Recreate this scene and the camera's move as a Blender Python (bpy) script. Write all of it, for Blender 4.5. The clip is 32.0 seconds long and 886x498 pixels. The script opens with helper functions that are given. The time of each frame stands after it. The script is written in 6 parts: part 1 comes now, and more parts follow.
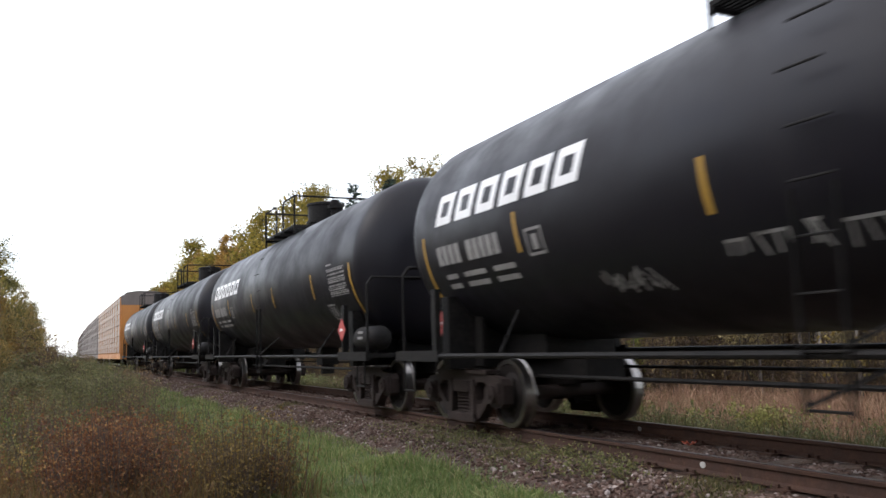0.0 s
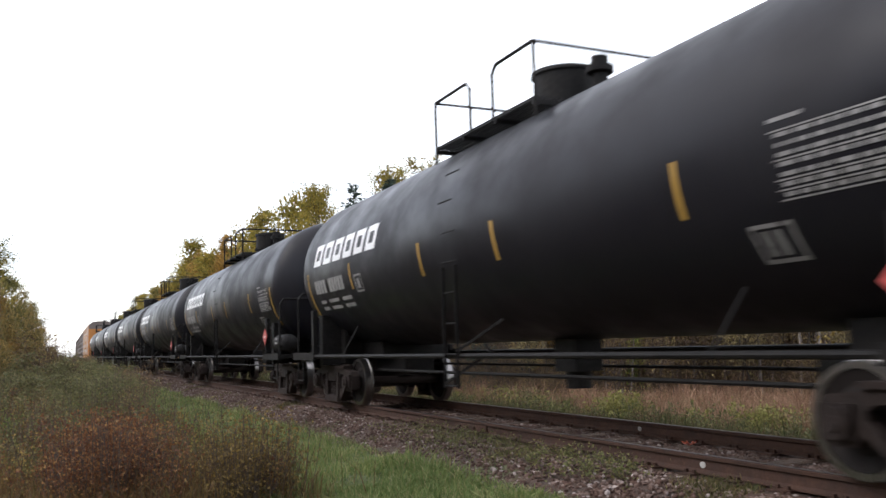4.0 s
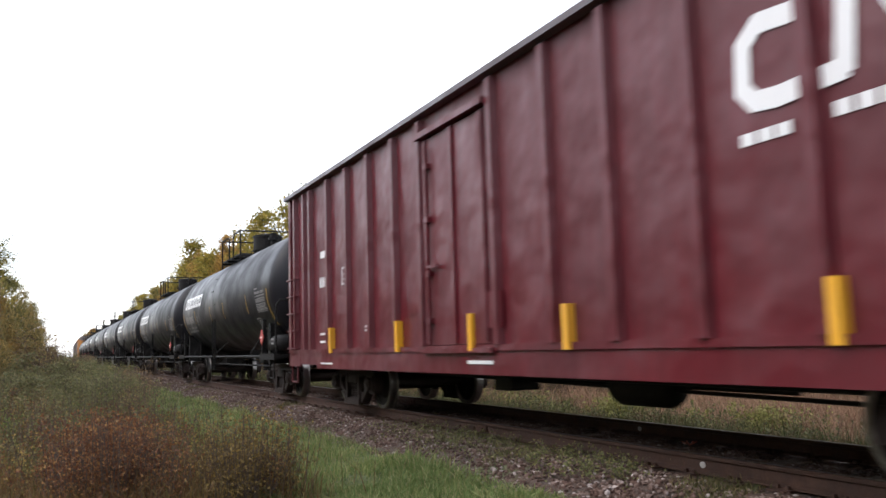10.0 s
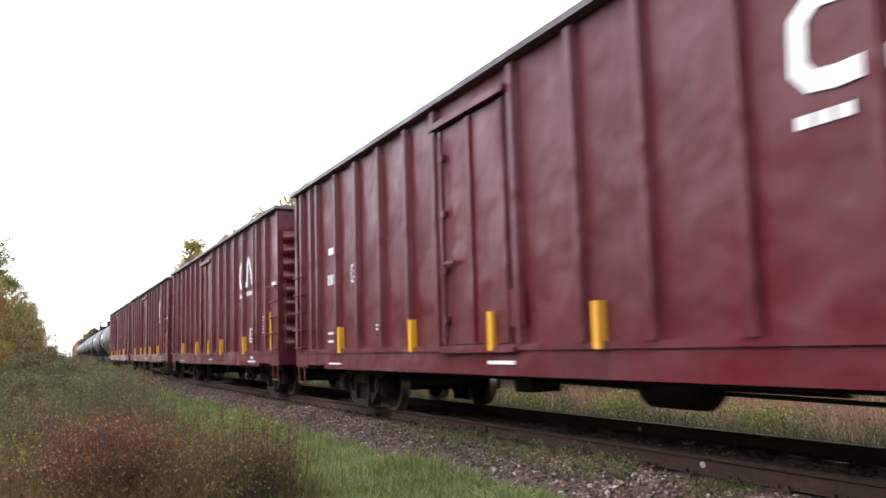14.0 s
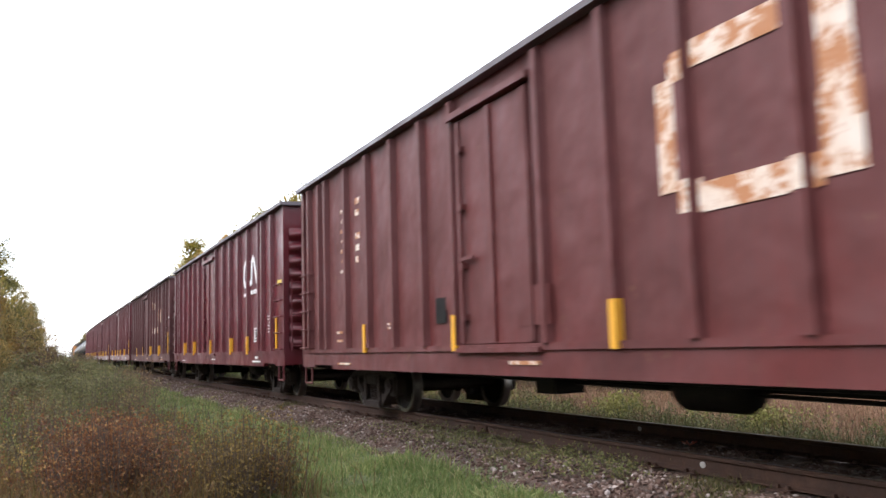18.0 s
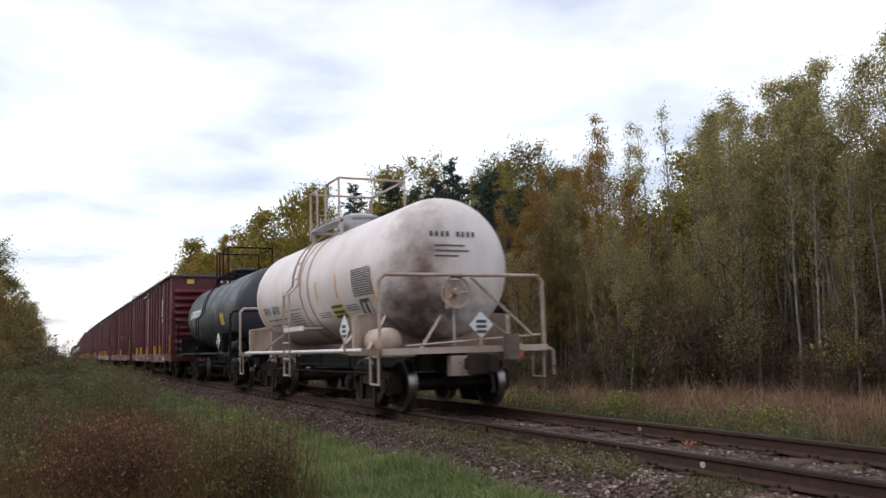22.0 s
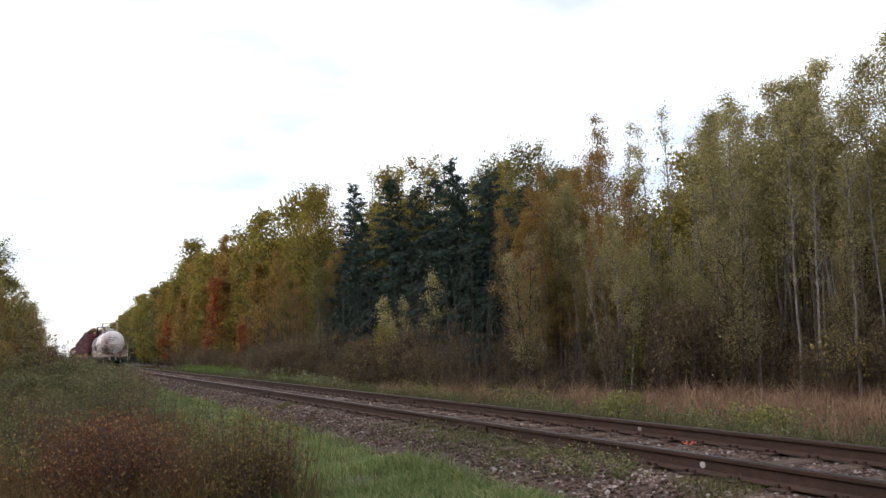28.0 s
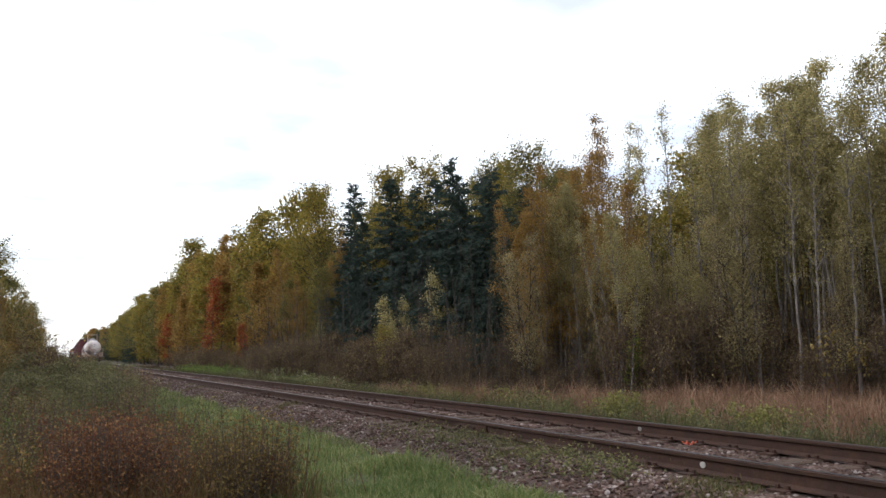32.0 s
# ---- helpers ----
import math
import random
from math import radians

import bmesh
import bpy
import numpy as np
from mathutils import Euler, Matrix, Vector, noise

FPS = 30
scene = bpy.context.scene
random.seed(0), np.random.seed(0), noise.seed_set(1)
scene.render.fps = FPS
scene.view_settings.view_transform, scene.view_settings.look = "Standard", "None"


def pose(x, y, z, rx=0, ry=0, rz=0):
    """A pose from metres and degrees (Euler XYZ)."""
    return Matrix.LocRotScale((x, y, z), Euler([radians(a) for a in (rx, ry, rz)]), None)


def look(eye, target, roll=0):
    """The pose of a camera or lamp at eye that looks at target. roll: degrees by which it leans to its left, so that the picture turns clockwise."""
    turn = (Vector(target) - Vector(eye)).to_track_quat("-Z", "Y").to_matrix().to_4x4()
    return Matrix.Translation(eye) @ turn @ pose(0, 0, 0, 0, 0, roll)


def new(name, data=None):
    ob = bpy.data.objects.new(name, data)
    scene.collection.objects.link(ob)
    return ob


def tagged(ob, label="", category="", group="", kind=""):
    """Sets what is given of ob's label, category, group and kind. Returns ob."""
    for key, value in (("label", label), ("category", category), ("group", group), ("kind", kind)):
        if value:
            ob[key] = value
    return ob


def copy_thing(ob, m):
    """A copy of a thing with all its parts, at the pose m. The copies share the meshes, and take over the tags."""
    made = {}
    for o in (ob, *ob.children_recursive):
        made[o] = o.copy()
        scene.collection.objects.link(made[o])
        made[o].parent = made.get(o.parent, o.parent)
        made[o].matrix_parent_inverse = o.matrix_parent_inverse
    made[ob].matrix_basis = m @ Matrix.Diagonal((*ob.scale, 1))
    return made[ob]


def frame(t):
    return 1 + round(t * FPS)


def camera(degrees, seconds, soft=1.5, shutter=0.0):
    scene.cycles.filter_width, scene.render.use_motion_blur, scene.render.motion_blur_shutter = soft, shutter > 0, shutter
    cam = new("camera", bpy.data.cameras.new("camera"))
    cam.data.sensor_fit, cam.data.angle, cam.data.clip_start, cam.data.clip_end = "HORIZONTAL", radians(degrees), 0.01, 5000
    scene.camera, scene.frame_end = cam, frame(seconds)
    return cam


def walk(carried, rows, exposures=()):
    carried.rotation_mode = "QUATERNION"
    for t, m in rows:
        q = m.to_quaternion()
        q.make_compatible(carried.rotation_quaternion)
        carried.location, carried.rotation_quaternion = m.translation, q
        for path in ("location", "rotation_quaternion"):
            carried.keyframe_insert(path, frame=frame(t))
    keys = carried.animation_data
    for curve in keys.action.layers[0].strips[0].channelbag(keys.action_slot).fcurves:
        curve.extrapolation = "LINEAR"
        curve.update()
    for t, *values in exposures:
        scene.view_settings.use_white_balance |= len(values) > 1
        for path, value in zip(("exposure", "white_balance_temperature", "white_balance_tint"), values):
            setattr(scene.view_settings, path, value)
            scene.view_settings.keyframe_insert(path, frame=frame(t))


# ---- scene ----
# World: x to the right, y along the track, z up; rail heads at z = 0.
TX = 6.01          # track centre line
V = 13.28          # train speed, m/s
BEND = 0.02        # the line swings gently to the right beyond 60 m


def bend(y):
    """Sideways shift of the line at y."""
    return 0.0 if y < 60 else BEND * (y - 60) ** 2 / 180 if y < 150 else BEND * (45 + y - 150)


def swing(y):
    """Its heading there, in degrees."""
    return -math.degrees(BEND * min(1.0, max(0.0, (y - 60) / 90)))


FOV = 55.6
cam = camera(FOV, 32.0, soft=1.5, shutter=0.22)
EYE = Vector((0, 0, 1.02))
YAW, PITCH, ROLL = radians(25.35), radians(6.56), -1.69
AIM = EYE + Vector((math.sin(YAW) * math.cos(PITCH), math.cos(YAW) * math.cos(PITCH), math.sin(PITCH)))
walk(cam, [(0.0, look(EYE, AIM, ROLL)), (32.0, look(EYE, AIM, ROLL))],
     exposures=[(0, 0.45), (6, 0.5), (9, 0.58), (10, 0.62), (11, 0.93), (20, 1.0), (21, 0.72), (22, -0.25), (23, -0.12), (25, 0.0), (32, 0.04)])

# ---- light: bright overcast sky ----
SUN_EL, SUN_ROT = radians(49.3), radians(283)
world = bpy.data.worlds.new("overcast_sky")
scene.world = world
world.use_nodes = True
wn = world.node_tree.nodes
wl = world.node_tree.links
wn.clear()


def wnode(kind, **kw):
    n = wn.new(kind)
    for k, val in kw.items():
        n.inputs[k].default_value = val
    return n


sky = wn.new("ShaderNodeTexSky")
sky.sky_type = "NISHITA"
sky.sun_disc = False
sky.sun_elevation, sky.sun_rotation = SUN_EL, SUN_ROT
sky.air_density, sky.dust_density = 1.0, 2.0
skyscale = wn.new("ShaderNodeVectorMath")
skyscale.operation = "SCALE"
skyscale.inputs["Scale"].default_value = 0.10
wl.new(sky.outputs[0], skyscale.inputs[0])
tc = wn.new("ShaderNodeTexCoord")
sep = wn.new("ShaderNodeSeparateXYZ")
wl.new(tc.outputs["Generated"], sep.inputs[0])
# cloud layer: the view direction is carried up to a flat deck
zc = wn.new("ShaderNodeMath")
zc.operation = "MAXIMUM"
zc.inputs[1].default_value = 0.0
wl.new(sep.outputs["Z"], zc.inputs[0])
za = wn.new("ShaderNodeMath")
za.operation = "ADD"
za.inputs[1].default_value = 0.10
wl.new(zc.outputs[0], za.inputs[0])
dx = wn.new("ShaderNodeMath")
dx.operation = "DIVIDE"
dy = wn.new("ShaderNodeMath")
dy.operation = "DIVIDE"
wl.new(sep.outputs["X"], dx.inputs[0]), wl.new(za.outputs[0], dx.inputs[1])
wl.new(sep.outputs["Y"], dy.inputs[0]), wl.new(za.outputs[0], dy.inputs[1])
deck = wn.new("ShaderNodeCombineXYZ")
wl.new(dx.outputs[0], deck.inputs[0]), wl.new(dy.outputs[0], deck.inputs[1])
cloud = wn.new("ShaderNodeTexNoise")
cloud.inputs["Scale"].default_value = 1.15
cloud.inputs["Detail"].default_value = 5.0
cloud.inputs["Roughness"].default_value = 0.5
wl.new(deck.outputs[0], cloud.inputs["Vector"])
ramp = wn.new("ShaderNodeValToRGB")
ramp.color_ramp.elements[0].position, ramp.color_ramp.elements[1].position = 0.35, 0.56
ramp.color_ramp.elements[0].color = (0.66, 0.68, 0.77, 1)
ramp.color_ramp.elements[1].color = (1.25, 1.25, 1.27, 1)
wl.new(cloud.outputs["Fac"], ramp.inputs[0])
addsky = wn.new("ShaderNodeVectorMath")
addsky.operation = "ADD"
wl.new(ramp.outputs[0], addsky.inputs[0]), wl.new(skyscale.outputs[0], addsky.inputs[1])
back = wn.new("ShaderNodeBackground")
back.inputs["Strength"].default_value = 0.93
wl.new(addsky.outputs[0], back.inputs["Color"])
wout = wn.new("ShaderNodeOutputWorld")
wl.new(back.outputs[0], wout.inputs["Surface"])

sun = new("sun", bpy.data.lights.new("sun", "SUN"))
sun.data.energy, sun.data.angle, sun.data.color = 0.75, radians(30), (0.98, 0.98, 1.0)
sun.matrix_world = look((-52, 12, 62), (0, 0, 0))


# ---- materials ----
def shader(name, rough=0.6, metal=0.0):
    m = bpy.data.materials.new(name)
    m.use_nodes = True
    b = m.node_tree.nodes["Principled BSDF"]
    b.inputs["Roughness"].default_value, b.inputs["Metallic"].default_value = rough, metal
    return m, m.node_tree.nodes, m.node_tree.links, b


def mixer(nodes, links, fac, a, b):
    n = nodes.new("ShaderNodeMix")
    n.data_type = "RGBA"
    for sock, val in ((n.inputs["Factor"], fac), (n.inputs["A"], a), (n.inputs["B"], b)):
        if isinstance(val, bpy.types.NodeSocket):
            links.new(val, sock)
        elif isinstance(val, (int, float)):
            sock.default_value = val
        else:
            sock.default_value = (*val, 1)
    return n.outputs["Result"]


def noise_fac(nodes, links, scale, lo, hi, detail=6, coord="Object", stretch=None, rough=0.6):
    co = nodes.new("ShaderNodeTexCoord")
    src = co.outputs[coord]
    if stretch:
        mp = nodes.new("ShaderNodeMapping")
        mp.inputs["Scale"].default_value = stretch
        links.new(src, mp.inputs["Vector"])
        src = mp.outputs[0]
    n = nodes.new("ShaderNodeTexNoise")
    n.inputs["Scale"].default_value, n.inputs["Detail"].default_value = scale, detail
    n.inputs["Roughness"].default_value = rough
    links.new(src, n.inputs["Vector"])
    r = nodes.new("ShaderNodeMapRange")
    r.inputs["From Min"].default_value, r.inputs["From Max"].default_value = lo, hi
    links.new(n.outputs["Fac"], r.inputs["Value"])
    return r.outputs["Result"]


def bump(nodes, links, b, height, strength, dist=0.02):
    n = nodes.new("ShaderNodeBump")
    n.inputs["Strength"].default_value, n.inputs["Distance"].default_value = strength, dist
    links.new(height, n.inputs["Height"])
    links.new(n.outputs[0], b.inputs["Normal"])


def painted(name, base, dirt, rust, rough=0.45, dirt_amt=0.5, rust_lo=0.66, dent=0.25, spec=0.5, blotches=()):
    """Weathered paint on steel: broad grime, vertical streaks, chips of rust, shallow dents."""
    m, n, l, b = shader(name, rough)
    grime = noise_fac(n, l, 0.9, 0.35, 0.75)
    streak = noise_fac(n, l, 1.6, 0.45, 0.8, stretch=(6, 6, 0.35))
    chips = noise_fac(n, l, 5.0, rust_lo, rust_lo + 0.06, detail=10, rough=0.7)
    mult = n.new("ShaderNodeMath")
    mult.operation = "MULTIPLY"
    mult.inputs[1].default_value = dirt_amt
    l.new(grime, mult.inputs[0])
    c = mixer(n, l, mult.outputs[0], base, dirt)
    mult2 = n.new("ShaderNodeMath")
    mult2.operation = "MULTIPLY"
    mult2.inputs[1].default_value = dirt_amt * 0.7
    l.new(streak, mult2.inputs[0])
    c = mixer(n, l, mult2.outputs[0], c, dirt)
    c = mixer(n, l, chips, c, rust)
    for centre, radius, colour in blotches:
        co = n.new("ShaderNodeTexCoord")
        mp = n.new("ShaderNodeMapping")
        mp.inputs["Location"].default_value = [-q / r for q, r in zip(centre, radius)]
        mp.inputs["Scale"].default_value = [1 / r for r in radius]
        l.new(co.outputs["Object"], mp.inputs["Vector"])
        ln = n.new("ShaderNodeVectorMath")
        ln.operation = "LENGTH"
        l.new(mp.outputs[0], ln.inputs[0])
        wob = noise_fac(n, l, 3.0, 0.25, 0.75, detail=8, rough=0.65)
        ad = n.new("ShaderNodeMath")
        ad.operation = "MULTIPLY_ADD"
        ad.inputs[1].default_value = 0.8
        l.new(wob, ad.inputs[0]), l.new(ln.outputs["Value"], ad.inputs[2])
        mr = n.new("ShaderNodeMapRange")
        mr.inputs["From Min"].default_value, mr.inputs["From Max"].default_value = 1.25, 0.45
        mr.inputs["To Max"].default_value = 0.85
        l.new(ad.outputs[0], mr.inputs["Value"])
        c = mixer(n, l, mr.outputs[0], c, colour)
    l.new(c, b.inputs["Base Color"])
    rr = n.new("ShaderNodeMapRange")
    rr.inputs["To Min"].default_value, rr.inputs["To Max"].default_value = rough - 0.1, rough + 0.25
    l.new(grime, rr.inputs["Value"])
    l.new(rr.outputs[0], b.inputs["Roughness"])
    b.inputs["Specular IOR Level"].default_value = spec
    bump(n, l, b, noise_fac(n, l, 1.35, 0.2, 0.8, detail=2.5, rough=0.45), dent, 0.055)
    return m


def mottled(name, a, bcol, scale, rough=0.85, lo=0.35, hi=0.65, strength=0.5, dist=0.01, metal=0.0, fine=None, coord="Object", spec=0.3):
    m, n, l, b = shader(name, rough, metal)
    b.inputs["Specular IOR Level"].default_value = spec
    f1 = noise_fac(n, l, scale, lo, hi, coord=coord)
    c = mixer(n, l, f1, a, bcol)
    f2 = noise_fac(n, l, scale * 7.3, 0.3, 0.7, coord=coord)
    c = mixer(n, l, f2, c, fine or tuple(x * 0.55 for x in a))
    l.new(c, b.inputs["Base Color"])
    bump(n, l, b, f2, strength, dist)
    return m


def islands(name, stops, rough=0.7, trans=0.3, sub=0.2):
    """Leaves and blades: each piece its own tint."""
    m, n, l, b = shader(name, rough)
    g = n.new("ShaderNodeNewGeometry")
    r = n.new("ShaderNodeValToRGB")
    while len(r.color_ramp.elements) < len(stops):
        r.color_ramp.elements.new(0.5)
    for i, (e, (p, c)) in enumerate(zip(r.color_ramp.elements, stops)):
        e.position, e.color = p, (*c, 1)
    l.new(g.outputs["Random Per Island"], r.inputs[0])
    big = noise_fac(n, l, 0.5, 0.35, 0.65, coord="Object", detail=2)
    c = mixer(n, l, big, r.outputs[0], tuple(0.72 * x for x in stops[0][1]))
    fac = n.new("ShaderNodeMath")
    fac.operation = "MULTIPLY"
    fac.inputs[1].default_value = 0.5
    l.new(big, fac.inputs[0])
    l.new(fac.outputs[0], c.node.inputs["Factor"])
    l.new(c, b.inputs["Base Color"])
    b.inputs["Specular IOR Level"].default_value = 0.25
    t = n.new("ShaderNodeBsdfTranslucent")
    l.new(c, t.inputs["Color"])
    mx = n.new("ShaderNodeMixShader")
    mx.inputs[0].default_value = trans
    l.new(b.outputs[0], mx.inputs[1]), l.new(t.outputs[0], mx.inputs[2])
    l.new(mx.outputs[0], n["Material Output"].inputs["Surface"])
    return m


M_BLACK = painted("black_tank_paint", (0.0105, 0.0098, 0.0135), (0.018, 0.016, 0.0175), (0.02, 0.014, 0.011), rough=0.40, dirt_amt=0.5, rust_lo=0.74, dent=0.014, spec=0.2)
M_SLATE = painted("slate_tank_paint", (0.046, 0.051, 0.063), (0.062, 0.062, 0.068), (0.06, 0.035, 0.025), rough=0.42, dirt_amt=0.5, rust_lo=0.74, dent=0.018, spec=0.3)
M_WHITE = painted("white_tank_paint", (0.74, 0.70, 0.68), (0.46, 0.37, 0.31), (0.30, 0.17, 0.10), rough=0.4, dirt_amt=0.42, rust_lo=0.72, dent=0.05)
# rust streaks on the rear end; darker towards the belly and lower rear
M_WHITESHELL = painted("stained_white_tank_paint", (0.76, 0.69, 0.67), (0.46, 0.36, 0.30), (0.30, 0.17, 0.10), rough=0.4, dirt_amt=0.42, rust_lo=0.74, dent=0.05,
                       blotches=(((-0.55, -4.6, 2.0), (0.7, 1.2, 1.9), (0.16, 0.07, 0.035)), ((-0.45, -4.5, 1.42), (1.6, 1.7, 0.95), (0.024, 0.018, 0.016)), ((0, -1.5, 1.02), (1.6, 4.5, 0.45), (0.18, 0.13, 0.10)), ((-0.2, 0.1, 1.3), (1.2, 0.5, 0.9), (0.36, 0.24, 0.17)), ((0.0, -0.2, 3.4), (0.9, 0.9, 0.3), (0.34, 0.25, 0.19))))
M_CREAM = painted("rusty_cream_paint", (0.56, 0.45, 0.38), (0.28, 0.17, 0.115), (0.17, 0.08, 0.045), rough=0.5, dirt_amt=0.9, rust_lo=0.6, dent=0.2)
M_MAROON = painted("maroon_car_paint", (0.116, 0.0105, 0.0170), (0.047, 0.0086, 0.0112), (0.07, 0.024, 0.018), rough=0.42, dirt_amt=0.6, rust_lo=0.68, dent=0.9)
M_OLDRED = painted("faded_brown_car_paint", (0.118, 0.0215, 0.0205), (0.06, 0.019, 0.018), (0.12, 0.045, 0.027), rough=0.6, dirt_amt=0.7, rust_lo=0.62, dent=0.9)
M_OLDDARK = painted("dark_brown_car_paint", (0.10, 0.024, 0.024), (0.045, 0.02, 0.02), (0.14, 0.06, 0.035), rough=0.62, dirt_amt=0.8, rust_lo=0.60, dent=0.8)
M_ROOF = painted("weathered_roof_steel", (0.12, 0.10, 0.11), (0.07, 0.05, 0.055), (0.12, 0.06, 0.04), rough=0.45, dirt_amt=0.6, rust_lo=0.66)
M_TRUCK = mottled("grimy_cast_steel", (0.042, 0.029, 0.025), (0.02, 0.015, 0.0135), 3.0, 0.75, strength=0.4, spec=0.2)
M_FRAME = mottled("black_underframe", (0.012, 0.011, 0.011), (0.022, 0.019, 0.017), 2.5, 0.6, strength=0.2, spec=0.15)
M_STEEL = mottled("worn_wheel_tread", (0.42, 0.40, 0.39), (0.26, 0.24, 0.23), 6.0, 0.3, metal=1.0, strength=0.05)
M_WHEEL = mottled("rusty_wheel_plate", (0.020, 0.014, 0.012), (0.010, 0.008, 0.0075), 4.0, 0.8, strength=0.2)
M_LETTER = painted("white_marking_paint", (0.78, 0.78, 0.78), (0.55, 0.53, 0.52), (0.25, 0.2, 0.18), rough=0.5, dirt_amt=0.35, rust_lo=0.74, dent=0.0)
M_FADED = painted("worn_grey_marking_paint", (0.30, 0.29, 0.28), (0.14, 0.13, 0.13), (0.05, 0.04, 0.04), rough=0.6, dirt_amt=0.7, rust_lo=0.6, dent=0.0)
M_FLAKED = painted("flaked_white_logo_paint", (0.74, 0.68, 0.62), (0.55, 0.34, 0.20), (0.40, 0.17, 0.07), rough=0.6, dirt_amt=0.75, rust_lo=0.47, dent=0.2)
M_SOOTWHITE = painted("dull_white_spot_paint", (0.5, 0.48, 0.46), (0.3, 0.27, 0.25), (0.15, 0.1, 0.08), rough=0.6, dirt_amt=0.6, rust_lo=0.62, dent=0.0)
M_YELLOW = painted("yellow_reflector_strip", (0.80, 0.40, 0.025), (0.5, 0.26, 0.05), (0.3, 0.16, 0.05), rough=0.4, dirt_amt=0.3, rust_lo=0.75, dent=0.0)
M_DULLYEL = painted("dull_yellow_reflector_strip", (0.42, 0.24, 0.035), (0.25, 0.15, 0.04), (0.1, 0.06, 0.03), rough=0.5, dirt_amt=0.6, rust_lo=0.68, dent=0.0)
M_LEMON = painted("yellow_label", (0.72, 0.56, 0.06), (0.5, 0.4, 0.1), (0.2, 0.15, 0.05), rough=0.5, dirt_amt=0.4, rust_lo=0.72, dent=0.0)
M_RED = painted("red_placard", (0.46, 0.075, 0.07), (0.4, 0.1, 0.08), (0.5, 0.4, 0.35), rough=0.45, dirt_amt=0.3, rust_lo=0.75, dent=0.0)
M_DARKINK = painted("dark_stencil_paint", (0.06, 0.06, 0.065), (0.12, 0.11, 0.10), (0.3, 0.28, 0.26), rough=0.6, dirt_amt=0.6, rust_lo=0.66, dent=0.0)
M_ORANGE = painted("orange_rack_paint", (0.52, 0.20, 0.035), (0.30, 0.14, 0.06), (0.2, 0.08, 0.04), rough=0.5, dirt_amt=0.6, rust_lo=0.62)
M_GALV = painted("galvanised_rack_panel", (0.34, 0.27, 0.22), (0.24, 0.17, 0.13), (0.2, 0.1, 0.06), rough=0.5, dirt_amt=0.6, rust_lo=0.66)
M_GREYRACK = painted("pale_rack_steel", (0.46, 0.46, 0.48), (0.3, 0.28, 0.28), (0.2, 0.12, 0.08), rough=0.5, dirt_amt=0.6, rust_lo=0.66)
M_DUSKRACK = painted("dusky_rack_steel", (0.17, 0.14, 0.125), (0.11, 0.085, 0.075), (0.12, 0.07, 0.05), rough=0.55, dirt_amt=0.6, rust_lo=0.66)
M_SOOT = painted("soot_stained_paint", (0.22, 0.15, 0.115), (0.08, 0.06, 0.05), (0.2, 0.11, 0.07), rough=0.6, dirt_amt=0.9, rust_lo=0.6, dent=0.0)
M_RUSTRAIL = mottled("rusty_rail_steel", (0.082, 0.041, 0.027), (0.04, 0.024, 0.019), 5.0, 0.8, strength=0.3)
M_RAILHEAD = mottled("polished_rail_head", (0.10, 0.085, 0.095), (0.055, 0.045, 0.05), 3.0, 0.35, metal=0.85, strength=0.03)
M_TIE = mottled("old_creosote_tie", (0.075, 0.05, 0.036), (0.13, 0.085, 0.06), 3.0, 0.9, strength=0.6)


# ---- small mesh kit ----
def part(name, bm, material, parent, label="", smooth=False):
    me = bpy.data.meshes.new(name)
    bmesh.ops.recalc_face_normals(bm, faces=bm.faces[:])
    if smooth:
        for f in bm.faces:
            f.smooth = True
    bm.to_mesh(me)
    bm.free()
    me.materials.append(material)
    ob = new(name, me)
    ob.parent = parent
    if label:
        ob["label"] = label
    return ob


def pieces(name, bm, material, parent, label=""):
    """Each loose piece of the mesh becomes a part of its own."""
    todo = set(bm.verts)
    while todo:
        seed_v = min(todo, key=lambda q: q.index if q.index >= 0 else 0)
        isle, stack = {seed_v}, [seed_v]
        while stack:
            q = stack.pop()
            for e in q.link_edges:
                o = e.other_vert(q)
                if o not in isle:
                    isle.add(o)
                    stack.append(o)
        todo -= isle
        nb = bmesh.new()
        mp = {q: nb.verts.new(q.co) for q in isle}
        for f in {f for q in isle for f in q.link_faces}:
            nb.faces.new([mp[q] for q in f.verts])
        part(name, nb, material, parent, label)
    bm.free()


def again(ob, m, parent=None):
    """A second object on the same mesh."""
    o = new(ob.name.split(".")[0], ob.data)
    o.parent = parent or ob.parent
    o.matrix_basis = m
    if "label" in ob:
        o["label"] = ob["label"]
    return o


def bx(bm, x0, x1, y0, y1, z0, z1, rot=None):
    c = Vector(((x0 + x1) / 2, (y0 + y1) / 2, (z0 + z1) / 2))
    m = Matrix.Translation(c) @ (rot or Matrix()) @ Matrix.Diagonal((abs(x1 - x0), abs(y1 - y0), abs(z1 - z0), 1))
    return bmesh.ops.create_cube(bm, size=1, matrix=m)["verts"]


def bar(bm, p, q, wx, wz):
    """A flat bar from p to q."""
    p, q = Vector(p), Vector(q)
    d = q - p
    m = Matrix.Translation((p + q) / 2) @ d.to_track_quat("Y", "Z").to_matrix().to_4x4() @ Matrix.Diagonal((wx, d.length, wz, 1))
    bmesh.ops.create_cube(bm, size=1, matrix=m)


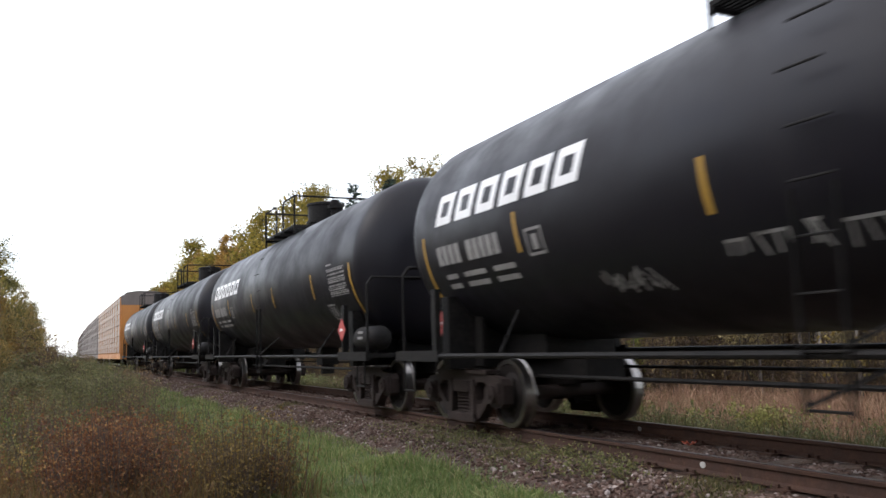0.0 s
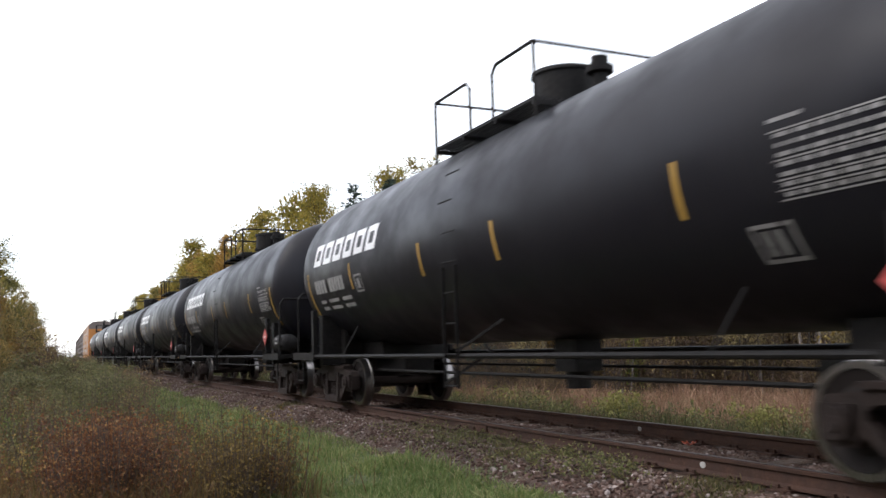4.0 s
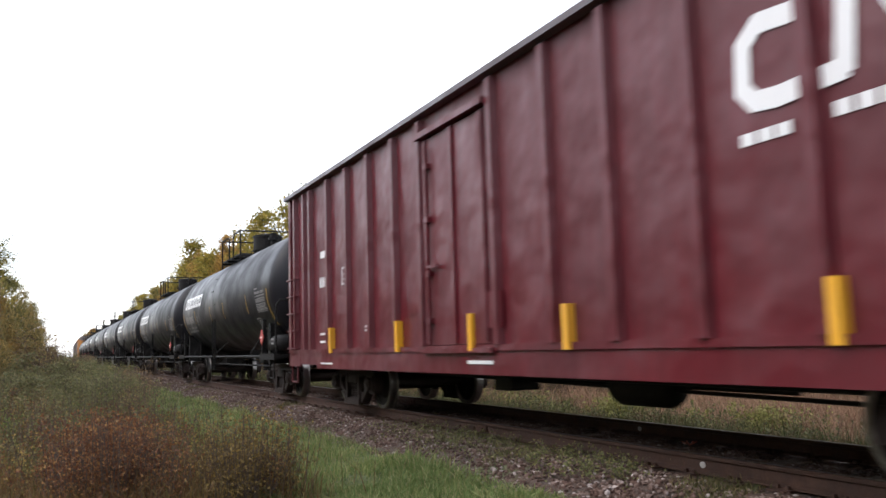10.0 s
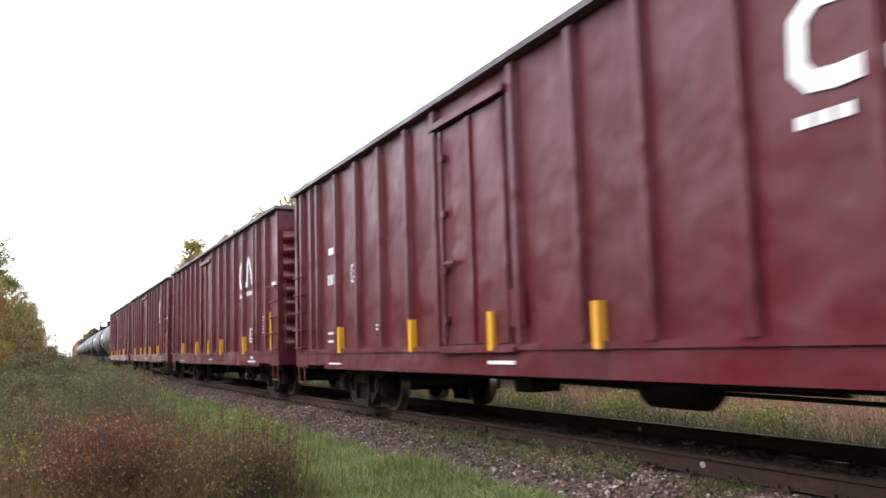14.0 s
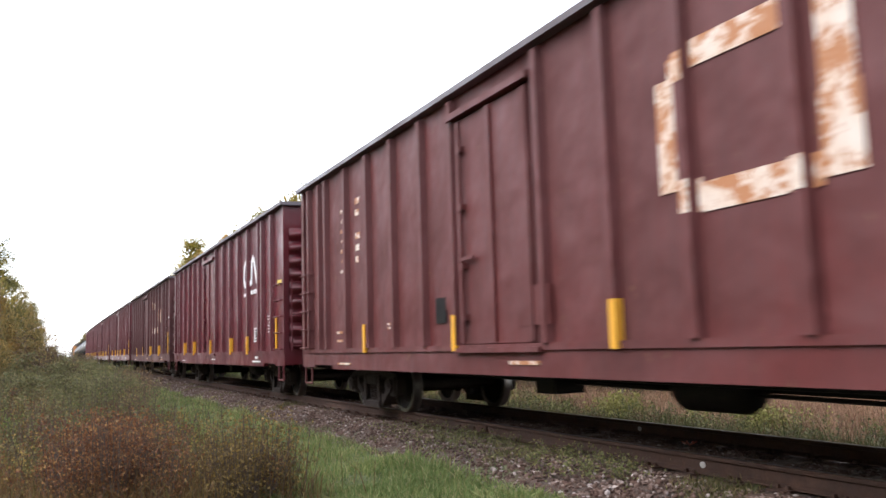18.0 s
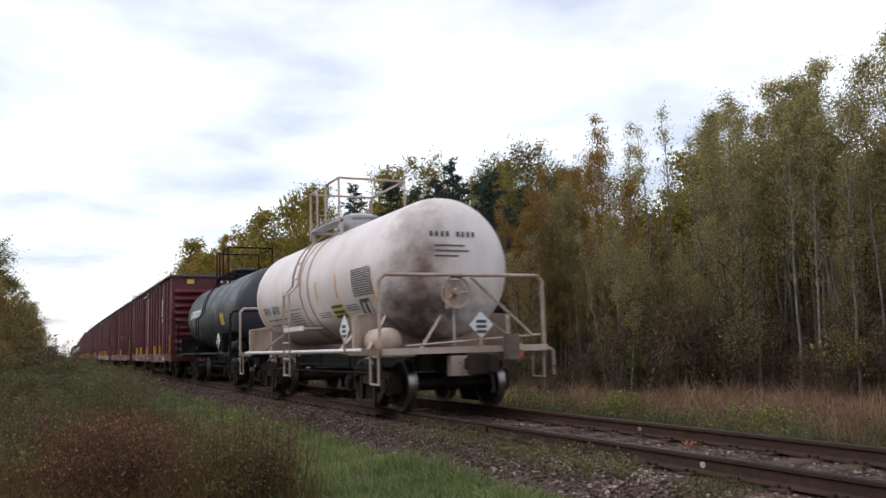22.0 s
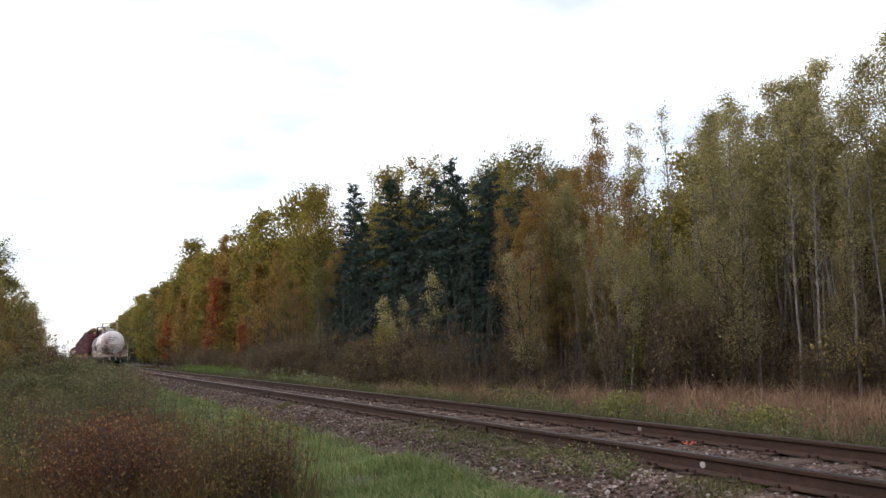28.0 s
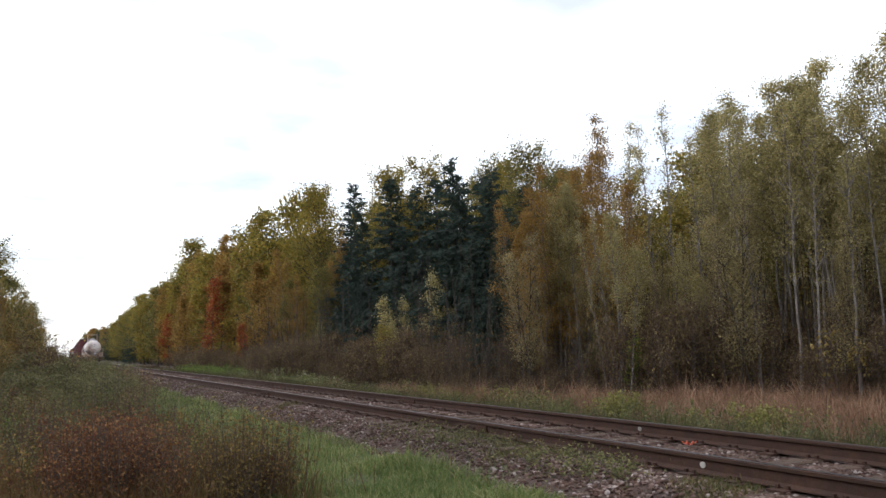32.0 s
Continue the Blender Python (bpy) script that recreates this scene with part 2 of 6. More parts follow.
def rod(bm, p, q, r, n=8, r2=None):
    p, q = Vector(p), Vector(q)
    d = q - p
    m = Matrix.Translation((p + q) / 2) @ d.to_track_quat("Z", "Y").to_matrix().to_4x4()
    bmesh.ops.create_cone(bm, cap_ends=True, segments=n, radius1=r, radius2=r if r2 is None else r2, depth=d.length, matrix=m)


def pipe(bm, pts, r, n=8):
    for a, b in zip(pts, pts[1:]):
        rod(bm, a, b, r, n)
    for a in pts[1:-1]:
        bmesh.ops.create_uvsphere(bm, u_segments=n, v_segments=5, radius=r * 1.02, matrix=Matrix.Translation(a))


def lathe(bm, prof, n, axis, centre, ring=False):
    """prof: (along, radius) turned round an axis through centre; ring: the profile closes on itself."""
    rings = []
    cx, cy, cz = centre
    for a, r in prof:
        circle = []
        for i in range(n):
            t = 2 * math.pi * i / n
            u, w = r * math.cos(t), r * math.sin(t)
            circle.append(bm.verts.new((cx + u, cy + a, cz + w) if axis == "y" else (cx + a, cy + u, cz + w) if axis == "x" else (cx + u, cy + w, cz + a)))
        rings.append(circle)
    for a, b in zip(rings, rings[1:] + rings[:1] if ring else rings[1:]):
        for i in range(n):
            j = (i + 1) % n
            bm.faces.new((a[i], a[j], b[j], b[i]))
    if not ring:
        bm.faces.new(rings[0]), bm.faces.new(rings[-1])


def patch(bm, R, zc, y0, y1, z0, z1, shear=0.0, side=-1, lift=0.006):
    """A painted patch that lies on a tank's side."""
    n = max(1, int(abs(z1 - z0) / 0.1))
    prev = None
    for i in range(n + 1):
        z = z0 + (z1 - z0) * i / n
        s = shear * (z - z0)
        x = side * (math.sqrt(max(0.0, R * R - (z - zc) ** 2)) + lift)
        row = [bm.verts.new((x, y0 + s, z)), bm.verts.new((x, y1 + s, z))]
        if prev:
            bm.faces.new((prev[0], prev[1], row[1], row[0]))
        prev = row


def frame_patch(bm, R, zc, y0, y1, z0, z1, w, shear=0.0, wy=None):
    wy = wy or w
    patch(bm, R, zc, y0, y1, z0, z0 + w, shear)
    patch(bm, R, zc, y0 + shear * (z1 - w - z0), y1 + shear * (z1 - w - z0), z1 - w, z1, shear)
    patch(bm, R, zc, y0 + shear * w, y0 + wy + shear * w, z0 + w, z1 - w, shear)
    patch(bm, R, zc, y1 - wy + shear * w, y1 + shear * w, z0 + w, z1 - w, shear)


# ---- running gear ----
WR = 0.415
DRIVEN = []        # (wheelset, its place in the car)


def side_frame_mesh():
    """Cast side frame: one plate with three openings, flanged edges and bearing ends."""
    bm = bmesh.new()
    half = [(0, 0.70), (0.45, 0.70), (0.76, 0.63), (1.03, 0.60), (1.08, 0.52), (1.08, 0.30), (1.0, 0.25), (0.80, 0.25), (0.72, 0.33), (0.42, 0.09), (0.34, 0.06)]
    loops = [half + [(-y, z) for y, z in reversed(half[1:])], [(-0.27, 0.16), (0.27, 0.16), (0.27, 0.5), (0.2, 0.54), (-0.2, 0.54), (-0.27, 0.5)]]
    for s in (-1, 1):
        loops.append([(s * 0.42, 0.55), (s * 0.6, 0.55), (s * 0.69, 0.5), (s * 0.68, 0.43), (s * 0.5, 0.27), (s * 0.4, 0.27), (s * 0.37, 0.32), (s * 0.37, 0.5)])
    edges = []
    for loop in loops:
        vs = [bm.verts.new((-0.07, y, z)) for y, z in loop]
        edges += [bm.edges.new((vs[k], vs[(k + 1) % len(vs)])) for k in range(len(vs))]
    bmesh.ops.triangle_fill(bm, use_beauty=True, use_dissolve=False, edges=edges, normal=(-1, 0, 0))
    got = bmesh.ops.extrude_face_region(bm, geom=bm.faces[:])
    bmesh.ops.translate(bm, verts=[g for g in got["geom"] if isinstance(g, bmesh.types.BMVert)], vec=(0.14, 0, 0))
    for s in (-1, 1):
        bx(bm, -0.11, 0.10, s * 0.78, s * 1.04, 0.30, 0.55)
        rod(bm, (-0.16, s * 0.89, 0.415), (0.12, s * 0.89, 0.415), 0.115, 14)
        rod(bm, (-0.18, s * 0.89, 0.415), (-0.15, s * 0.89, 0.415), 0.06, 8)
        bx(bm, -0.10, 0.09, s * 0.27, s * 0.36, 0.12, 0.58)
    bx(bm, -0.12, 0.11, -0.38, 0.38, 0.05, 0.15)
    bx(bm, -0.10, 0.09, -0.72, 0.72, 0.655, 0.70)
    return bm


def spring_mesh():
    bm = bmesh.new()
    for k in range(6):
        lathe(bm, [(0, 0.055), (0.018, 0.068), (0.036, 0.055)], 10, "z", (0, 0, 0.15 + k * 0.044))
    return bm


def wheel_mesh():
    bm = bmesh.new()
    # turned round the axle: rim, flange to the inside, dished plate, hub
    lathe(bm, [(-0.07, WR - 0.05), (-0.07, WR), (0.035, WR + 0.003), (0.045, WR + 0.026), (0.065, WR + 0.026), (0.07, WR - 0.05)], 40, "x", (0, 0, 0), ring=True)
    return bm


def wheel_plate_mesh():
    bm = bmesh.new()
    lathe(bm, [(-0.074, 0.0), (-0.11, 0.085), (-0.05, 0.12), (-0.02, 0.25), (-0.055, WR - 0.06), (-0.055, WR - 0.045), (0.05, WR - 0.045), (0.03, 0.25), (0.06, 0.1), (0.07, 0.0)], 28, "x", (0, 0, 0))
    for k in range(3):
        a = k * 2.094
        rod(bm, (-0.06, 0.2 * math.cos(a), 0.2 * math.sin(a)), (-0.045, 0.2 * math.cos(a), 0.2 * math.sin(a)), 0.03, 8)
    return bm


def axle_mesh():
    bm = bmesh.new()
    lathe(bm, [(-1.0, 0.06), (-0.8, 0.07), (-0.76, 0.09), (-0.6, 0.085), (0, 0.075), (0.6, 0.085), (0.76, 0.09), (0.8, 0.07), (1.0, 0.06)], 14, "x", (0, 0, 0))
    return bm


KIT = {}


def gear(car, centres, brake=True):
    """Two trucks under a car: side frames with springs, axles with wheels, bolsters."""
    for yc in centres:
        for s in (-1, 1):
            m = Matrix.Translation((s * 0.98, yc, 0))
            if "side_frame" not in KIT:
                KIT["side_frame"] = sf = part("side_frame", side_frame_mesh(), M_TRUCK, car, "rust-brown cast truck side frame")
                KIT["spring"] = part("spring", spring_mesh(), M_TRUCK, sf)
                KIT["spring"].matrix_basis = Matrix.Translation((0, -0.15, 0))
                for dy in (0.0, 0.15):
                    again(KIT["spring"], Matrix.Translation((0, dy, 0)), sf)
                sf.matrix_basis = m
            else:
                sf = again(KIT["side_frame"], m, car)
                for dy in (-0.15, 0.0, 0.15):
                    again(KIT["spring"], Matrix.Translation((0, dy, 0)), sf)
        for dy in (-0.89, 0.89):
            m = Matrix.Translation((0, yc + dy, WR))
            if "axle" not in KIT:
                KIT["axle"] = ax = part("axle", axle_mesh(), M_TRUCK, car, smooth=True)
                ax.matrix_basis = m
                KIT["wheel"] = part("wheel", wheel_mesh(), M_STEEL, ax, "bright worn steel tread", smooth=False)
                KIT["wheel"].matrix_basis = Matrix.Translation((-0.79, 0, 0))
                KIT["wheel_plate"] = part("wheel_plate", wheel_plate_mesh(), M_WHEEL, ax, "rusty dished wheel plate", smooth=False)
                KIT["wheel_plate"].matrix_basis = Matrix.Translation((-0.79, 0, 0))
            else:
                ax = again(KIT["axle"], m, car)
                again(KIT["wheel"], Matrix.Translation((-0.79, 0, 0)), ax)
                again(KIT["wheel_plate"], Matrix.Translation((-0.79, 0, 0)), ax)
            again(KIT["wheel"], pose(0.79, 0, 0, 0, 0, 180), ax)
            again(KIT["wheel_plate"], pose(0.79, 0, 0, 0, 0, 180), ax)
        if "bolster" not in KIT:
            bm = bmesh.new()
            bx(bm, -1.08, 1.08, -0.22, 0.22, 0.42, 0.56)
            bx(bm, -0.35, 0.35, -0.3, 0.3, 0.60, 0.80)
            for s in (-1, 1):
                bx(bm, -0.85, 0.85, s * 0.38, s * 0.44, 0.28, 0.42)
                for x in (-0.75, 0.75):
                    bx(bm, x - 0.05, x + 0.05, s * 0.43, s * 0.49, 0.2, 0.62)
            KIT["bolster"] = part("bolster", bm, M_TRUCK, car)
            KIT["bolster"].matrix_basis = Matrix.Translation((0, yc, 0))
        else:
            again(KIT["bolster"], Matrix.Translation((0, yc, 0)), car)


def coupler(car, ends, y_in, z=0.74):
    for s in (-1, 1):
        bm = bmesh.new()
        bx(bm, -0.09, 0.09, s * y_in, s * (ends - 0.22), z - 0.1, z + 0.08)
        bx(bm, -0.19, 0.17, s * (ends - 0.28), s * (ends - 0.02), z - 0.17, z + 0.16)
        bx(bm, 0.05, 0.19, s * (ends - 0.06), s * (ends + 0.06), z - 0.15, z + 0.14)
        bmesh.ops.bevel(bm, geom=bm.edges[:], offset=0.02, segments=1, affect="EDGES")
        part("coupler", bm, M_TRUCK, car)
        bm = bmesh.new()
        pipe(bm, [(0.3, s * y_in, z - 0.05), (0.32, s * (y_in + 0.25), z - 0.22), (0.25, s * (ends - 0.25), z - 0.45), (0.1, s * (ends - 0.02), z - 0.42)], 0.03, 6)
        part("air_hose", bm, M_FRAME, car)


# ---- tank cars ----
def domed(bm, R, zc, half, depth, n=64):
    prof = []
    for i in range(9):
        t = i / 8 * math.pi / 2
        prof.append((-half - depth * math.cos(t), max(0.02, R * math.sin(t) ** 0.8)))
    mids = [(-half, R)]
    mids.append((half, R))
    prof = prof[:-1] + mids + [(-a, r) for a, r in reversed(prof[:-1])]
    lathe(bm, prof, n, "y", (0, 0, zc))


def ladder(car, mat, x, y0, y1, z0, z1, R=None, zc=0, step=0.38, r=0.018, zs_top=None):
    """Stiles and rungs; follows the tank's side where R is given; the stiles may end lower, at zs_top."""
    def off(z):
        if R is None or z < zc:
            return x
        return -math.sqrt(max(0.05, (R + 0.12) ** 2 - (z - zc) ** 2)) if x < 0 else x
    zs = [z0 + ((zs_top or z1) - z0) * i / 14 for i in range(15)]
    first = None
    for y in (y0, y1):
        bm = bmesh.new()
        rings = [[bm.verts.new((off(z) + u, y + w, z)) for u, w in ((-0.02, -0.006), (0.02, -0.006), (0.02, 0.006), (-0.02, 0.006))] for z in zs]
        for a, b in zip(rings, rings[1:]):
            for i in range(4):
                bm.faces.new((a[i], a[(i + 1) % 4], b[(i + 1) % 4], b[i]))
        bm.faces.new(rings[0]), bm.faces.new(rings[-1])
        st = part("ladder_stile", bm, mat, car)
        first = first or st
    z = z0 + 0.03
    rung = None
    while z < z1:
        if rung is None:
            bm = bmesh.new()
            rod(bm, (0, y0, 0), (0, y1, 0), r, 6)
            rung = part("rung", bm, mat, first)
            rung.matrix_basis = Matrix.Translation((off(z), 0, z))
        else:
            again(rung, Matrix.Translation((off(z), 0, z)), first)
        z += step


def black_tank(style=0):
    car = new("tank_car")
    R, zc, half = 1.45, 2.495, 6.6
    bm = bmesh.new()
    domed(bm, R, zc, half, 0.62)
    tank = part("tank", bm, M_BLACK, car, "long black cylindrical tank with domed ends", smooth=True)
    # stub sills, saddles, end platforms
    for s in (-1, 1):
        bm = bmesh.new()
        bx(bm, -0.28, 0.28, s * 4.4, s * 7.25, 0.58, 0.86)
        bx(bm, -0.5, 0.5, s * 4.9, s * 6.5, 0.86, 1.2)
        part("stub_sill", bm, M_FRAME, car)
        bm = bmesh.new()
        bx(bm, -1.3, 1.3, s * 5.95, s * 6.15, 0.72, 1.65)
        for x in (-0.9, 0.9):
            bx(bm, x - 0.03, x + 0.03, s * 5.75, s * 6.35, 0.75, 1.5)
        part("saddle", bm, M_FRAME, car)
        bm = bmesh.new()
        bx(bm, -1.47, 1.47, s * 6.2, s * 7.25, 0.86, 0.93)
        bx(bm, -1.5, -1.44, s * 5.9, s * 7.3, 0.82, 0.96)
        bx(bm, 1.44, 1.5, s * 5.9, s * 7.3, 0.82, 0.96)
        part("end_platform", bm, M_FRAME, car)
        bm = bmesh.new()
        pts = [(-1.42, s * 7.18, 0.93), (-1.42, s * 7.18, 2.02), (-1.33, s * 7.18, 2.14), (1.33, s * 7.18, 2.14), (1.42, s * 7.18, 2.02), (1.42, s * 7.18, 0.93)]
        pipe(bm, pts, 0.022)
        part("end_handrail", bm, M_FRAME, car)
        for x in (-1.45, 1.45):
            bm = bmesh.new()
            pipe(bm, [(x, s * 7.1, 0.9), (x, s * 7.1, 0.42), (x, s * 6.75, 0.42), (x, s * 6.75, 0.9)], 0.016, 6)
            part("stirrup_step", bm, M_FRAME, car)
        bm = bmesh.new()
        bx(bm, -1.46, -1.38, s * 6.02, s * 6.14, 0.93, 1.75)
        bx(bm, 1.38, 1.46, s * 6.02, s * 6.14, 0.93, 1.75)
        pieces("corner_bracket", bm, M_FRAME, car)
    bm = bmesh.new()
    for x in (-1.46, 1.46):
        rod(bm, (x, -6.0, 0.89), (x, 6.0, 0.89), 0.032, 8)
    pieces("side_running_rail", bm, M_FRAME, car)
    bm = bmesh.new()
    for x in (-1.3, 1.3):
        for y in (-4.5, 4.5):
            rod(bm, (x * 1.1, y * 0.98, 0.89), (x * 0.85, y, 1.4), 0.013, 6)
    pieces("rail_brace", bm, M_FRAME, car)
    # low pipes and outlet under the belly
    bm = bmesh.new()
    rod(bm, (-0.55, -5.0, 0.62), (-0.55, 5.0, 0.62), 0.024, 8)
    rod(bm, (0.5, -5.0, 0.7), (0.5, 5.0, 0.7), 0.02, 8)
    bx(bm, -0.2, 0.2, -0.78, -0.32, 0.66, 1.1)
    rod(bm, (0, -0.55, 0.45), (0, -0.55, 1.1), 0.16, 12)
    part("bottom_outlet", bm, M_FRAME, car)
    ladder(car, M_FRAME, -1.5, -0.2, 0.16, 0.5, 3.75, R, zc, r=0.011, zs_top=2.0)
    bm = bmesh.new()
    bar(bm, (-1.5, 0.16, 0.55), (-1.3, -0.7, 0.95), 0.03, 0.03)
    bar(bm, (-1.5, -0.2, 0.95), (-1.25, -0.9, 1.3), 0.03, 0.03)
    pieces("ladder_brace", bm, M_FRAME, car)
    # top platform with rails, manway, valves
    bm = bmesh.new()
    for i in range(7):
        x = -1.0 + i * 0.06
        bx(bm, x, x + 0.03, -1.4, 1.3, 3.80, 3.84)
        bx(bm, -x - 0.03, -x, -1.4, 1.3, 3.80, 3.84)
    for y in (-1.4, -0.5, 0.4, 1.26):
        bx(bm, -1.02, 1.02, y, y + 0.05, 3.74, 3.80)
    pieces("walkway_bar", bm, M_FRAME, car)
    bm = bmesh.new()
    zt = 4.49
    for x in (-1.0, 1.0):
        pipe(bm, [(x, 1.3, 3.6), (x, 1.3, zt)], 0.022)
        pipe(bm, [(x, -1.4, 3.6), (x, -1.4, zt)], 0.022)
    pipe(bm, [(-1.0, 1.3, zt), (-1.0, 0.32, zt), (-1.0, 0.22, zt - 0.1), (-1.0, 0.22, 3.8)], 0.022)
    pipe(bm, [(-1.0, -1.4, zt), (-1.0, -0.5, zt), (-1.0, -0.4, zt - 0.1), (-1.0, -0.4, 3.8)], 0.022)
    pipe(bm, [(1.0, 1.3, zt), (1.0, -1.4, zt)], 0.022)
    for y in (1.3, -1.4):
        rod(bm, (-1.0, y, zt), (1.0, y, zt), 0.022)
    part("platform_handrail", bm, M_FRAME, car)
    bm = bmesh.new()
    lathe(bm, [(3.85, 0.42), (4.0, 0.42), (4.0, 0.46), (4.04, 0.46), (4.04, 0.42), (4.42, 0.42), (4.42, 0.45), (4.47, 0.44), (4.5, 0.3)], 28, "z", (0, -0.55, 0))
    part("manway", bm, M_FRAME, car, "dark cylindrical manway housing")
    bm = bmesh.new()
    lathe(bm, [(3.9, 0.1), (4.25, 0.1), (4.25, 0.17), (4.33, 0.17), (4.33, 0.11), (4.45, 0.11)], 14, "z", (0.0, -1.3, 0))
    part("relief_valve", bm, M_FRAME, car)
    # painted markings on the near side
    bm = bmesh.new()
    y = 5.95
    for i in range(6):
        frame_patch(bm, R, zc, y - 0.44, y, 2.55, 2.94, 0.10, -0.22, 0.12)
        y -= 0.56
    part("side_logo", bm, M_LETTER, car, "white block marks on the tank side")
    bm = bmesh.new()
    y = 5.98
    for w in (0.14, 0.14, 0.14, 0.14, 0, 0.14, 0.14, 0.14, 0.14, 0.14):
        if w:
            patch(bm, R, zc, y - 0.13, y, 2.04, 2.28)
        y -= 0.165
    pieces("car_number", bm, M_FADED, car, "row of worn grey bars")
    bm = bmesh.new()
    for z in (1.86, 1.74):
        y = 5.9
        for w in (0.3, 0.55, 0.5):
            patch(bm, R, zc, y - w, y, z, z + 0.06)
            y -= w + 0.2
    part("stencil_lines", bm, M_FADED, car)
    for rel, z0, z1 in ((0.35, 1.65, 2.45), (2.75, 2.0, 2.44), (5.65, 1.97, 2.42), (7.75, 1.97, 2.42), (10.85, 1.97, 2.44), (13.1, 1.6, 2.45)):
        bm = bmesh.new()
        patch(bm, R, zc, 6.7 - rel - 0.035, 6.7 - rel + 0.035, z0, z1)
        part("reflector_strip", bm, M_DULLYEL, car, "yellow reflective strip")
    bm = bmesh.new()
    frame_patch(bm, R, zc, 6.7 - 3.25, 6.7 - 2.92, 1.94, 2.23, 0.03)
    patch(bm, R, zc, 6.7 - 3.14, 6.7 - 3.03, 2.0, 2.16)
    frame_patch(bm, R, zc, 6.7 - 11.85, 6.7 - 11.45, 1.55, 1.83, 0.03)
    patch(bm, R, zc, 6.7 - 11.72, 6.7 - 11.66, 1.6, 1.78)
    patch(bm, R, zc, 6.7 - 11.6, 6.7 - 11.54, 1.6, 1.78)
    pieces("test_stencil", bm, M_FADED, car)
    bm = bmesh.new()
    for i in range(8):
        z = 2.44 - i * 0.068
        if i in (0, 3, 5, 6, 7):
            patch(bm, R, zc, 6.7 - 12.85, 6.7 - 11.85, z - 0.012, z)
        y = 6.7 - 11.9
        random.seed(31 * i + style)
        while y > 6.7 - 12.75:
            w = random.uniform(0.05, 0.16)
            if i < 7:
                patch(bm, R, zc, y - w, y, z - 0.052, z - 0.022)
            y -= w + 0.04
    patch(bm, R, zc, 6.7 - 12.15, 6.7 - 11.85, 2.5, 2.53)
    part("data_panel", bm, M_FADED, car, "white stencilled data panel")
    bm = bmesh.new()
    for k, z in enumerate((3.0, 2.84, 2.76, 2.68, 2.58)):
        w = (0.75, 0.45, 0.35, 0.5, 0.3)[k]
        h = 0.08 if k == 0 else 0.03
        yy = -half - 0.62 * math.sqrt(max(0.0, 1 - ((z - zc) ** 2 + 0.04) / (R * R))) + 0.012
        bx(bm, -w / 2 - 0.1, w / 2 - 0.1, yy - 0.02, yy - 0.01, z, z + h)
    part("end_stencil", bm, M_FADED, car)
    # reservoir, brake gear, placards
    bm = bmesh.new()
    lathe(bm, [(-0.46, 0.05), (-0.43, 0.16), (-0.36, 0.2), (0.36, 0.2), (0.43, 0.16), (0.46, 0.05)], 20, "y", (-1.22, -6.85, 1.17))
    part("air_reservoir", bm, M_FRAME, car, "black drum-shaped air reservoir", smooth=True)
    bm = bmesh.new()
    for q in (-0.06, 0.03):
        bx(bm, -1.426, -1.415, -6.95, -6.75, 1.22 + q, 1.26 + q)
    part("reservoir_stencil", bm, M_FADED, car)
    for y, x in ((-6.15, -1.5), (6.95, -0.95)):
        bm = bmesh.new()
        bx(bm, -0.008, 0.008, -0.13, 0.13, -0.13, 0.13, pose(0, 0, 0, 45))
        pl = part("placard", bm, M_RED, car, "red diamond hazard placard")
        pl.matrix_basis = Matrix.Translation((x, y, 1.33))
        bm = bmesh.new()
        bx(bm, -0.014, -0.009, -0.06, 0.06, -0.022, 0.028)
        part("placard_label", bm, M_LETTER, pl)
        bm = bmesh.new()
        rod(bm, (0.02, 0, -0.42), (0.02, 0, -0.1), 0.02, 6)
        part("placard_post", bm, M_FRAME, pl)
    bm = bmesh.new()
    lathe(bm, [(-0.015, 0.24), (-0.015, 0.27), (0.015, 0.27), (0.015, 0.24)], 20, "y", (0.75, -7.1, 1.75), ring=True)
    for a in range(4):
        rod(bm, (0.75, -7.1, 1.75), (0.75 + 0.25 * math.cos(a * 1.57), -7.1, 1.75 + 0.25 * math.sin(a * 1.57)), 0.012, 6)
    rod(bm, (0.75, -7.0, 0.93), (0.75, -7.0, 1.75), 0.03, 6)
    part("brake_wheel", bm, M_FRAME, car)
    gear(car, (6.12, -6.12))
    coupler(car, 7.95, 7.2)
    return tagged(car, "black cylindrical tank car with top platform, moving along the track", "tank car", "black tank cars of the train")


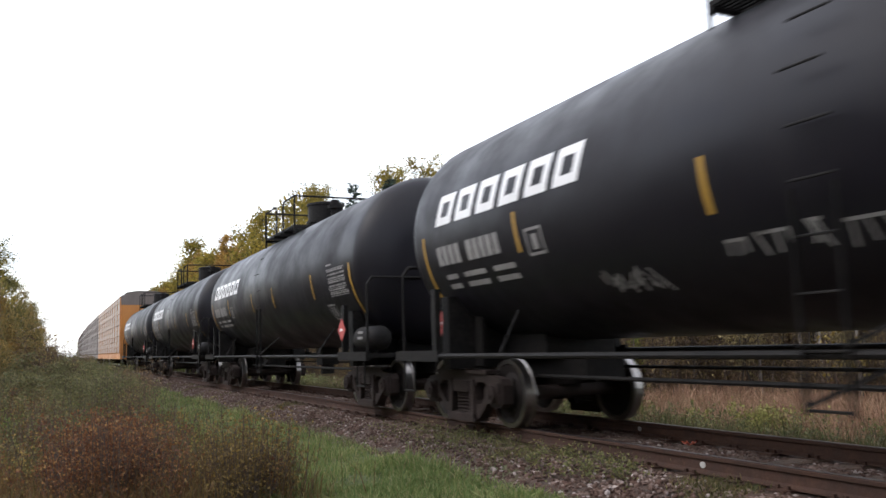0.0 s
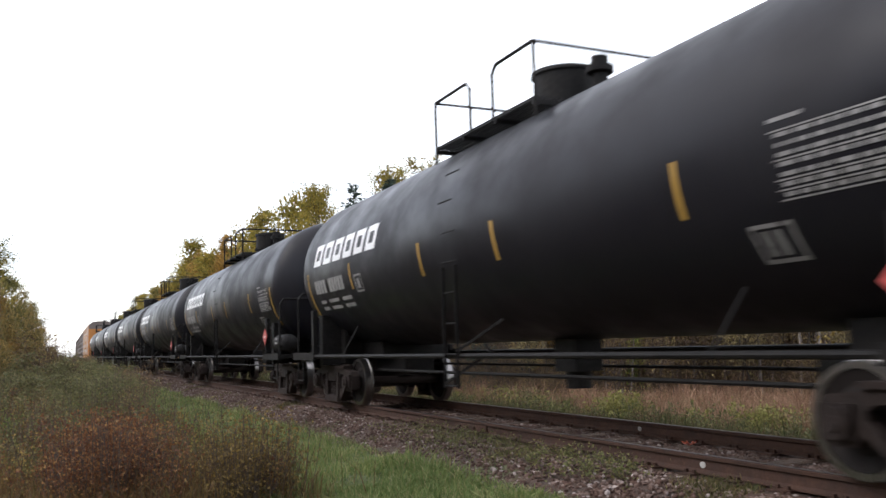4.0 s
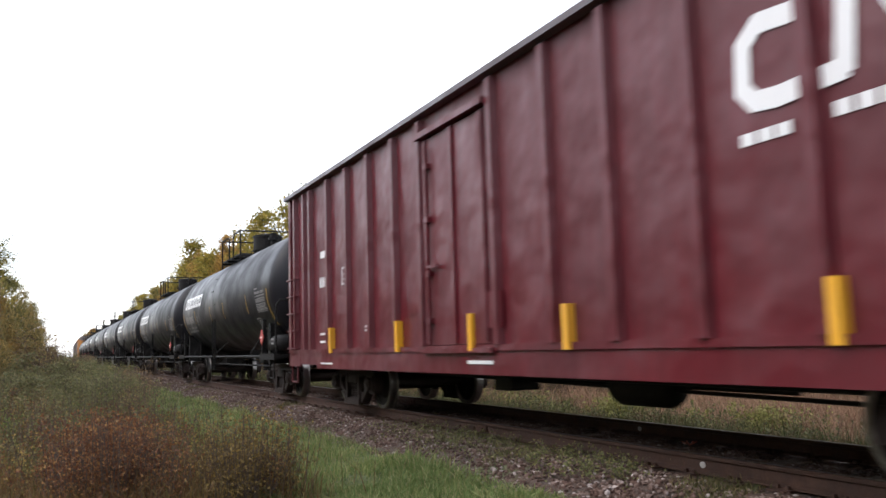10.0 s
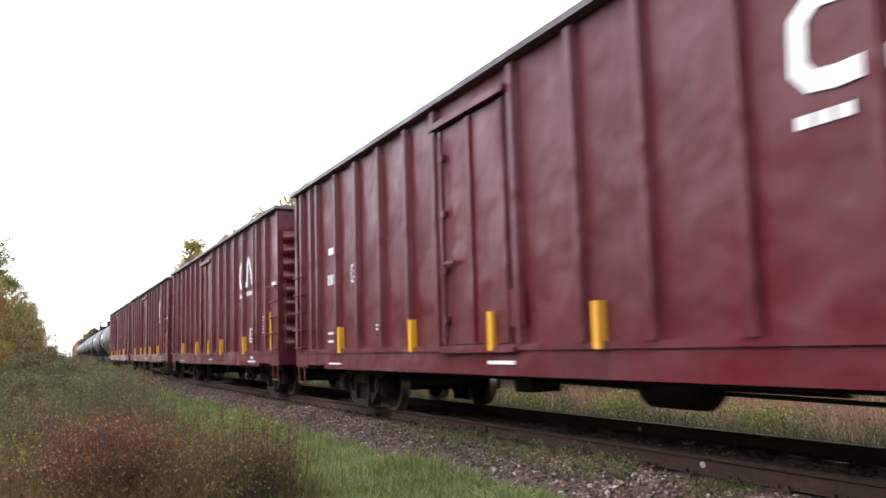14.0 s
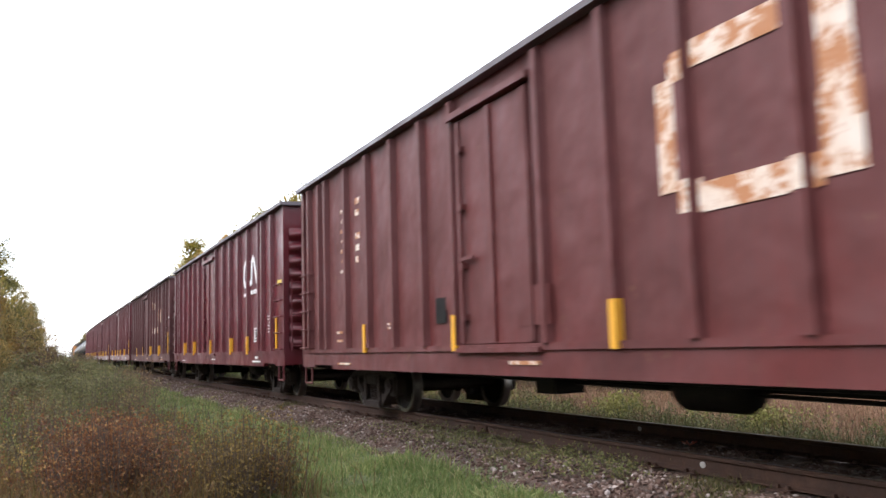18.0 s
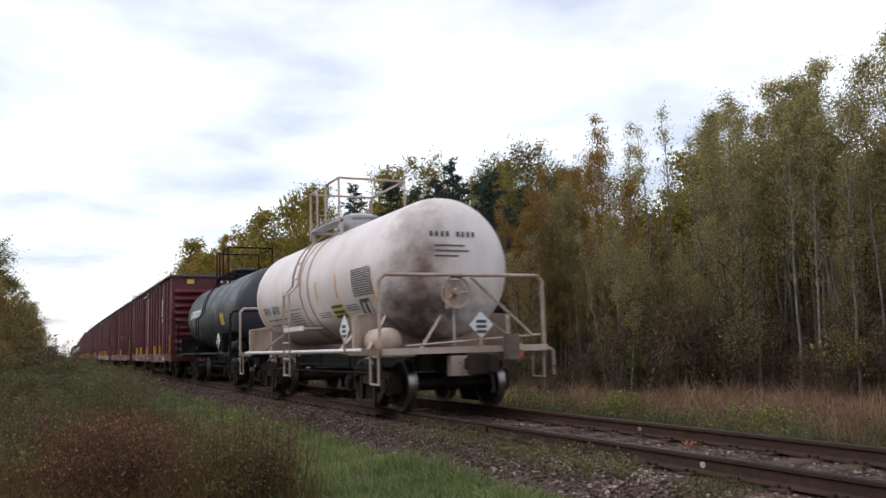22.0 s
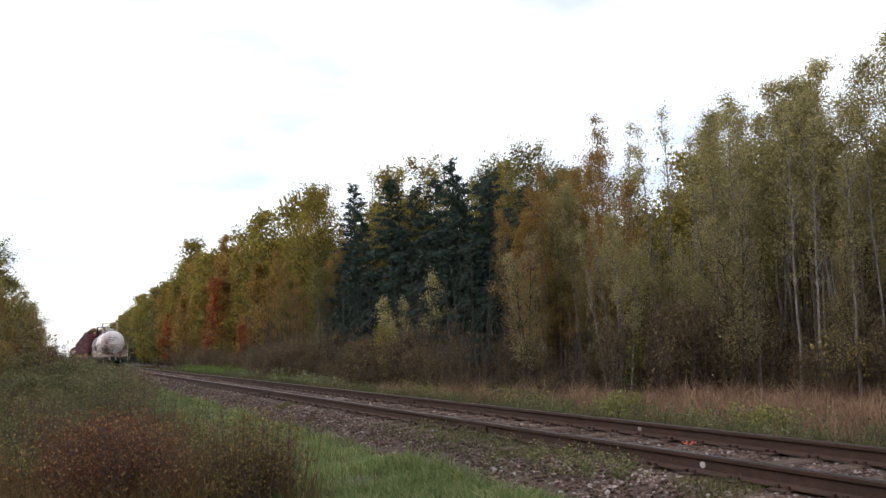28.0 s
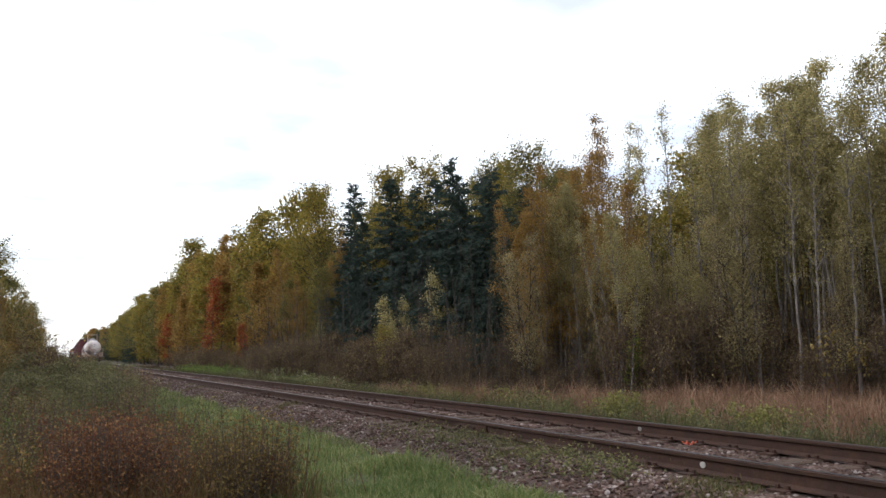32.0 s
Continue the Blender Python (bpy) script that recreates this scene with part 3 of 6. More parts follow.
def short_tank(white):
    """A shorter chemical tank car."""
    car = new("chemical_tank_car")
    R, zc = (1.19, 2.32) if white else (1.19, 2.25)
    half = 4.25
    paint = M_WHITE if white else M_SLATE
    trim = M_CREAM if white else M_FRAME
    bm = bmesh.new()
    domed(bm, R, zc, half, 0.5)
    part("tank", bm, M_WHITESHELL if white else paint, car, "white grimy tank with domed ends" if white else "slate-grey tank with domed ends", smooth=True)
    bm = bmesh.new()
    bx(bm, -0.3, 0.3, -5.1, 5.1, 0.62, 0.9)
    part("centre_sill", bm, M_FRAME, car)
    for s in (-1, 1):
        bm = bmesh.new()
        bx(bm, -1.0, 1.0, s * 3.5, s * 3.75, 0.85, zc - R + 0.35)
        for x in (-0.8, 0.8):
            bar(bm, (x * 1.75, s * 3.0, 0.97), (x * 1.05, s * 2.6, 1.45), 0.07, 0.05)
            bar(bm, (x * 1.75, s * 4.4, 0.97), (x * 1.1, s * 3.9, 1.55), 0.05, 0.05)
        part("saddle", bm, trim, car)
        bm = bmesh.new()
        bx(bm, -1.45, 1.45, s * 4.35, s * 5.1, 0.92, 0.98)
        bx(bm, -1.48, -1.4, s * 3.6, s * 5.12, 0.9, 1.0)
        bx(bm, 1.4, 1.48, s * 3.6, s * 5.12, 0.9, 1.0)
        part("end_platform", bm, M_SOOT if white else trim, car, "grimy rust-streaked end platform" if white else "")
        bm = bmesh.new()
        pipe(bm, [(-1.45, s * 5.05, 0.95), (-1.45, s * 5.05, 2.03), (-1.36, s * 5.05, 2.13), (1.36, s * 5.05, 2.13), (1.45, s * 5.05, 2.03), (1.45, s * 5.05, 0.95)], 0.03)
        pipe(bm, [(1.45, s * 5.05, 0.97), (1.62, s * 5.05, 0.9), (1.62, s * 5.05, 0.5)], 0.02, 6)
        part("end_handrail", bm, trim if white else M_FRAME, car)
        for x in (-1.46, 1.46):
            bm = bmesh.new()
            pipe(bm, [(x, s * 5.0, 0.95), (x, s * 5.0, 0.46), (x, s * 4.65, 0.46), (x, s * 4.65, 0.95)], 0.018, 6)
            part("stirrup_step", bm, trim, car)
        bm = bmesh.new()
        for x in (-1, 1):
            bx(bm, x * 1.47, x * 1.38, s * 3.82, s * 3.9, 1.0, 1.55)
            bar(bm, (x * 1.43, s * 3.86, 1.53), (x * 0.8, s * 3.3, 1.62), 0.05, 0.04)
            bm.faces.new([bm.verts.new(p) for p in ((x * 1.40, s * 3.84, 1.0), (x * 1.40, s * 3.84, 1.5), (x * 0.85, s * 3.75, 1.62), (x * 0.85, s * 3.7, 1.0))])
        bmesh.ops.solidify(bm, geom=bm.faces[-1:], thickness=0.02)
        pieces("gusset_bracket", bm, trim, car, "rust-streaked bracket" if white else "")
    bm = bmesh.new()
    for x in (-1.46, 1.46):
        rod(bm, (x, -4.3, 0.98), (x, 4.3, 0.98), 0.035, 8)
    pieces("side_running_rail", bm, paint if white else M_FRAME, car)
    bm = bmesh.new()
    for y in (-2.6, -0.9, 0.9, 2.6):
        rod(bm, (-1.1, y, 0.55), (-1.1, y, 0.95), 0.016, 6)
    rod(bm, (-1.1, -4.0, 0.6), (-1.1, 4.0, 0.6), 0.016, 6)
    rod(bm, (-1.0, -4.0, 0.72), (-1.0, 4.0, 0.72), 0.016, 6)
    part("brake_rod", bm, M_FRAME, car)
    yl = 0.2
    ladder(car, trim, -1.5, yl - 0.22, yl + 0.22, 0.48, zc + R * 0.9, R, zc, step=0.33, r=0.02)
    if white:
        bm = bmesh.new()
        bx(bm, -1.5, -1.12, -1.1, 0.42, 1.42, 1.45)
        bx(bm, -1.51, -1.48, -1.1, 0.42, 1.39, 1.48)
        part("side_step_shelf", bm, M_WHITE, car)
        bm = bmesh.new()
        for y in (-0.28, 0.28):
            lathe(bm, [(y - 0.05, R + 0.006), (y - 0.04, R + 0.012), (y + 0.04, R + 0.012), (y + 0.05, R + 0.006), (y, R - 0.02)], 64, "y", (0, 0, zc), ring=True)
        part("tank_band", bm, M_CREAM, car, "rust-stained band round the tank", smooth=True)
    zt = zc + R
    bm = bmesh.new()
    for i in range(5):
        x = -0.72 + i * 0.06
        bx(bm, x, x + 0.035, -1.0, 1.0, zt + 0.10, zt + 0.14)
        bx(bm, -x - 0.035, -x, -1.0, 1.0, zt + 0.10, zt + 0.14)
    for y in (-1.0, 0.95):
        bx(bm, -0.74, 0.74, y, y + 0.05, zt + 0.05, zt + 0.1)
        bx(bm, -0.7, -0.64, y, y + 0.05, zt - 0.25, zt + 0.1)
        bx(bm, 0.64, 0.7, y, y + 0.05, zt - 0.25, zt + 0.1)
    pieces("walkway_bar", bm, M_FRAME if not white else M_GREYRACK, car)
    bm = bmesh.new()
    zr = zt + 0.95
    for x in (-0.72, 0.72):
        for y in (-1.0, 1.0):
            rod(bm, (x, y, zt - 0.1), (x, y, zr), 0.025)
    for y in (-1.0, 1.0):
        rod(bm, (-0.72, y, zr), (0.72, y, zr), 0.025)
    pipe(bm, [(-0.72, 1.0, zr), (-0.72, 0.6, zr), (-0.72, 0.5, zr - 0.1), (-0.72, 0.5, zt + 0.1)], 0.025)
    pipe(bm, [(-0.72, -1.0, zr), (-0.72, -0.2, zr), (-0.72, -0.1, zr - 0.1), (-0.72, -0.1, zt + 0.1)], 0.025)
    rod(bm, (0.72, -1.0, zr), (0.72, 1.0, zr), 0.025)
    part("platform_handrail", bm, M_CREAM if white else M_FRAME, car)
    bm = bmesh.new()
    lathe(bm, [(zt - 0.1, 0.4), (zt + 0.22, 0.4), (zt + 0.22, 0.45), (zt + 0.27, 0.45), (zt + 0.34, 0.25)], 24, "z", (0, -0.2, 0))
    lathe(bm, [(zt - 0.1, 0.1), (zt + 0.3, 0.1), (zt + 0.38, 0.06)], 12, "z", (0.1, 0.5, 0))
    bx(bm, -0.3, 0.3, 0.3, 0.75, zt + 0.16, zt + 0.28)
    part("manway", bm, M_GREYRACK if white else M_FRAME, car)
    bm = bmesh.new()
    lathe(bm, [(-0.42, 0.05), (-0.38, 0.17), (-0.3, 0.21), (0.3, 0.21), (0.38, 0.17), (0.42, 0.05)], 20, "y", (-1.1, -4.25, 1.12))
    part("air_reservoir", bm, trim, car, "rusty cream air reservoir drum" if white else "", smooth=True)
    # markings
    ink = M_DARKINK if white else M_LETTER
    c = 4.0
    if white:
        bm = bmesh.new()
        y = c - 0.3
        for k in range(9):
            if k != 4:
                patch(bm, R, zc, y - 0.085, y, 1.86, 2.04)
            y -= 0.165
        pieces("car_number", bm, ink, car, "row of dark bars")
        bm = bmesh.new()
        for z in (1.72, 1.6):
            y = c - 0.45
            for w in (0.3, 0.42, 0.22, 0.36):
                patch(bm, R, zc, y - w, y, z, z + 0.028)
                y -= w + 0.12
        for i in range(7):
            patch(bm, R, zc, c - 3.35 + 0.05 * (i % 3), c - 2.45, 1.80 - i * 0.055, 1.815 - i * 0.055)
        patch(bm, R, zc, c - 3.5, c - 2.4, 1.88, 1.895)
        for i in range(3):
            patch(bm, R, zc, c - 5.35, c - 4.6, 1.72 - i * 0.04, 1.735 - i * 0.04)
            patch(bm, R, zc, c - 7.0, c - 6.35, 1.78 - i * 0.04, 1.795 - i * 0.04)
        pieces("stencil_line", bm, M_DARKINK, car)
        bm = bmesh.new()
        for i in range(12):
            z = 2.38 - i * 0.04
            y = c - 7.0
            random.seed(i)
            while y > c - 7.95:
                w = random.uniform(0.05, 0.2)
                patch(bm, R, zc, max(y - w, c - 8.0), y, z - 0.026, z)
                y -= w + 0.03
        part("data_panel", bm, M_DARKINK, car, "dark stencilled data panel")
        bm = bmesh.new()
        patch(bm, R, zc, c - 6.25, c - 5.5, 1.58, 1.84)
        lab = part("tank_label", bm, M_LEMON, car, "yellow warning label with dark bars")
        bm = bmesh.new()
        for z in (1.78, 1.68, 1.6):
            patch(bm, R, zc, c - 6.2, c - 5.55, z, z + 0.05, lift=0.011)
        part("label_bars", bm, M_DARKINK, lab)
        bm = bmesh.new()
        patch(bm, R, zc, c - 7.55, c - 7.05, 1.5, 1.86, -0.3)
        lab = part("test_stencil", bm, M_DARKINK, car)
        bm = bmesh.new()
        for q in (0.06, 0.3):
            patch(bm, R, zc, c - 7.5 + q - 0.1, c - 7.42 + q - 0.1, 1.58, 1.8, -0.3, lift=0.011)
        part("stencil_bars", bm, M_LETTER, lab)
        strips = ((0.05, 1.55, 2.4), (2.38, 1.9, 2.33), (4.85, 1.95, 2.35), (6.1, 1.95, 2.38), (7.95, 1.75, 2.35))
        stripmat = M_YELLOW
    else:
        bm = bmesh.new()
        y = c - 0.75
        for i in range(6):
            frame_patch(bm, R, zc, y - 0.24, y, 2.26, 2.5, 0.07, -0.2, 0.08)
            y -= 0.29
        patch(bm, R, zc, c - 0.62, c - 0.5, 2.22, 2.52)
        patch(bm, R, zc, c - 0.46, c - 0.36, 2.22, 2.42)
        part("side_logo", bm, M_LETTER, car, "white block marks on the tank side")
        bm = bmesh.new()
        y = c - 0.62
        for k in range(10):
            if k != 4:
                patch(bm, R, zc, y - 0.1, y, 1.96, 2.14)
            y -= 0.135
        pieces("car_number", bm, M_FADED, car, "row of pale bars")
        bm = bmesh.new()
        for z in (1.78, 1.68, 1.58):
            patch(bm, R, zc, c - 0.9, c - 0.7, z, z + 0.05)
            patch(bm, R, zc, c - 1.75, c - 1.05, z, z + 0.05)
        for i in range(5):
            patch(bm, R, zc, c - 5.2, c - 4.75, 2.55 - i * 0.07, 2.58 - i * 0.07)
        for i in range(3):
            patch(bm, R, zc, c - 5.5, c - 5.1, 2.95 - i * 0.06, 2.97 - i * 0.06)
        for i in range(11):
            patch(bm, R, zc, c - 7.5, c - 6.85, 2.45 - i * 0.075, 2.475 - i * 0.075)
        pieces("stencil_line", bm, M_FADED, car)
        bm = bmesh.new()
        patch(bm, R, zc, c - 6.6, c - 6.05, 1.85, 2.2)
        lab = part("tank_label", bm, M_LEMON, car, "yellow warning label with worn bars")
        bm = bmesh.new()
        for z in (1.9, 1.98, 2.06, 2.14):
            patch(bm, R, zc, c - 6.5, c - 6.15, z, z + 0.03, lift=0.011)
        part("label_bars", bm, M_DULLYEL, lab)
        strips = ((-0.05, 1.6, 2.3), (2.0, 1.9, 2.35), (5.35, 1.9, 2.35), (7.75, 1.75, 2.4))
        stripmat = M_DULLYEL
    for rel, z0, z1 in strips:
        bm = bmesh.new()
        patch(bm, R, zc, c - rel - 0.035, c - rel + 0.035, z0, z1)
        part("reflector_strip", bm, stripmat, car, "yellow reflective strip")

    def head_y(x, z):
        q = ((z - zc) ** 2 + x * x) / (R * R)
        return -half - 0.5 * max(0.0, 1 - q ** 1.25) ** 0.5

    def head_patch(bm, x0, x1, z0, z1, lift=0.012):
        nx, nz = max(1, int((x1 - x0) / 0.08)), max(1, int((z1 - z0) / 0.08))
        g = [[bm.verts.new((x0 + (x1 - x0) * i / nx, head_y(x0 + (x1 - x0) * i / nx, z0 + (z1 - z0) * j / nz) - lift, z0 + (z1 - z0) * j / nz)) for j in range(nz + 1)] for i in range(nx + 1)]
        for i in range(nx):
            for j in range(nz):
                bm.faces.new((g[i][j], g[i + 1][j], g[i + 1][j + 1], g[i][j + 1]))
    bm = bmesh.new()
    x = -0.42
    for k in range(9):
        if k != 4:
            head_patch(bm, x, x + 0.055, 2.79, 2.88)
        x += 0.095
    for i, w in enumerate((0.55, 0.62, 0.42)):
        head_patch(bm, -0.35, -0.35 + w, 2.63 - i * 0.085, 2.655 - i * 0.085)
    part("end_stencil", bm, ink if white else M_FADED, car, "rows of small bars on the tank end")
    for x, yy, mat in ((0.25, -5.12, M_LETTER), (-1.5, -3.55, M_LETTER)):
        bm = bmesh.new()
        turn = pose(0, 0, 0, 0, 45, 0) if x > 0 else pose(0, 0, 0, 45)
        if x > 0:
            bx(bm, -0.15, 0.15, -0.008, 0.008, -0.15, 0.15, turn)
        else:
            bx(bm, -0.008, 0.008, -0.17, 0.17, -0.17, 0.17, turn)
        pl = part("placard", bm, mat, car, "white diamond hazard placard")
        pl.matrix_basis = Matrix.Translation((x, yy, 1.33))
        bm = bmesh.new()
        if x > 0:
            for z in (0.05, -0.03, -0.11):
                bx(bm, -0.09, 0.09, -0.014, -0.009, z - 0.02, z + 0.03)
        else:
            for z in (0.05, -0.03, -0.11):
                bx(bm, -0.014, -0.009, -0.09, 0.09, z - 0.02, z + 0.03)
        part("placard_bars", bm, M_DARKINK, pl)
        bm = bmesh.new()
        rod(bm, (0.0, 0.02, -0.4), (0.0, 0.02, -0.1), 0.02, 6)
        part("placard_post", bm, trim, pl)
    # rear end: hand brake wheel, chains, marker flag and lamp box
    bm = bmesh.new()
    wx, wz, wy = -0.12, 1.86, -5.0
    lathe(bm, [(-0.012, 0.23), (-0.015, 0.26), (0.015, 0.26), (0.012, 0.23)], 24, "y", (wx, wy, wz), ring=True)
    for a in range(5):
        rod(bm, (wx, wy, wz), (wx + 0.24 * math.cos(a * 1.257), wy, wz + 0.24 * math.sin(a * 1.257)), 0.014, 6)
    lathe(bm, [(-0.06, 0.05), (0.1, 0.08)], 12, "y", (wx, wy, wz))
    part("brake_wheel", bm, trim, car, "cream-painted hand brake wheel" if white else "")
    bm = bmesh.new()
    bx(bm, wx - 0.1, wx + 0.12, wy + 0.05, wy + 0.2, wz - 0.25, wz + 0.2)
    rod(bm, (wx + 0.25, -5.05, 2.1), (wx + 1.35, -5.05, 1.15), 0.025)
    rod(bm, (wx, wy + 0.1, wz - 0.2), (wx, wy + 0.1, 0.95), 0.02)
    rod(bm, (-0.75, -5.0, 0.98), (-0.3, -4.8, 1.5), 0.025)
    rod(bm, (-1.0, -5.0, 1.03), (1.4, -5.0, 1.16), 0.018)
    part("brake_rigging", bm, trim, car)
    bm = bmesh.new()
    bx(bm, -0.32, 0.32, -5.16, -5.02, 0.55, 0.86)
    bx(bm, -1.45, 1.45, -5.16, -5.1, 0.9, 1.0)
    part("end_sill", bm, trim, car)
    if white:
        bm = bmesh.new()
        bx(bm, 0.62, 0.84, -5.3, -5.16, 0.78, 1.18)
        bx(bm, 0.66, 0.80, -5.32, -5.3, 0.92, 1.12)
        part("tail_marker", bm, M_SOOT, car, "grimy end-of-train marker box")
        bm = bmesh.new()
        bx(bm, 0.84, 0.93, -5.26, -5.24, 0.8, 0.92)
        part("marker_flag", bm, M_RED, car, "small red marker patch")
    gear(car, (3.45, -3.45))
    coupler(car, 5.72, 5.05)
    if white:
        return tagged(car, "dirty white tank car with rusty cream fittings, last of the train", "tank car")
    return tagged(car, "short slate-grey tank car with yellow label", "tank car")


# ---- box cars ----
def boxcar(paint, logo_mat, old=False, variant=0):
    car = new("box_car")
    L, X0, ZS, ZE = 8.2, 1.50, 0.72, 4.08
    bm = bmesh.new()
    bx(bm, -X0, X0, -L, L, 0.98, ZE)
    part("body", bm, paint, car, "dented maroon steel body" if not old else "faded rust-brown steel body")
    for s in (-1, 1):
        # side sill with a stepped lower edge
        bm = bmesh.new()
        bx(bm, s * (X0 - 0.06), s * (X0 + 0.06), -L + 0.05, L - 0.05, 0.95, 1.02)
        bx(bm, s * (X0 - 0.06), s * (X0 + 0.035), -6.4, 6.4, ZS - 0.04, 0.97)
        bx(bm, s * (X0 - 0.06), s * (X0 + 0.035), -L + 0.05, -6.4, ZS + 0.02, 0.97)
        bx(bm, s * (X0 - 0.06), s * (X0 + 0.035), 6.4, L - 0.05, ZS + 0.02, 0.97)
        part("side_sill", bm, paint, car)
    # posts: hat sections
    def rib(s, y, w=0.165, d=0.088, z0=1.02, z1=ZE - 0.07):
        bm = bmesh.new()
        x0, x1 = s * (X0 - 0.01), s * (X0 + d)
        p = [(x0, y - w / 2), (x1, y - w / 2 + 0.03), (x1, y + w / 2 - 0.03), (x0, y + w / 2)]
        lo = [bm.verts.new((a, b, z0)) for a, b in p]
        hi = [bm.verts.new((a, b, z1)) for a, b in p]
        for i in range(3):
            bm.faces.new((lo[i], lo[i + 1], hi[i + 1], hi[i]))
        bm.faces.new(hi)
        bm.faces.new((lo[0], lo[1], lo[2], lo[3]))
        return bm
    ys = (7.7, 7.06, 6.66, 5.58, 4.54, 3.5, 2.45, 1.5, -0.5, -1.62, -2.62, -3.7, -4.8, -5.98, -6.33, -7.2)
    first = {}
    for s in (-1, 1):
        for y in ys:
            if s not in first:
                first[s] = part("side_post", rib(s, 0), paint, car)
                first[s].matrix_basis = Matrix.Translation((0, y, 0))
            else:
                again(first[s], Matrix.Translation((0, y, 0)), car)
    # corner posts
    bm = bmesh.new()
    for s in (-1, 1):
        for e in (-1, 1):
            bx(bm, s * (X0 - 0.05), s * (X0 + 0.05), e * (L - 0.12), e * (L + 0.03), 0.95, ZE)
    pieces("corner_post", bm, paint, car)
    # roof with overhanging eave and flat ribs
    bm = bmesh.new()
    prof = [(-X0 - 0.13, ZE - 0.02), (-X0 - 0.13, ZE + 0.05), (0, ZE + 0.09), (X0 + 0.13, ZE + 0.05), (X0 + 0.13, ZE - 0.02)]
    a = [bm.verts.new((x, -L - 0.12, z)) for x, z in prof]
    b = [bm.verts.new((x, L + 0.12, z)) for x, z in prof]
    for i in range(5):
        j = (i + 1) % 5
        bm.faces.new((a[i], a[j], b[j], b[i]))
    bm.faces.new(a), bm.faces.new(b)
    for k in range(13):
        y = -7.4 + k * 1.233
        bar(bm, (-X0 - 0.08, y, ZE + 0.07), (0, y, ZE + 0.10), 0.08, 0.03)
        bar(bm, (X0 + 0.08, y, ZE + 0.07), (0, y, ZE + 0.10), 0.08, 0.03)
    part("roof", bm, M_ROOF, car, "dull grey-brown steel roof")
    # corrugated ends
    for e in (-1, 1):
        bm = bmesh.new()
        z = 1.02
        rows = []
        n = 9
        h = 0.285
        for k in range(n):
            for t in range(7):
                d = 0.18 * (0.5 - 0.5 * math.cos(2 * math.pi * t / 6)) if 1 <= t <= 5 else 0.0
                rows.append((z + h * t / 6.01, d))
            z += h
        prev = None
        for zz, d in rows:
            row = [bm.verts.new((x, e * (L + (d if 0 < q < 3 else 0.0) + 0.004), zz)) for q, x in enumerate((-X0 + 0.08, -X0 + 0.25, X0 - 0.25, X0 - 0.08))]
            if prev:
                for q in range(3):
                    bm.faces.new((prev[q], prev[q + 1], row[q + 1], row[q]))
            prev = row
        part("corrugated_end", bm, paint, car, smooth=True)
        bm = bmesh.new()
        bx(bm, -X0 - 0.04, X0 + 0.04, e * (L - 0.02), e * (L + 0.05), 0.72, 1.04)
        bx(bm, -0.35, 0.35, e * (L - 0.6), e * (L + 0.35), 0.58, 0.9)
        part("end_sill", bm, paint, car)
        for s in (-1, 1):
            bm = bmesh.new()
            y = e * (L + 0.2)
            for x in (s * 1.42, s * 1.02):
                rod(bm, (x, y, 1.0), (x, y, 2.5), 0.014, 6)
            for k in range(5):
                rod(bm, (s * 1.42, y, 1.1 + 0.33 * k), (s * 1.02, y, 1.1 + 0.33 * k), 0.014, 6)
            part("end_ladder", bm, paint, car)
        for s in (-1, 1):
            x = s * (X0 + 0.11)
            y0, y1 = e * (L - 0.06), e * (L - 0.62)
            iron = None
            for k in range(5):
                m = Matrix.Translation((0, 0, 0.34 * k))
                if iron is None:
                    bm = bmesh.new()
                    pipe(bm, [(s * X0, y0, 1.05), (x, y0, 1.05), (x, y1, 1.05), (s * X0, y1, 1.05)], 0.014, 6)
                    iron = part("grab_iron", bm, paint, car)
                else:
                    again(iron, m, car)
            bm = bmesh.new()
            rod(bm, (x, y1, 1.05), (x, y1, 2.42), 0.012, 6)
            part("ladder_rail", bm, paint, car)
        for s in (-1, 1):
            bm = bmesh.new()
            x = s * (X0 + 0.02)
            pipe(bm, [(x, e * (L - 0.1), 0.75), (x, e * (L - 0.1), 0.4), (x, e * (L - 0.5), 0.4), (x, e * (L - 0.5), 0.75)], 0.018, 6)
            bx(bm, x - 0.02, x + 0.02, e * (L - 0.75), e * (L + 0.02), 0.70, 0.95)
            part("stirrup_step", bm, paint, car)
    bm = bmesh.new()
    lathe(bm, [(-0.012, 0.24), (-0.015, 0.27), (0.015, 0.27), (0.012, 0.24)], 20, "y", (-0.45, -L - 0.28, 2.35), ring=True)
    for k in range(5):
        rod(bm, (-0.45, -L - 0.28, 2.35), (-0.45 + 0.25 * math.cos(k * 1.257), -L - 0.28, 2.35 + 0.25 * math.sin(k * 1.257)), 0.013, 6)
    rod(bm, (-0.45, -L - 0.28, 2.35), (-0.45, -L, 2.35), 0.04, 8)
    rod(bm, (-0.45, -L - 0.15, 0.8), (-0.45, -L - 0.15, 2.3), 0.016, 6)
    part("brake_wheel", bm, M_FRAME, car)
    # plug door with rail, posts and bottom track
    for s in (-1, 1):
        door = bmesh.new()
        bx(door, s * (X0 + 0.005), s * (X0 + 0.05), -0.32, 1.36, 1.02, 3.72)
        bmesh.ops.bevel(door, geom=door.edges[:], offset=0.012, segments=1, affect="EDGES")
        dr = part("plug_door", door, paint, car, "dented sliding door panel")
        bm = bmesh.new()
        bx(bm, s * (X0 + 0.05), s * (X0 + 0.085), 0.47, 0.57, 1.05, 3.7)
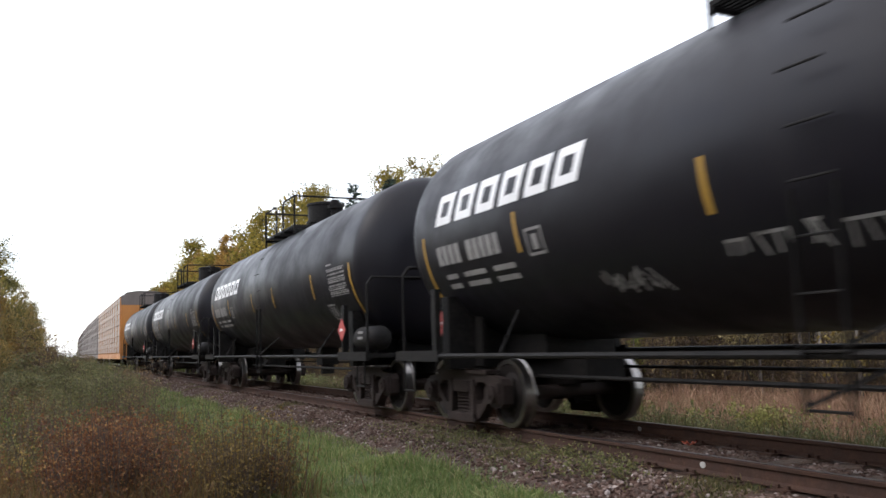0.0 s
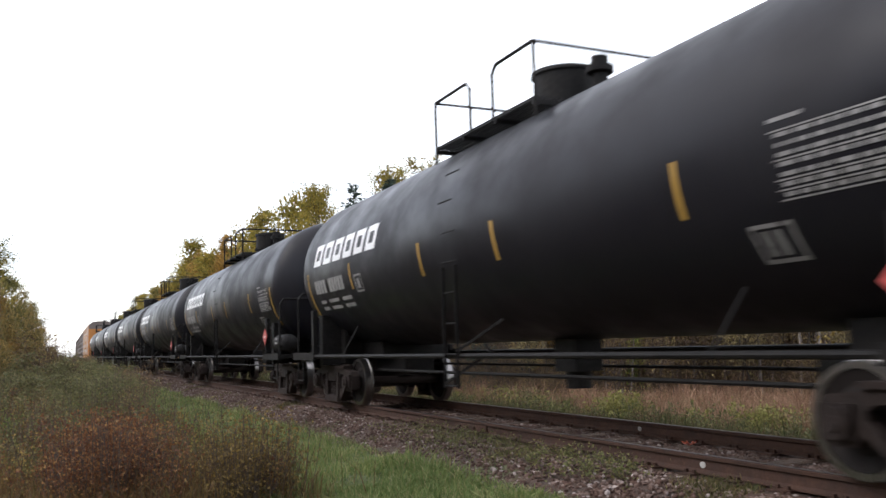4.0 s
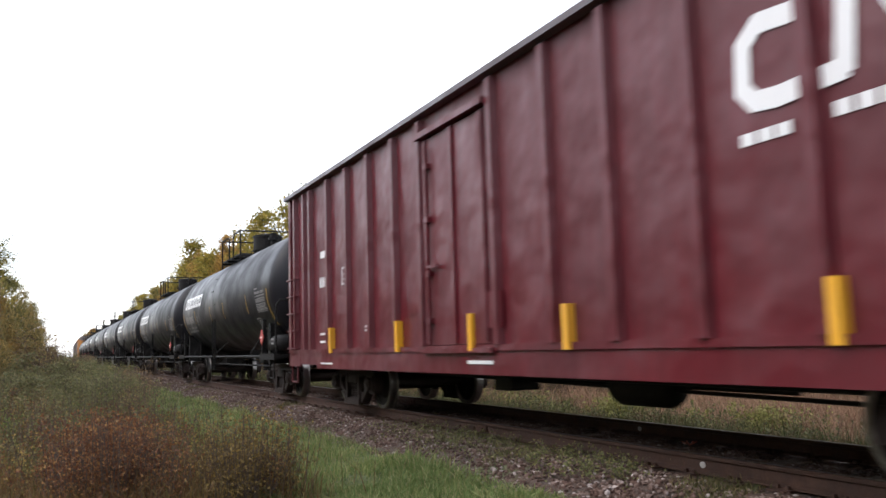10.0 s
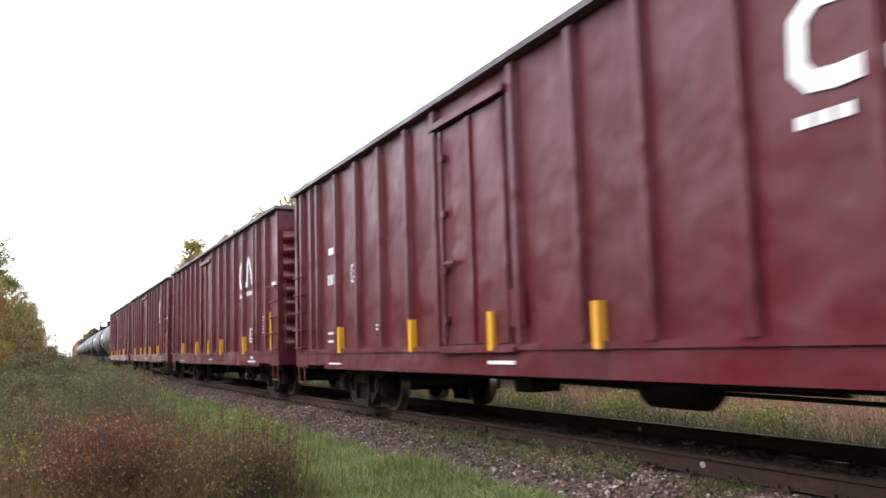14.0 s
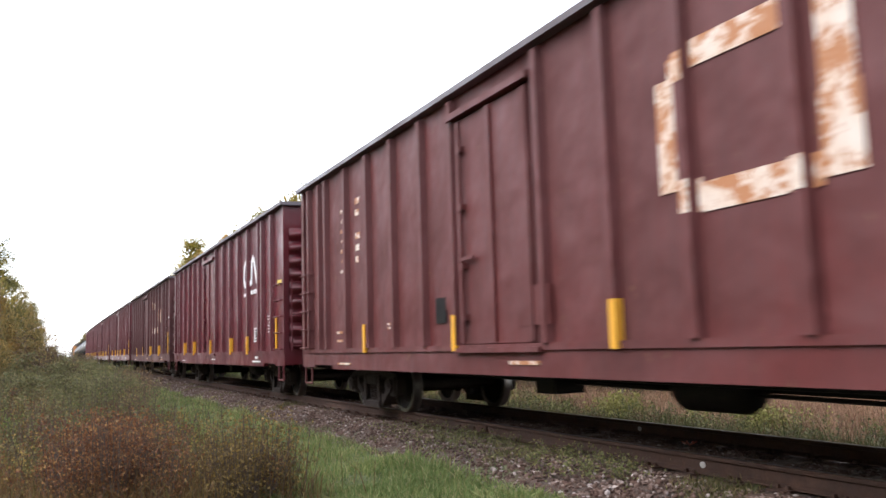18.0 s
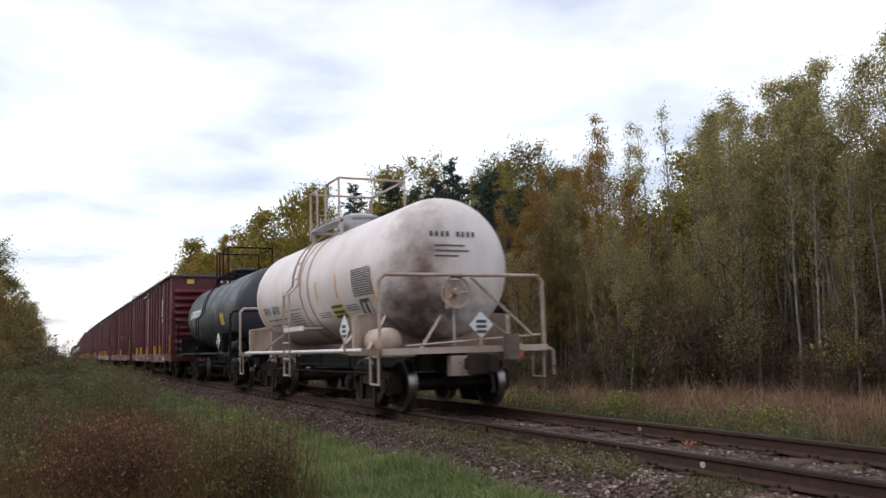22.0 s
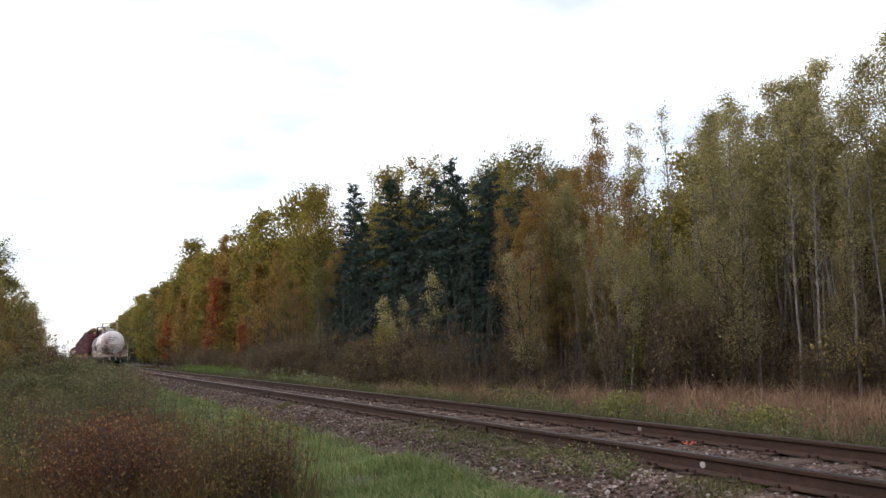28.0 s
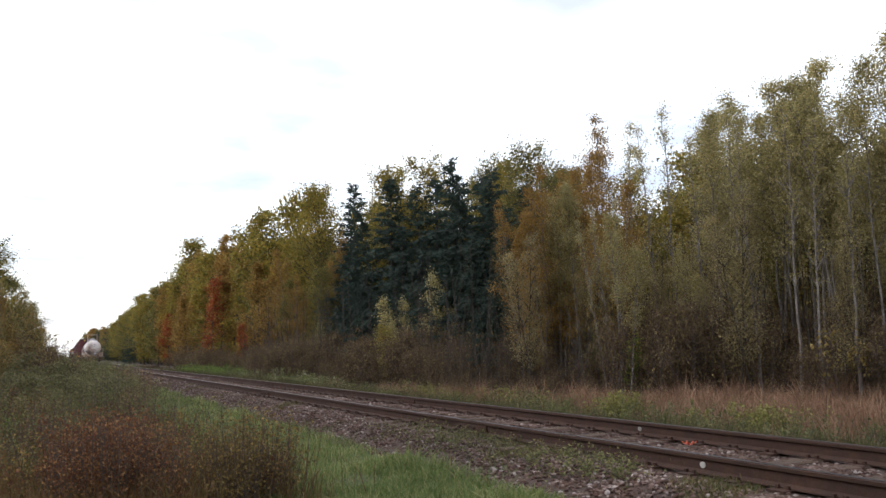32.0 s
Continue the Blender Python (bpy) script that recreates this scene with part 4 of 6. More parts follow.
        bx(bm, s * (X0 + 0.05), s * (X0 + 0.075), -0.30, -0.22, 1.05, 3.7)
        bx(bm, s * (X0 + 0.05), s * (X0 + 0.075), 1.26, 1.34, 1.05, 3.7)
        pieces("door_stile", bm, paint, dr)
        bm = bmesh.new()
        rod(bm, (s * (X0 + 0.1), 1.2, 1.1), (s * (X0 + 0.1), 1.2, 3.6), 0.022, 8)
        for z in (1.3, 1.9, 2.6, 3.3):
            bx(bm, s * (X0 + 0.05), s * (X0 + 0.12), 1.14, 1.26, z, z + 0.07)
        bx(bm, s * (X0 + 0.09), s * (X0 + 0.12), 0.9, 1.2, 2.0, 2.04)
        part("lock_rod", bm, paint, dr)
        bm = bmesh.new()
        bx(bm, s * (X0 + 0.0), s * (X0 + 0.13), -0.42, 1.5, 3.74, 3.82)
        bx(bm, s * (X0 + 0.0), s * (X0 + 0.10), -0.42, 1.5, 0.93, 0.985)
        pieces("door_track", bm, paint, car)
    # markings on the near side
    xs = -(X0 + 0.008)

    def flat(bm, rel0, rel1, z0, z1, lift=0.0):
        y0, y1 = 8.35 - rel1, 8.35 - rel0
        bx(bm, xs - 0.003 - lift, xs, y0, y1, z0, z1)

    def stroke(bm, p, q, w, lift=0.0):
        d = Vector((q[0] - p[0], q[1] - p[1])).normalized() * 0.03
        nrm = Vector((-d.y, d.x)).normalized() * w / 2
        p, q = (p[0] - d.x, p[1] - d.y), (q[0] + d.x, q[1] + d.y)
        pts = [(p[0] + nrm.x, p[1] + nrm.y), (q[0] + nrm.x, q[1] + nrm.y), (q[0] - nrm.x, q[1] - nrm.y), (p[0] - nrm.x, p[1] - nrm.y)]
        bm.faces.new([bm.verts.new((xs - 0.004 - lift, 8.35 - a, b)) for a, b in pts])

    def painted_over(bm, rel0, rel1, z0, z1):
        """Paint on the sheet that also runs over the posts it meets."""
        flat(bm, rel0, rel1, z0, z1)
        for y in ys:
            if rel0 < 8.35 - y < rel1:
                bx(bm, -(X0 + 0.092), -(X0 + 0.083), y - 0.05, y + 0.05, z0, z1)
    bm = bmesh.new()
    if not old:
        o = 12.45
        ribbon = ((0.6, 3.19), (0.27, 3.22), (0.12, 3.1), (0.1, 2.78), (0.2, 2.67), (0.4, 2.65), (0.95, 2.68), (1.0, 3.16), (1.11, 3.27), (1.23, 3.2), (1.5, 2.7), (1.6, 2.68), (1.66, 3.3))
        for k, (p, q) in enumerate(zip(ribbon, ribbon[1:])):
            stroke(bm, (o + p[0], p[1]), (o + q[0], q[1]), 0.15, 0.0006 * k)
        part("side_logo", bm, logo_mat, car, "white ribbon-shaped logo")
        bm = bmesh.new()
        for q in range(3):
            flat(bm, 12.5 + q * 0.16, 12.63 + q * 0.16, 2.37, 2.46)
        for q in range(5):
            flat(bm, 13.3 + q * 0.17, 13.43 + q * 0.17, 2.39, 2.49)
        pieces("logo_caption", bm, M_LETTER, car, "row of white bars")
    elif variant == 2:
        for a in ((10.62, 10.9, 2.18, 3.1), (10.78, 11.0, 3.02, 3.26), (11.0, 11.95, 3.12, 3.34), (10.88, 11.1, 1.98, 2.24), (11.1, 12.2, 1.97, 2.2), (12.2, 12.52, 2.02, 2.6), (12.22, 12.5, 2.6, 3.62), (12.5, 13.3, 3.3, 3.6), (13.3, 13.6, 2.1, 3.6)):
            painted_over(bm, *a)
        pieces("side_logo", bm, logo_mat, car, "flaking white stretch of a ribbon logo")
    else:
        for a in ((10.38, 11.2, 3.06, 3.4), (12.5, 13.4, 2.4, 2.95), (10.45, 11.3, 1.95, 2.2), (11.75, 12.35, 1.96, 2.2), (12.4, 12.55, 2.95, 3.35)):
            painted_over(bm, *a)
        pieces("side_logo", bm, logo_mat, car, "flaking remnant of a white logo")
    lm = M_LETTER if not old else M_FLAKED
    bm = bmesh.new()
    if old:
        for k in range(7):
            flat(bm, 2.4 + 0.05 * (k % 2), 2.58, 3.3 - 0.17 * k, 3.36 - 0.17 * k)
            if k in (0, 1, 3, 4, 5):
                flat(bm, 3.15, 3.36 - 0.04 * (k % 3), 3.34 - 0.19 * k, 3.44 - 0.19 * k)
    else:
        flat(bm, 2.2, 2.5, 2.66, 2.78)
        for k in range(5):
            flat(bm, 2.15 + k * 0.15, 2.24 + k * 0.15, 2.13, 2.31)
    pieces("car_number", bm, lm, car, "rows of white bars")
    bm = bmesh.new()
    for z in (1.27, 1.13):
        flat(bm, 2.13, 2.42, z, z + 0.04)
        flat(bm, 2.62, 2.82, z, z + 0.04)
    for z in (1.42, 1.36):
        flat(bm, 4.5, 4.9, z - 0.08, z - 0.05)
        flat(bm, 8.35, 8.8, z - 0.11, z - 0.07, 0.045)
    flat(bm, 2.26, 2.9, 0.755, 0.785, 0.04)
    flat(bm, 8.1, 8.7, 0.80, 0.84, 0.04)
    flat(bm, 13.6, 14.4, 0.76, 0.80, 0.04)
    flat(bm, 13.9, 14.15, 0.84, 0.90, 0.04)
    for k, (w0, w1) in enumerate(((0, 0.5), (0, 0.46), (0.12, 0.42), (0.05, 0.38), (0.02, 0.4), (0.0, 0.48))):
        flat(bm, 15.0 + w0, 15.0 + w1, 1.78 - k * 0.07, 1.802 - k * 0.07)
    pieces("stencil_line", bm, lm, car)
    if not old:
        bm = bmesh.new()
        r0, b0 = 3.4, 2.09
        for a, b, c, d in ((0, 0.3, 0, 0.025), (0, 0.3, 0.265, 0.29), (0, 0.025, 0, 0.29), (0.275, 0.3, 0, 0.29), (0.09, 0.2, 0.07, 0.1), (0.09, 0.2, 0.16, 0.19)):
            flat(bm, r0 + a, r0 + b, b0 + c, b0 + d)
        pieces("load_stencil", bm, lm, car)
    # riveted repair plates on the sheets and a low plate on the door
    bm = bmesh.new()
    for a in ((6.3, 6.95, 1.45, 1.75, 0.004), (8.35, 8.95, 1.2, 1.6, 0.048)):
        flat(bm, a[0], a[1], a[2], a[3], a[4])
    pieces("repair_plate", bm, paint, car)
    if old:
        bm = bmesh.new()
        flat(bm, 6.2, 6.5, 1.3, 1.62, 0.006)
        part("label_board", bm, M_FRAME, car, "small dark label board")
    if not old:
        bm = bmesh.new()
        flat(bm, 13.66, 14.12, 1.24, 1.57)
        sq = part("test_stencil", bm, M_LETTER, car, "white square stencil with dark bars")
        bm = bmesh.new()
        flat(bm, 13.72, 14.06, 1.34, 1.53, 0.003)
        flat(bm, 13.75, 14.02, 1.27, 1.31, 0.003)
        part("stencil_back", bm, M_FRAME, sq)
        bm = bmesh.new()
        flat(bm, 13.77, 13.83, 1.36, 1.51, 0.006)
        flat(bm, 13.95, 13.99, 1.36, 1.51, 0.006)
        part("stencil_bars", bm, M_LETTER, sq)
    bars = ((2.92, 4.97, 8.1, 11.1, 13.17), (2.95, 6.0, 8.26, 10.24, 13.24), (3.7, 6.85, 10.0), (3.7, 6.85, 10.0, 13.2))[variant]
    for k, rel in enumerate(bars):
        bm = bmesh.new()
        flat(bm, rel - 0.045, rel + 0.045, 0.95, 1.38, 0.09)
        part("reflector_strip", bm, M_YELLOW, car, "yellow reflective strip")
    bm = bmesh.new()
    flat(bm, 15.77, 15.87, 1.06 if variant == 0 else 1.0, 1.72 if variant == 0 else 1.87, 0.02)
    part("reflector_strip", bm, M_YELLOW, car, "yellow reflective strip")
    bm = bmesh.new()
    flat(bm, 15.95, 16.35, 2.42, 2.52, 0.01)
    part("side_label", bm, M_LEMON if variant % 2 == 0 else M_LETTER, car)
    bm = bmesh.new()
    if variant == 1:
        bx(bm, 0.35, 0.6, -L - 0.2, -L - 0.012, 3.68, 3.98)
    else:
        bx(bm, -0.95, -0.68, -L - 0.03, -L - 0.012, 3.78, 3.95)
    part("end_label", bm, (M_LEMON, M_LETTER, M_FLAKED, M_FLAKED)[variant], car, "small label board on the car end")
    bm = bmesh.new()
    for k in range(7):
        if k != 2:
            bx(bm, 0.25 + k * 0.12, 0.33 + k * 0.12, -L - 0.03, -L - 0.018, 3.80, 3.90)
    pieces("end_number", bm, M_LETTER if not old else M_FLAKED, car, "row of small white bars")
    # underframe
    bm = bmesh.new()
    bx(bm, -0.32, 0.32, -L, L, 0.6, 0.95)
    for k in range(9):
        y = -6.4 + 1.6 * k
        bx(bm, -X0 + 0.05, X0 - 0.05, y - 0.05, y + 0.05, 0.78, 0.97)
    part("underframe", bm, M_FRAME, car)
    bm = bmesh.new()
    lathe(bm, [(-0.48, 0.05), (-0.44, 0.16), (-0.36, 0.2), (0.36, 0.2), (0.44, 0.16), (0.48, 0.05)], 20, "y", (-0.6, -1.8, 0.56))
    part("air_reservoir", bm, M_FRAME, car, smooth=True)
    bm = bmesh.new()
    bx(bm, -0.9, -0.5, 0.4, 0.8, 0.45, 0.8)
    rod(bm, (-1.0, -4.6, 0.62), (-1.0, 5.0, 0.66), 0.018, 6)
    rod(bm, (-0.6, -4.6, 0.5), (-0.6, 5.0, 0.62), 0.02, 6)
    bar(bm, (-0.4, -3.5, 0.55), (-0.4, 3.6, 0.6), 0.05, 0.05)
    part("brake_rigging", bm, M_FRAME, car)
    gear(car, (5.75, -5.75))
    coupler(car, 8.93, L + 0.2)
    lab = "maroon ribbed steel box car with white ribbon logo" if not old else "rust-brown ribbed box car with flaking white logo"
    return tagged(car, lab, "box car", "box cars of the train")


# ---- auto racks ----
def autorack(rear_orange):
    car = new("auto_rack_car")
    L, X, Z0, Z1 = 13.85, 1.5, 0.75, 5.3
    skin = M_GALV if rear_orange else M_DUSKRACK
    bm = bmesh.new()
    bx(bm, -X + 0.06, X - 0.06, -L + 0.3, L - 0.3, 1.1, Z1 - 0.3)
    part("deck_body", bm, M_FRAME, car)
    bm = bmesh.new()
    bx(bm, -X, X, -L, L, Z0, 1.15)
    part("side_sill", bm, M_ORANGE if rear_orange else M_DUSKRACK, car)
    bm = bmesh.new()
    prof = [(-X, Z1 - 0.45), (-X + 0.35, Z1 - 0.1), (-0.5, Z1), (0.5, Z1), (X - 0.35, Z1 - 0.1), (X, Z1 - 0.45)]
    a = [bm.verts.new((x, -L, z)) for x, z in prof]
    b = [bm.verts.new((x, L, z)) for x, z in prof]
    for i in range(6):
        j = (i + 1) % 6
        bm.faces.new((a[i], a[j], b[j], b[i]))
    bm.faces.new(a), bm.faces.new(b)
    part("roof", bm, M_DUSKRACK, car, "dusky steel roof")
    p = {}
    for s in (-1, 1):
        for k in range(11):
            y = -L + 0.1 + k * 2.5
            if k < 11:
                bm = bmesh.new()
                if ("post", s) not in p:
                    bx(bm, s * (X - 0.08), s * (X + 0.05), 0, 0.16, 1.1, Z1 - 0.42)
                    p["post", s] = part("rack_post", bm, M_ORANGE if rear_orange else M_DUSKRACK, car)
                    p["post", s].matrix_basis = Matrix.Translation((0, y, 0))
                    bm = bmesh.new()
                    for r in range(10):
                        z = 1.2 + r * 0.37
                        bx(bm, s * (X - 0.03), s * (X + 0.02 + 0.015 * (r % 2)), 0.2, 2.46, z, z + 0.34)
                    p["panel", s] = part("rack_panel", bm, skin, car, "ribbed steel side panel")
                    p["panel", s].matrix_basis = Matrix.Translation((0, y, 0))
                else:
                    bm.free()
                    again(p["post", s], Matrix.Translation((0, y, 0)), car)
                    again(p["panel", s], Matrix.Translation((0, y, 0)), car)
    for e in (-1, 1):
        bm = bmesh.new()
        bx(bm, -X + 0.02, -0.02, e * (L - 0.1), e * (L + 0.05), 1.15, Z1 - 0.95)
        bx(bm, 0.02, X - 0.02, e * (L - 0.1), e * (L + 0.05), 1.15, Z1 - 0.95)
        part("end_door", bm, M_ORANGE if rear_orange else M_DUSKRACK, car, "orange end doors" if rear_orange else "")
        bm = bmesh.new()
        bx(bm, -X + 0.02, X - 0.02, e * (L - 0.1), e * (L + 0.03), Z1 - 0.95, Z1 - 0.3)
        part("end_gable", bm, M_DUSKRACK, car)
    gear(car, (9.8, -9.8))
    coupler(car, 14.2, L)
    return tagged(car, "tall auto rack car with orange posts and panels" if rear_orange else "tall dusky brown auto rack car with ribbed panels", "auto rack", "auto racks of the train")


# ---- the train ----
def rows_for(c):
    ys_ = [(t, c + V * (t - 22.0)) for t in range(0, 33, 2)]
    return [(t, pose(TX + bend(y), y, 0, 0, 0, swing(y))) for t, y in ys_]


TRAIN = []


def put(car, c):
    y = c - V * 22
    car.matrix_basis = pose(TX + bend(y), y, 0, 0, 0, swing(y))
    TRAIN.append((car, c))


proto = black_tank()
put(proto, 184.95)
for k in range(1, 11):
    put(copy_thing(proto, Matrix()), 184.95 + 15.87 * k)
# pale scrawls on the side of one tank car
scrawl = random.Random(4)
bm = bmesh.new()
for y0, y1, za, zb in ((0.85, 1.05, 1.66, 1.77), (0.45, 0.68, 1.66, 1.79), (0.12, 0.24, 1.66, 1.82), (-0.4, -0.05, 1.63, 1.78)):
    for q in range(3):
        y = y1 - (y1 - y0) * q / 2.0
        patch(bm, 1.45, 2.495, y - 0.014, y + 0.014, za - 0.05 * scrawl.random(), zb, scrawl.uniform(-0.4, 0.4))
    patch(bm, 1.45, 2.495, y0, y1, zb - 0.025, zb)
for q in range(16):
    y = 2.75 - q * 0.055
    z = 1.52 + 0.05 * scrawl.random()
    patch(bm, 1.45, 2.495, y - 0.03, y, z - 0.1 * scrawl.random(), z + 0.14 * scrawl.random(), scrawl.uniform(-1.2, 1.2))
scrawled = TRAIN[7][0]
gr = part("graffiti", bm, M_FADED, scrawled, "pale scrawled graffiti")
gr["kind"] = "stuff"
scrawled["label"] = "black cylindrical tank car with pale scrawls on its side"
fresh = boxcar(M_MAROON, M_LETTER)
fresh2 = boxcar(M_MAROON, M_LETTER, False, 1)
put(fresh, 42.85)
put(boxcar(M_OLDRED, M_FLAKED, True, 2), 42.85 + 17.87)
put(copy_thing(fresh, Matrix()), 42.85 + 17.87 * 2)
put(boxcar(M_OLDDARK, M_FLAKED, True, 3), 42.85 + 17.87 * 3)
put(copy_thing(fresh2, Matrix()), 42.85 + 17.87 * 4)
put(fresh2, 42.85 + 17.87 * 5)
put(copy_thing(fresh2, Matrix()), 42.85 + 17.87 * 6)
put(copy_thing(fresh2, Matrix()), 42.85 + 17.87 * 7)
put(short_tank(False), 28.4)
put(short_tank(True), 17.0)
put(autorack(True), 366.0)
rack = autorack(False)
put(rack, 366.0 + 28.4)
for k in range(2, 5):
    put(copy_thing(rack, Matrix()), 366.0 + 28.4 * k)


# ---- ground ----
def smooth01(a, b, x):
    t = min(1.0, max(0.0, (x - a) / (b - a)))
    return t * t * (3 - 2 * t)


def ground_z(x, y):
    x -= bend(y)
    d = abs(x - TX)
    z = -0.185 - 0.22 * smooth01(1.15, 2.1, d) - 0.10 * smooth01(2.1, 3.4, d)
    if x > TX:
        z -= 0.40 * smooth01(2.6, 6.5, d)
    else:
        z -= 0.08 * smooth01(3.0, 5.5, d)
    rough = smooth01(1.6, 3.5, d)
    z += 0.02 * noise.noise(Vector((x * 2.3, y * 2.3, 9)))
    z += rough * 0.10 * noise.noise(Vector((x * 0.35, y * 0.35, 0))) + rough * 0.03 * noise.noise(Vector((x * 1.7, y * 1.7, 3)))
    return z


def line_steps(parts):
    out = []
    for a, b, n in parts:
        out += [a + (b - a) * i / n for i in range(n)]
    return out + [parts[-1][1]]


gx = line_steps([(-1500, -200, 8), (-200, -40, 10), (-40, -8, 16), (-8, 26, 110), (26, 60, 16), (60, 200, 8), (200, 1500, 8)])
gy = line_steps([(-600, -20, 12), (-20, 0, 16), (0, 60, 170), (60, 160, 90), (160, 500, 60), (500, 3000, 20)])
verts = [(x, y, ground_z(x, y)) for y in gy for x in gx]
nx = len(gx)
faces = [(j * nx + i, j * nx + i + 1, (j + 1) * nx + i + 1, (j + 1) * nx + i) for j in range(len(gy) - 1) for i in range(nx - 1)]
me = bpy.data.meshes.new("ground")
me.from_pydata(verts, [], faces)
me.polygons.foreach_set("use_smooth", [True] * len(faces))


def ground_material():
    """Soil cover: gravel by the track, short grass beside it, litter and dry grass further out."""
    m, n, l, b = shader("earth_and_grass", 0.95)
    co = n.new("ShaderNodeTexCoord")
    sp = n.new("ShaderNodeSeparateXYZ")
    l.new(co.outputs["Object"], sp.inputs[0])
    wob = noise_fac(n, l, 0.7, 0.3, 0.7, detail=5)
    ad = n.new("ShaderNodeMath")
    ad.operation = "MULTIPLY_ADD"
    ad.inputs[1].default_value = 1.3
    away = n.new("ShaderNodeMapRange")
    away.inputs["From Min"].default_value, away.inputs["From Max"].default_value = 105, 1105
    away.inputs["To Max"].default_value = BEND * 1000
    shift = n.new("ShaderNodeMath")
    shift.operation = "SUBTRACT"
    l.new(sp.outputs["Y"], away.inputs["Value"])
    l.new(sp.outputs["X"], shift.inputs[0]), l.new(away.outputs[0], shift.inputs[1])
    l.new(wob, ad.inputs[0]), l.new(shift.outputs[0], ad.inputs[2])

    def step(a, bb):
        r = n.new("ShaderNodeMapRange")
        r.inputs["From Min"].default_value, r.inputs["From Max"].default_value = a, bb
        l.new(ad.outputs[0], r.inputs["Value"])
        return r.outputs[0]
    fine = noise_fac(n, l, 9, 0.3, 0.7)
    fine2 = noise_fac(n, l, 40, 0.3, 0.7)
    weeds = mixer(n, l, fine, (0.035, 0.027, 0.015), (0.055, 0.036, 0.02))
    grass = mixer(n, l, fine, (0.06, 0.085, 0.025), (0.085, 0.09, 0.034))
    gravel = mixer(n, l, fine2, (0.09, 0.062, 0.048), (0.045, 0.030, 0.023))
    gravel = mixer(n, l, noise_fac(n, l, 1.6, 0.45, 0.7), gravel, (0.10, 0.05, 0.034))
    verge = mixer(n, l, fine, (0.07, 0.085, 0.03), (0.12, 0.09, 0.05))
    litter = mixer(n, l, fine, (0.045, 0.032, 0.022), (0.075, 0.05, 0.03))
    c = mixer(n, l, step(2.6, 3.4), weeds, grass)
    c = mixer(n, l, step(4.45, 4.95), c, gravel)
    c = mixer(n, l, step(8.6, 9.4), c, verge)
    c = mixer(n, l, step(14.0, 16.0), c, litter)
    l.new(c, b.inputs["Base Color"])
    bump(n, l, b, fine2, 0.8, 0.03)
    return m


ground = new("ground", me)
me.materials.append(ground_material())
tagged(ground, "grassy railside ground with gravel strip", "ground", kind="structure")

# ---- track ----
track = tagged(new("railway_track"), "single track with rusty rails on old wooden ties", "railway track", kind="structure")
track.location = (TX, 0, 0)


RAIL = [(-0.066, -0.158), (0.066, -0.158), (0.066, -0.148), (0.012, -0.125), (0.009, -0.045), (0.033, -0.034), (0.035, -0.006), (0.027, 0.0), (-0.027, 0.0), (-0.035, -0.006), (-0.033, -0.034), (-0.009, -0.045), (-0.012, -0.125), (-0.066, -0.148)]
HEAD = [(-0.026, -0.002), (0.026, -0.002), (0.026, 0.003), (-0.026, 0.003)]
STATIONS = [-60, 20] + list(range(60, 152, 5)) + [200, 400, 1500]


def swept(prof):
    """A profile carried along the line."""
    bm = bmesh.new()
    rings = [[bm.verts.new((x + bend(y), y, z)) for x, z in prof] for y in STATIONS]
    for a, b in zip(rings, rings[1:]):
        for i in range(len(prof)):
            j = (i + 1) % len(prof)
            bm.faces.new((a[i], a[j], b[j], b[i]))
    bm.faces.new(rings[0]), bm.faces.new(rings[-1])
    return bm


for x in (-0.753, 0.753):
    r = part("rail", swept(RAIL), M_RUSTRAIL, track, "rusty steel rail with worn head")
    r.location.x = x
    part("running_surface", swept(HEAD), M_RAILHEAD, r)
# rail joints
for x, y in ((-0.753, 10.3), (0.753, 4.4), (-0.753, 22.2), (0.753, 16.2), (0.753, 28.0)):
    bm = bmesh.new()
    for s in (-1, 1):
        bx(bm, s * 0.012, s * 0.034, -0.42, 0.42, -0.125, -0.045)
        for k in range(4):
            yy = -0.33 + 0.22 * k
            rod(bm, (s * 0.034, yy, -0.085), (s * 0.062, yy, -0.085), 0.018, 6)
    bx(bm, -0.034, 0.034, -0.004, 0.004, -0.03, 0.0045)
    jb = part("joint_bar", bm, M_RUSTRAIL, track)
    jb.location = (x, y, 0)
for x, y in ((-0.753, 5.87), (0.753, 8.65)):
    bm = bmesh.new()
    lathe(bm, [(-0.003, 0.028), (0.003, 0.028)], 12, "x", (0, 0, 0))
    mk = part("paint_spot", bm, M_FADED if x > 0 else M_SOOTWHITE, track, "white paint spot on the rail web")
    mk.matrix_basis = pose(x - 0.0165, y, -0.085, 0, 0, 0) @ Matrix.Diagonal((1, 1.25, 1, 1))
bm = bmesh.new()
for k in range(7):
    a = k * 0.9
    bm.faces.new([bm.verts.new(p) for p in ((0, 0, 0.01 * k % 0.03), (0.07 * math.cos(a), 0.07 * math.sin(a), 0.03), (0.09 * math.cos(a + 0.3), 0.09 * math.sin(a + 0.3), 0.05), (0.06 * math.cos(a + 0.6), 0.06 * math.sin(a + 0.6), 0.02))])
bmesh.ops.solidify(bm, geom=bm.faces[:], thickness=0.003)
scrap = part("orange_scrap", bm, painted("orange_scrap", (0.55, 0.11, 0.05), (0.4, 0.1, 0.05), (0.3, 0.08, 0.04), dent=0), None)
scrap.location = (6.5, 7.48, -0.165)
tagged(scrap, "crumpled orange scrap lying on the ballast", "litter")
rnd = random.Random(5)
tie = None
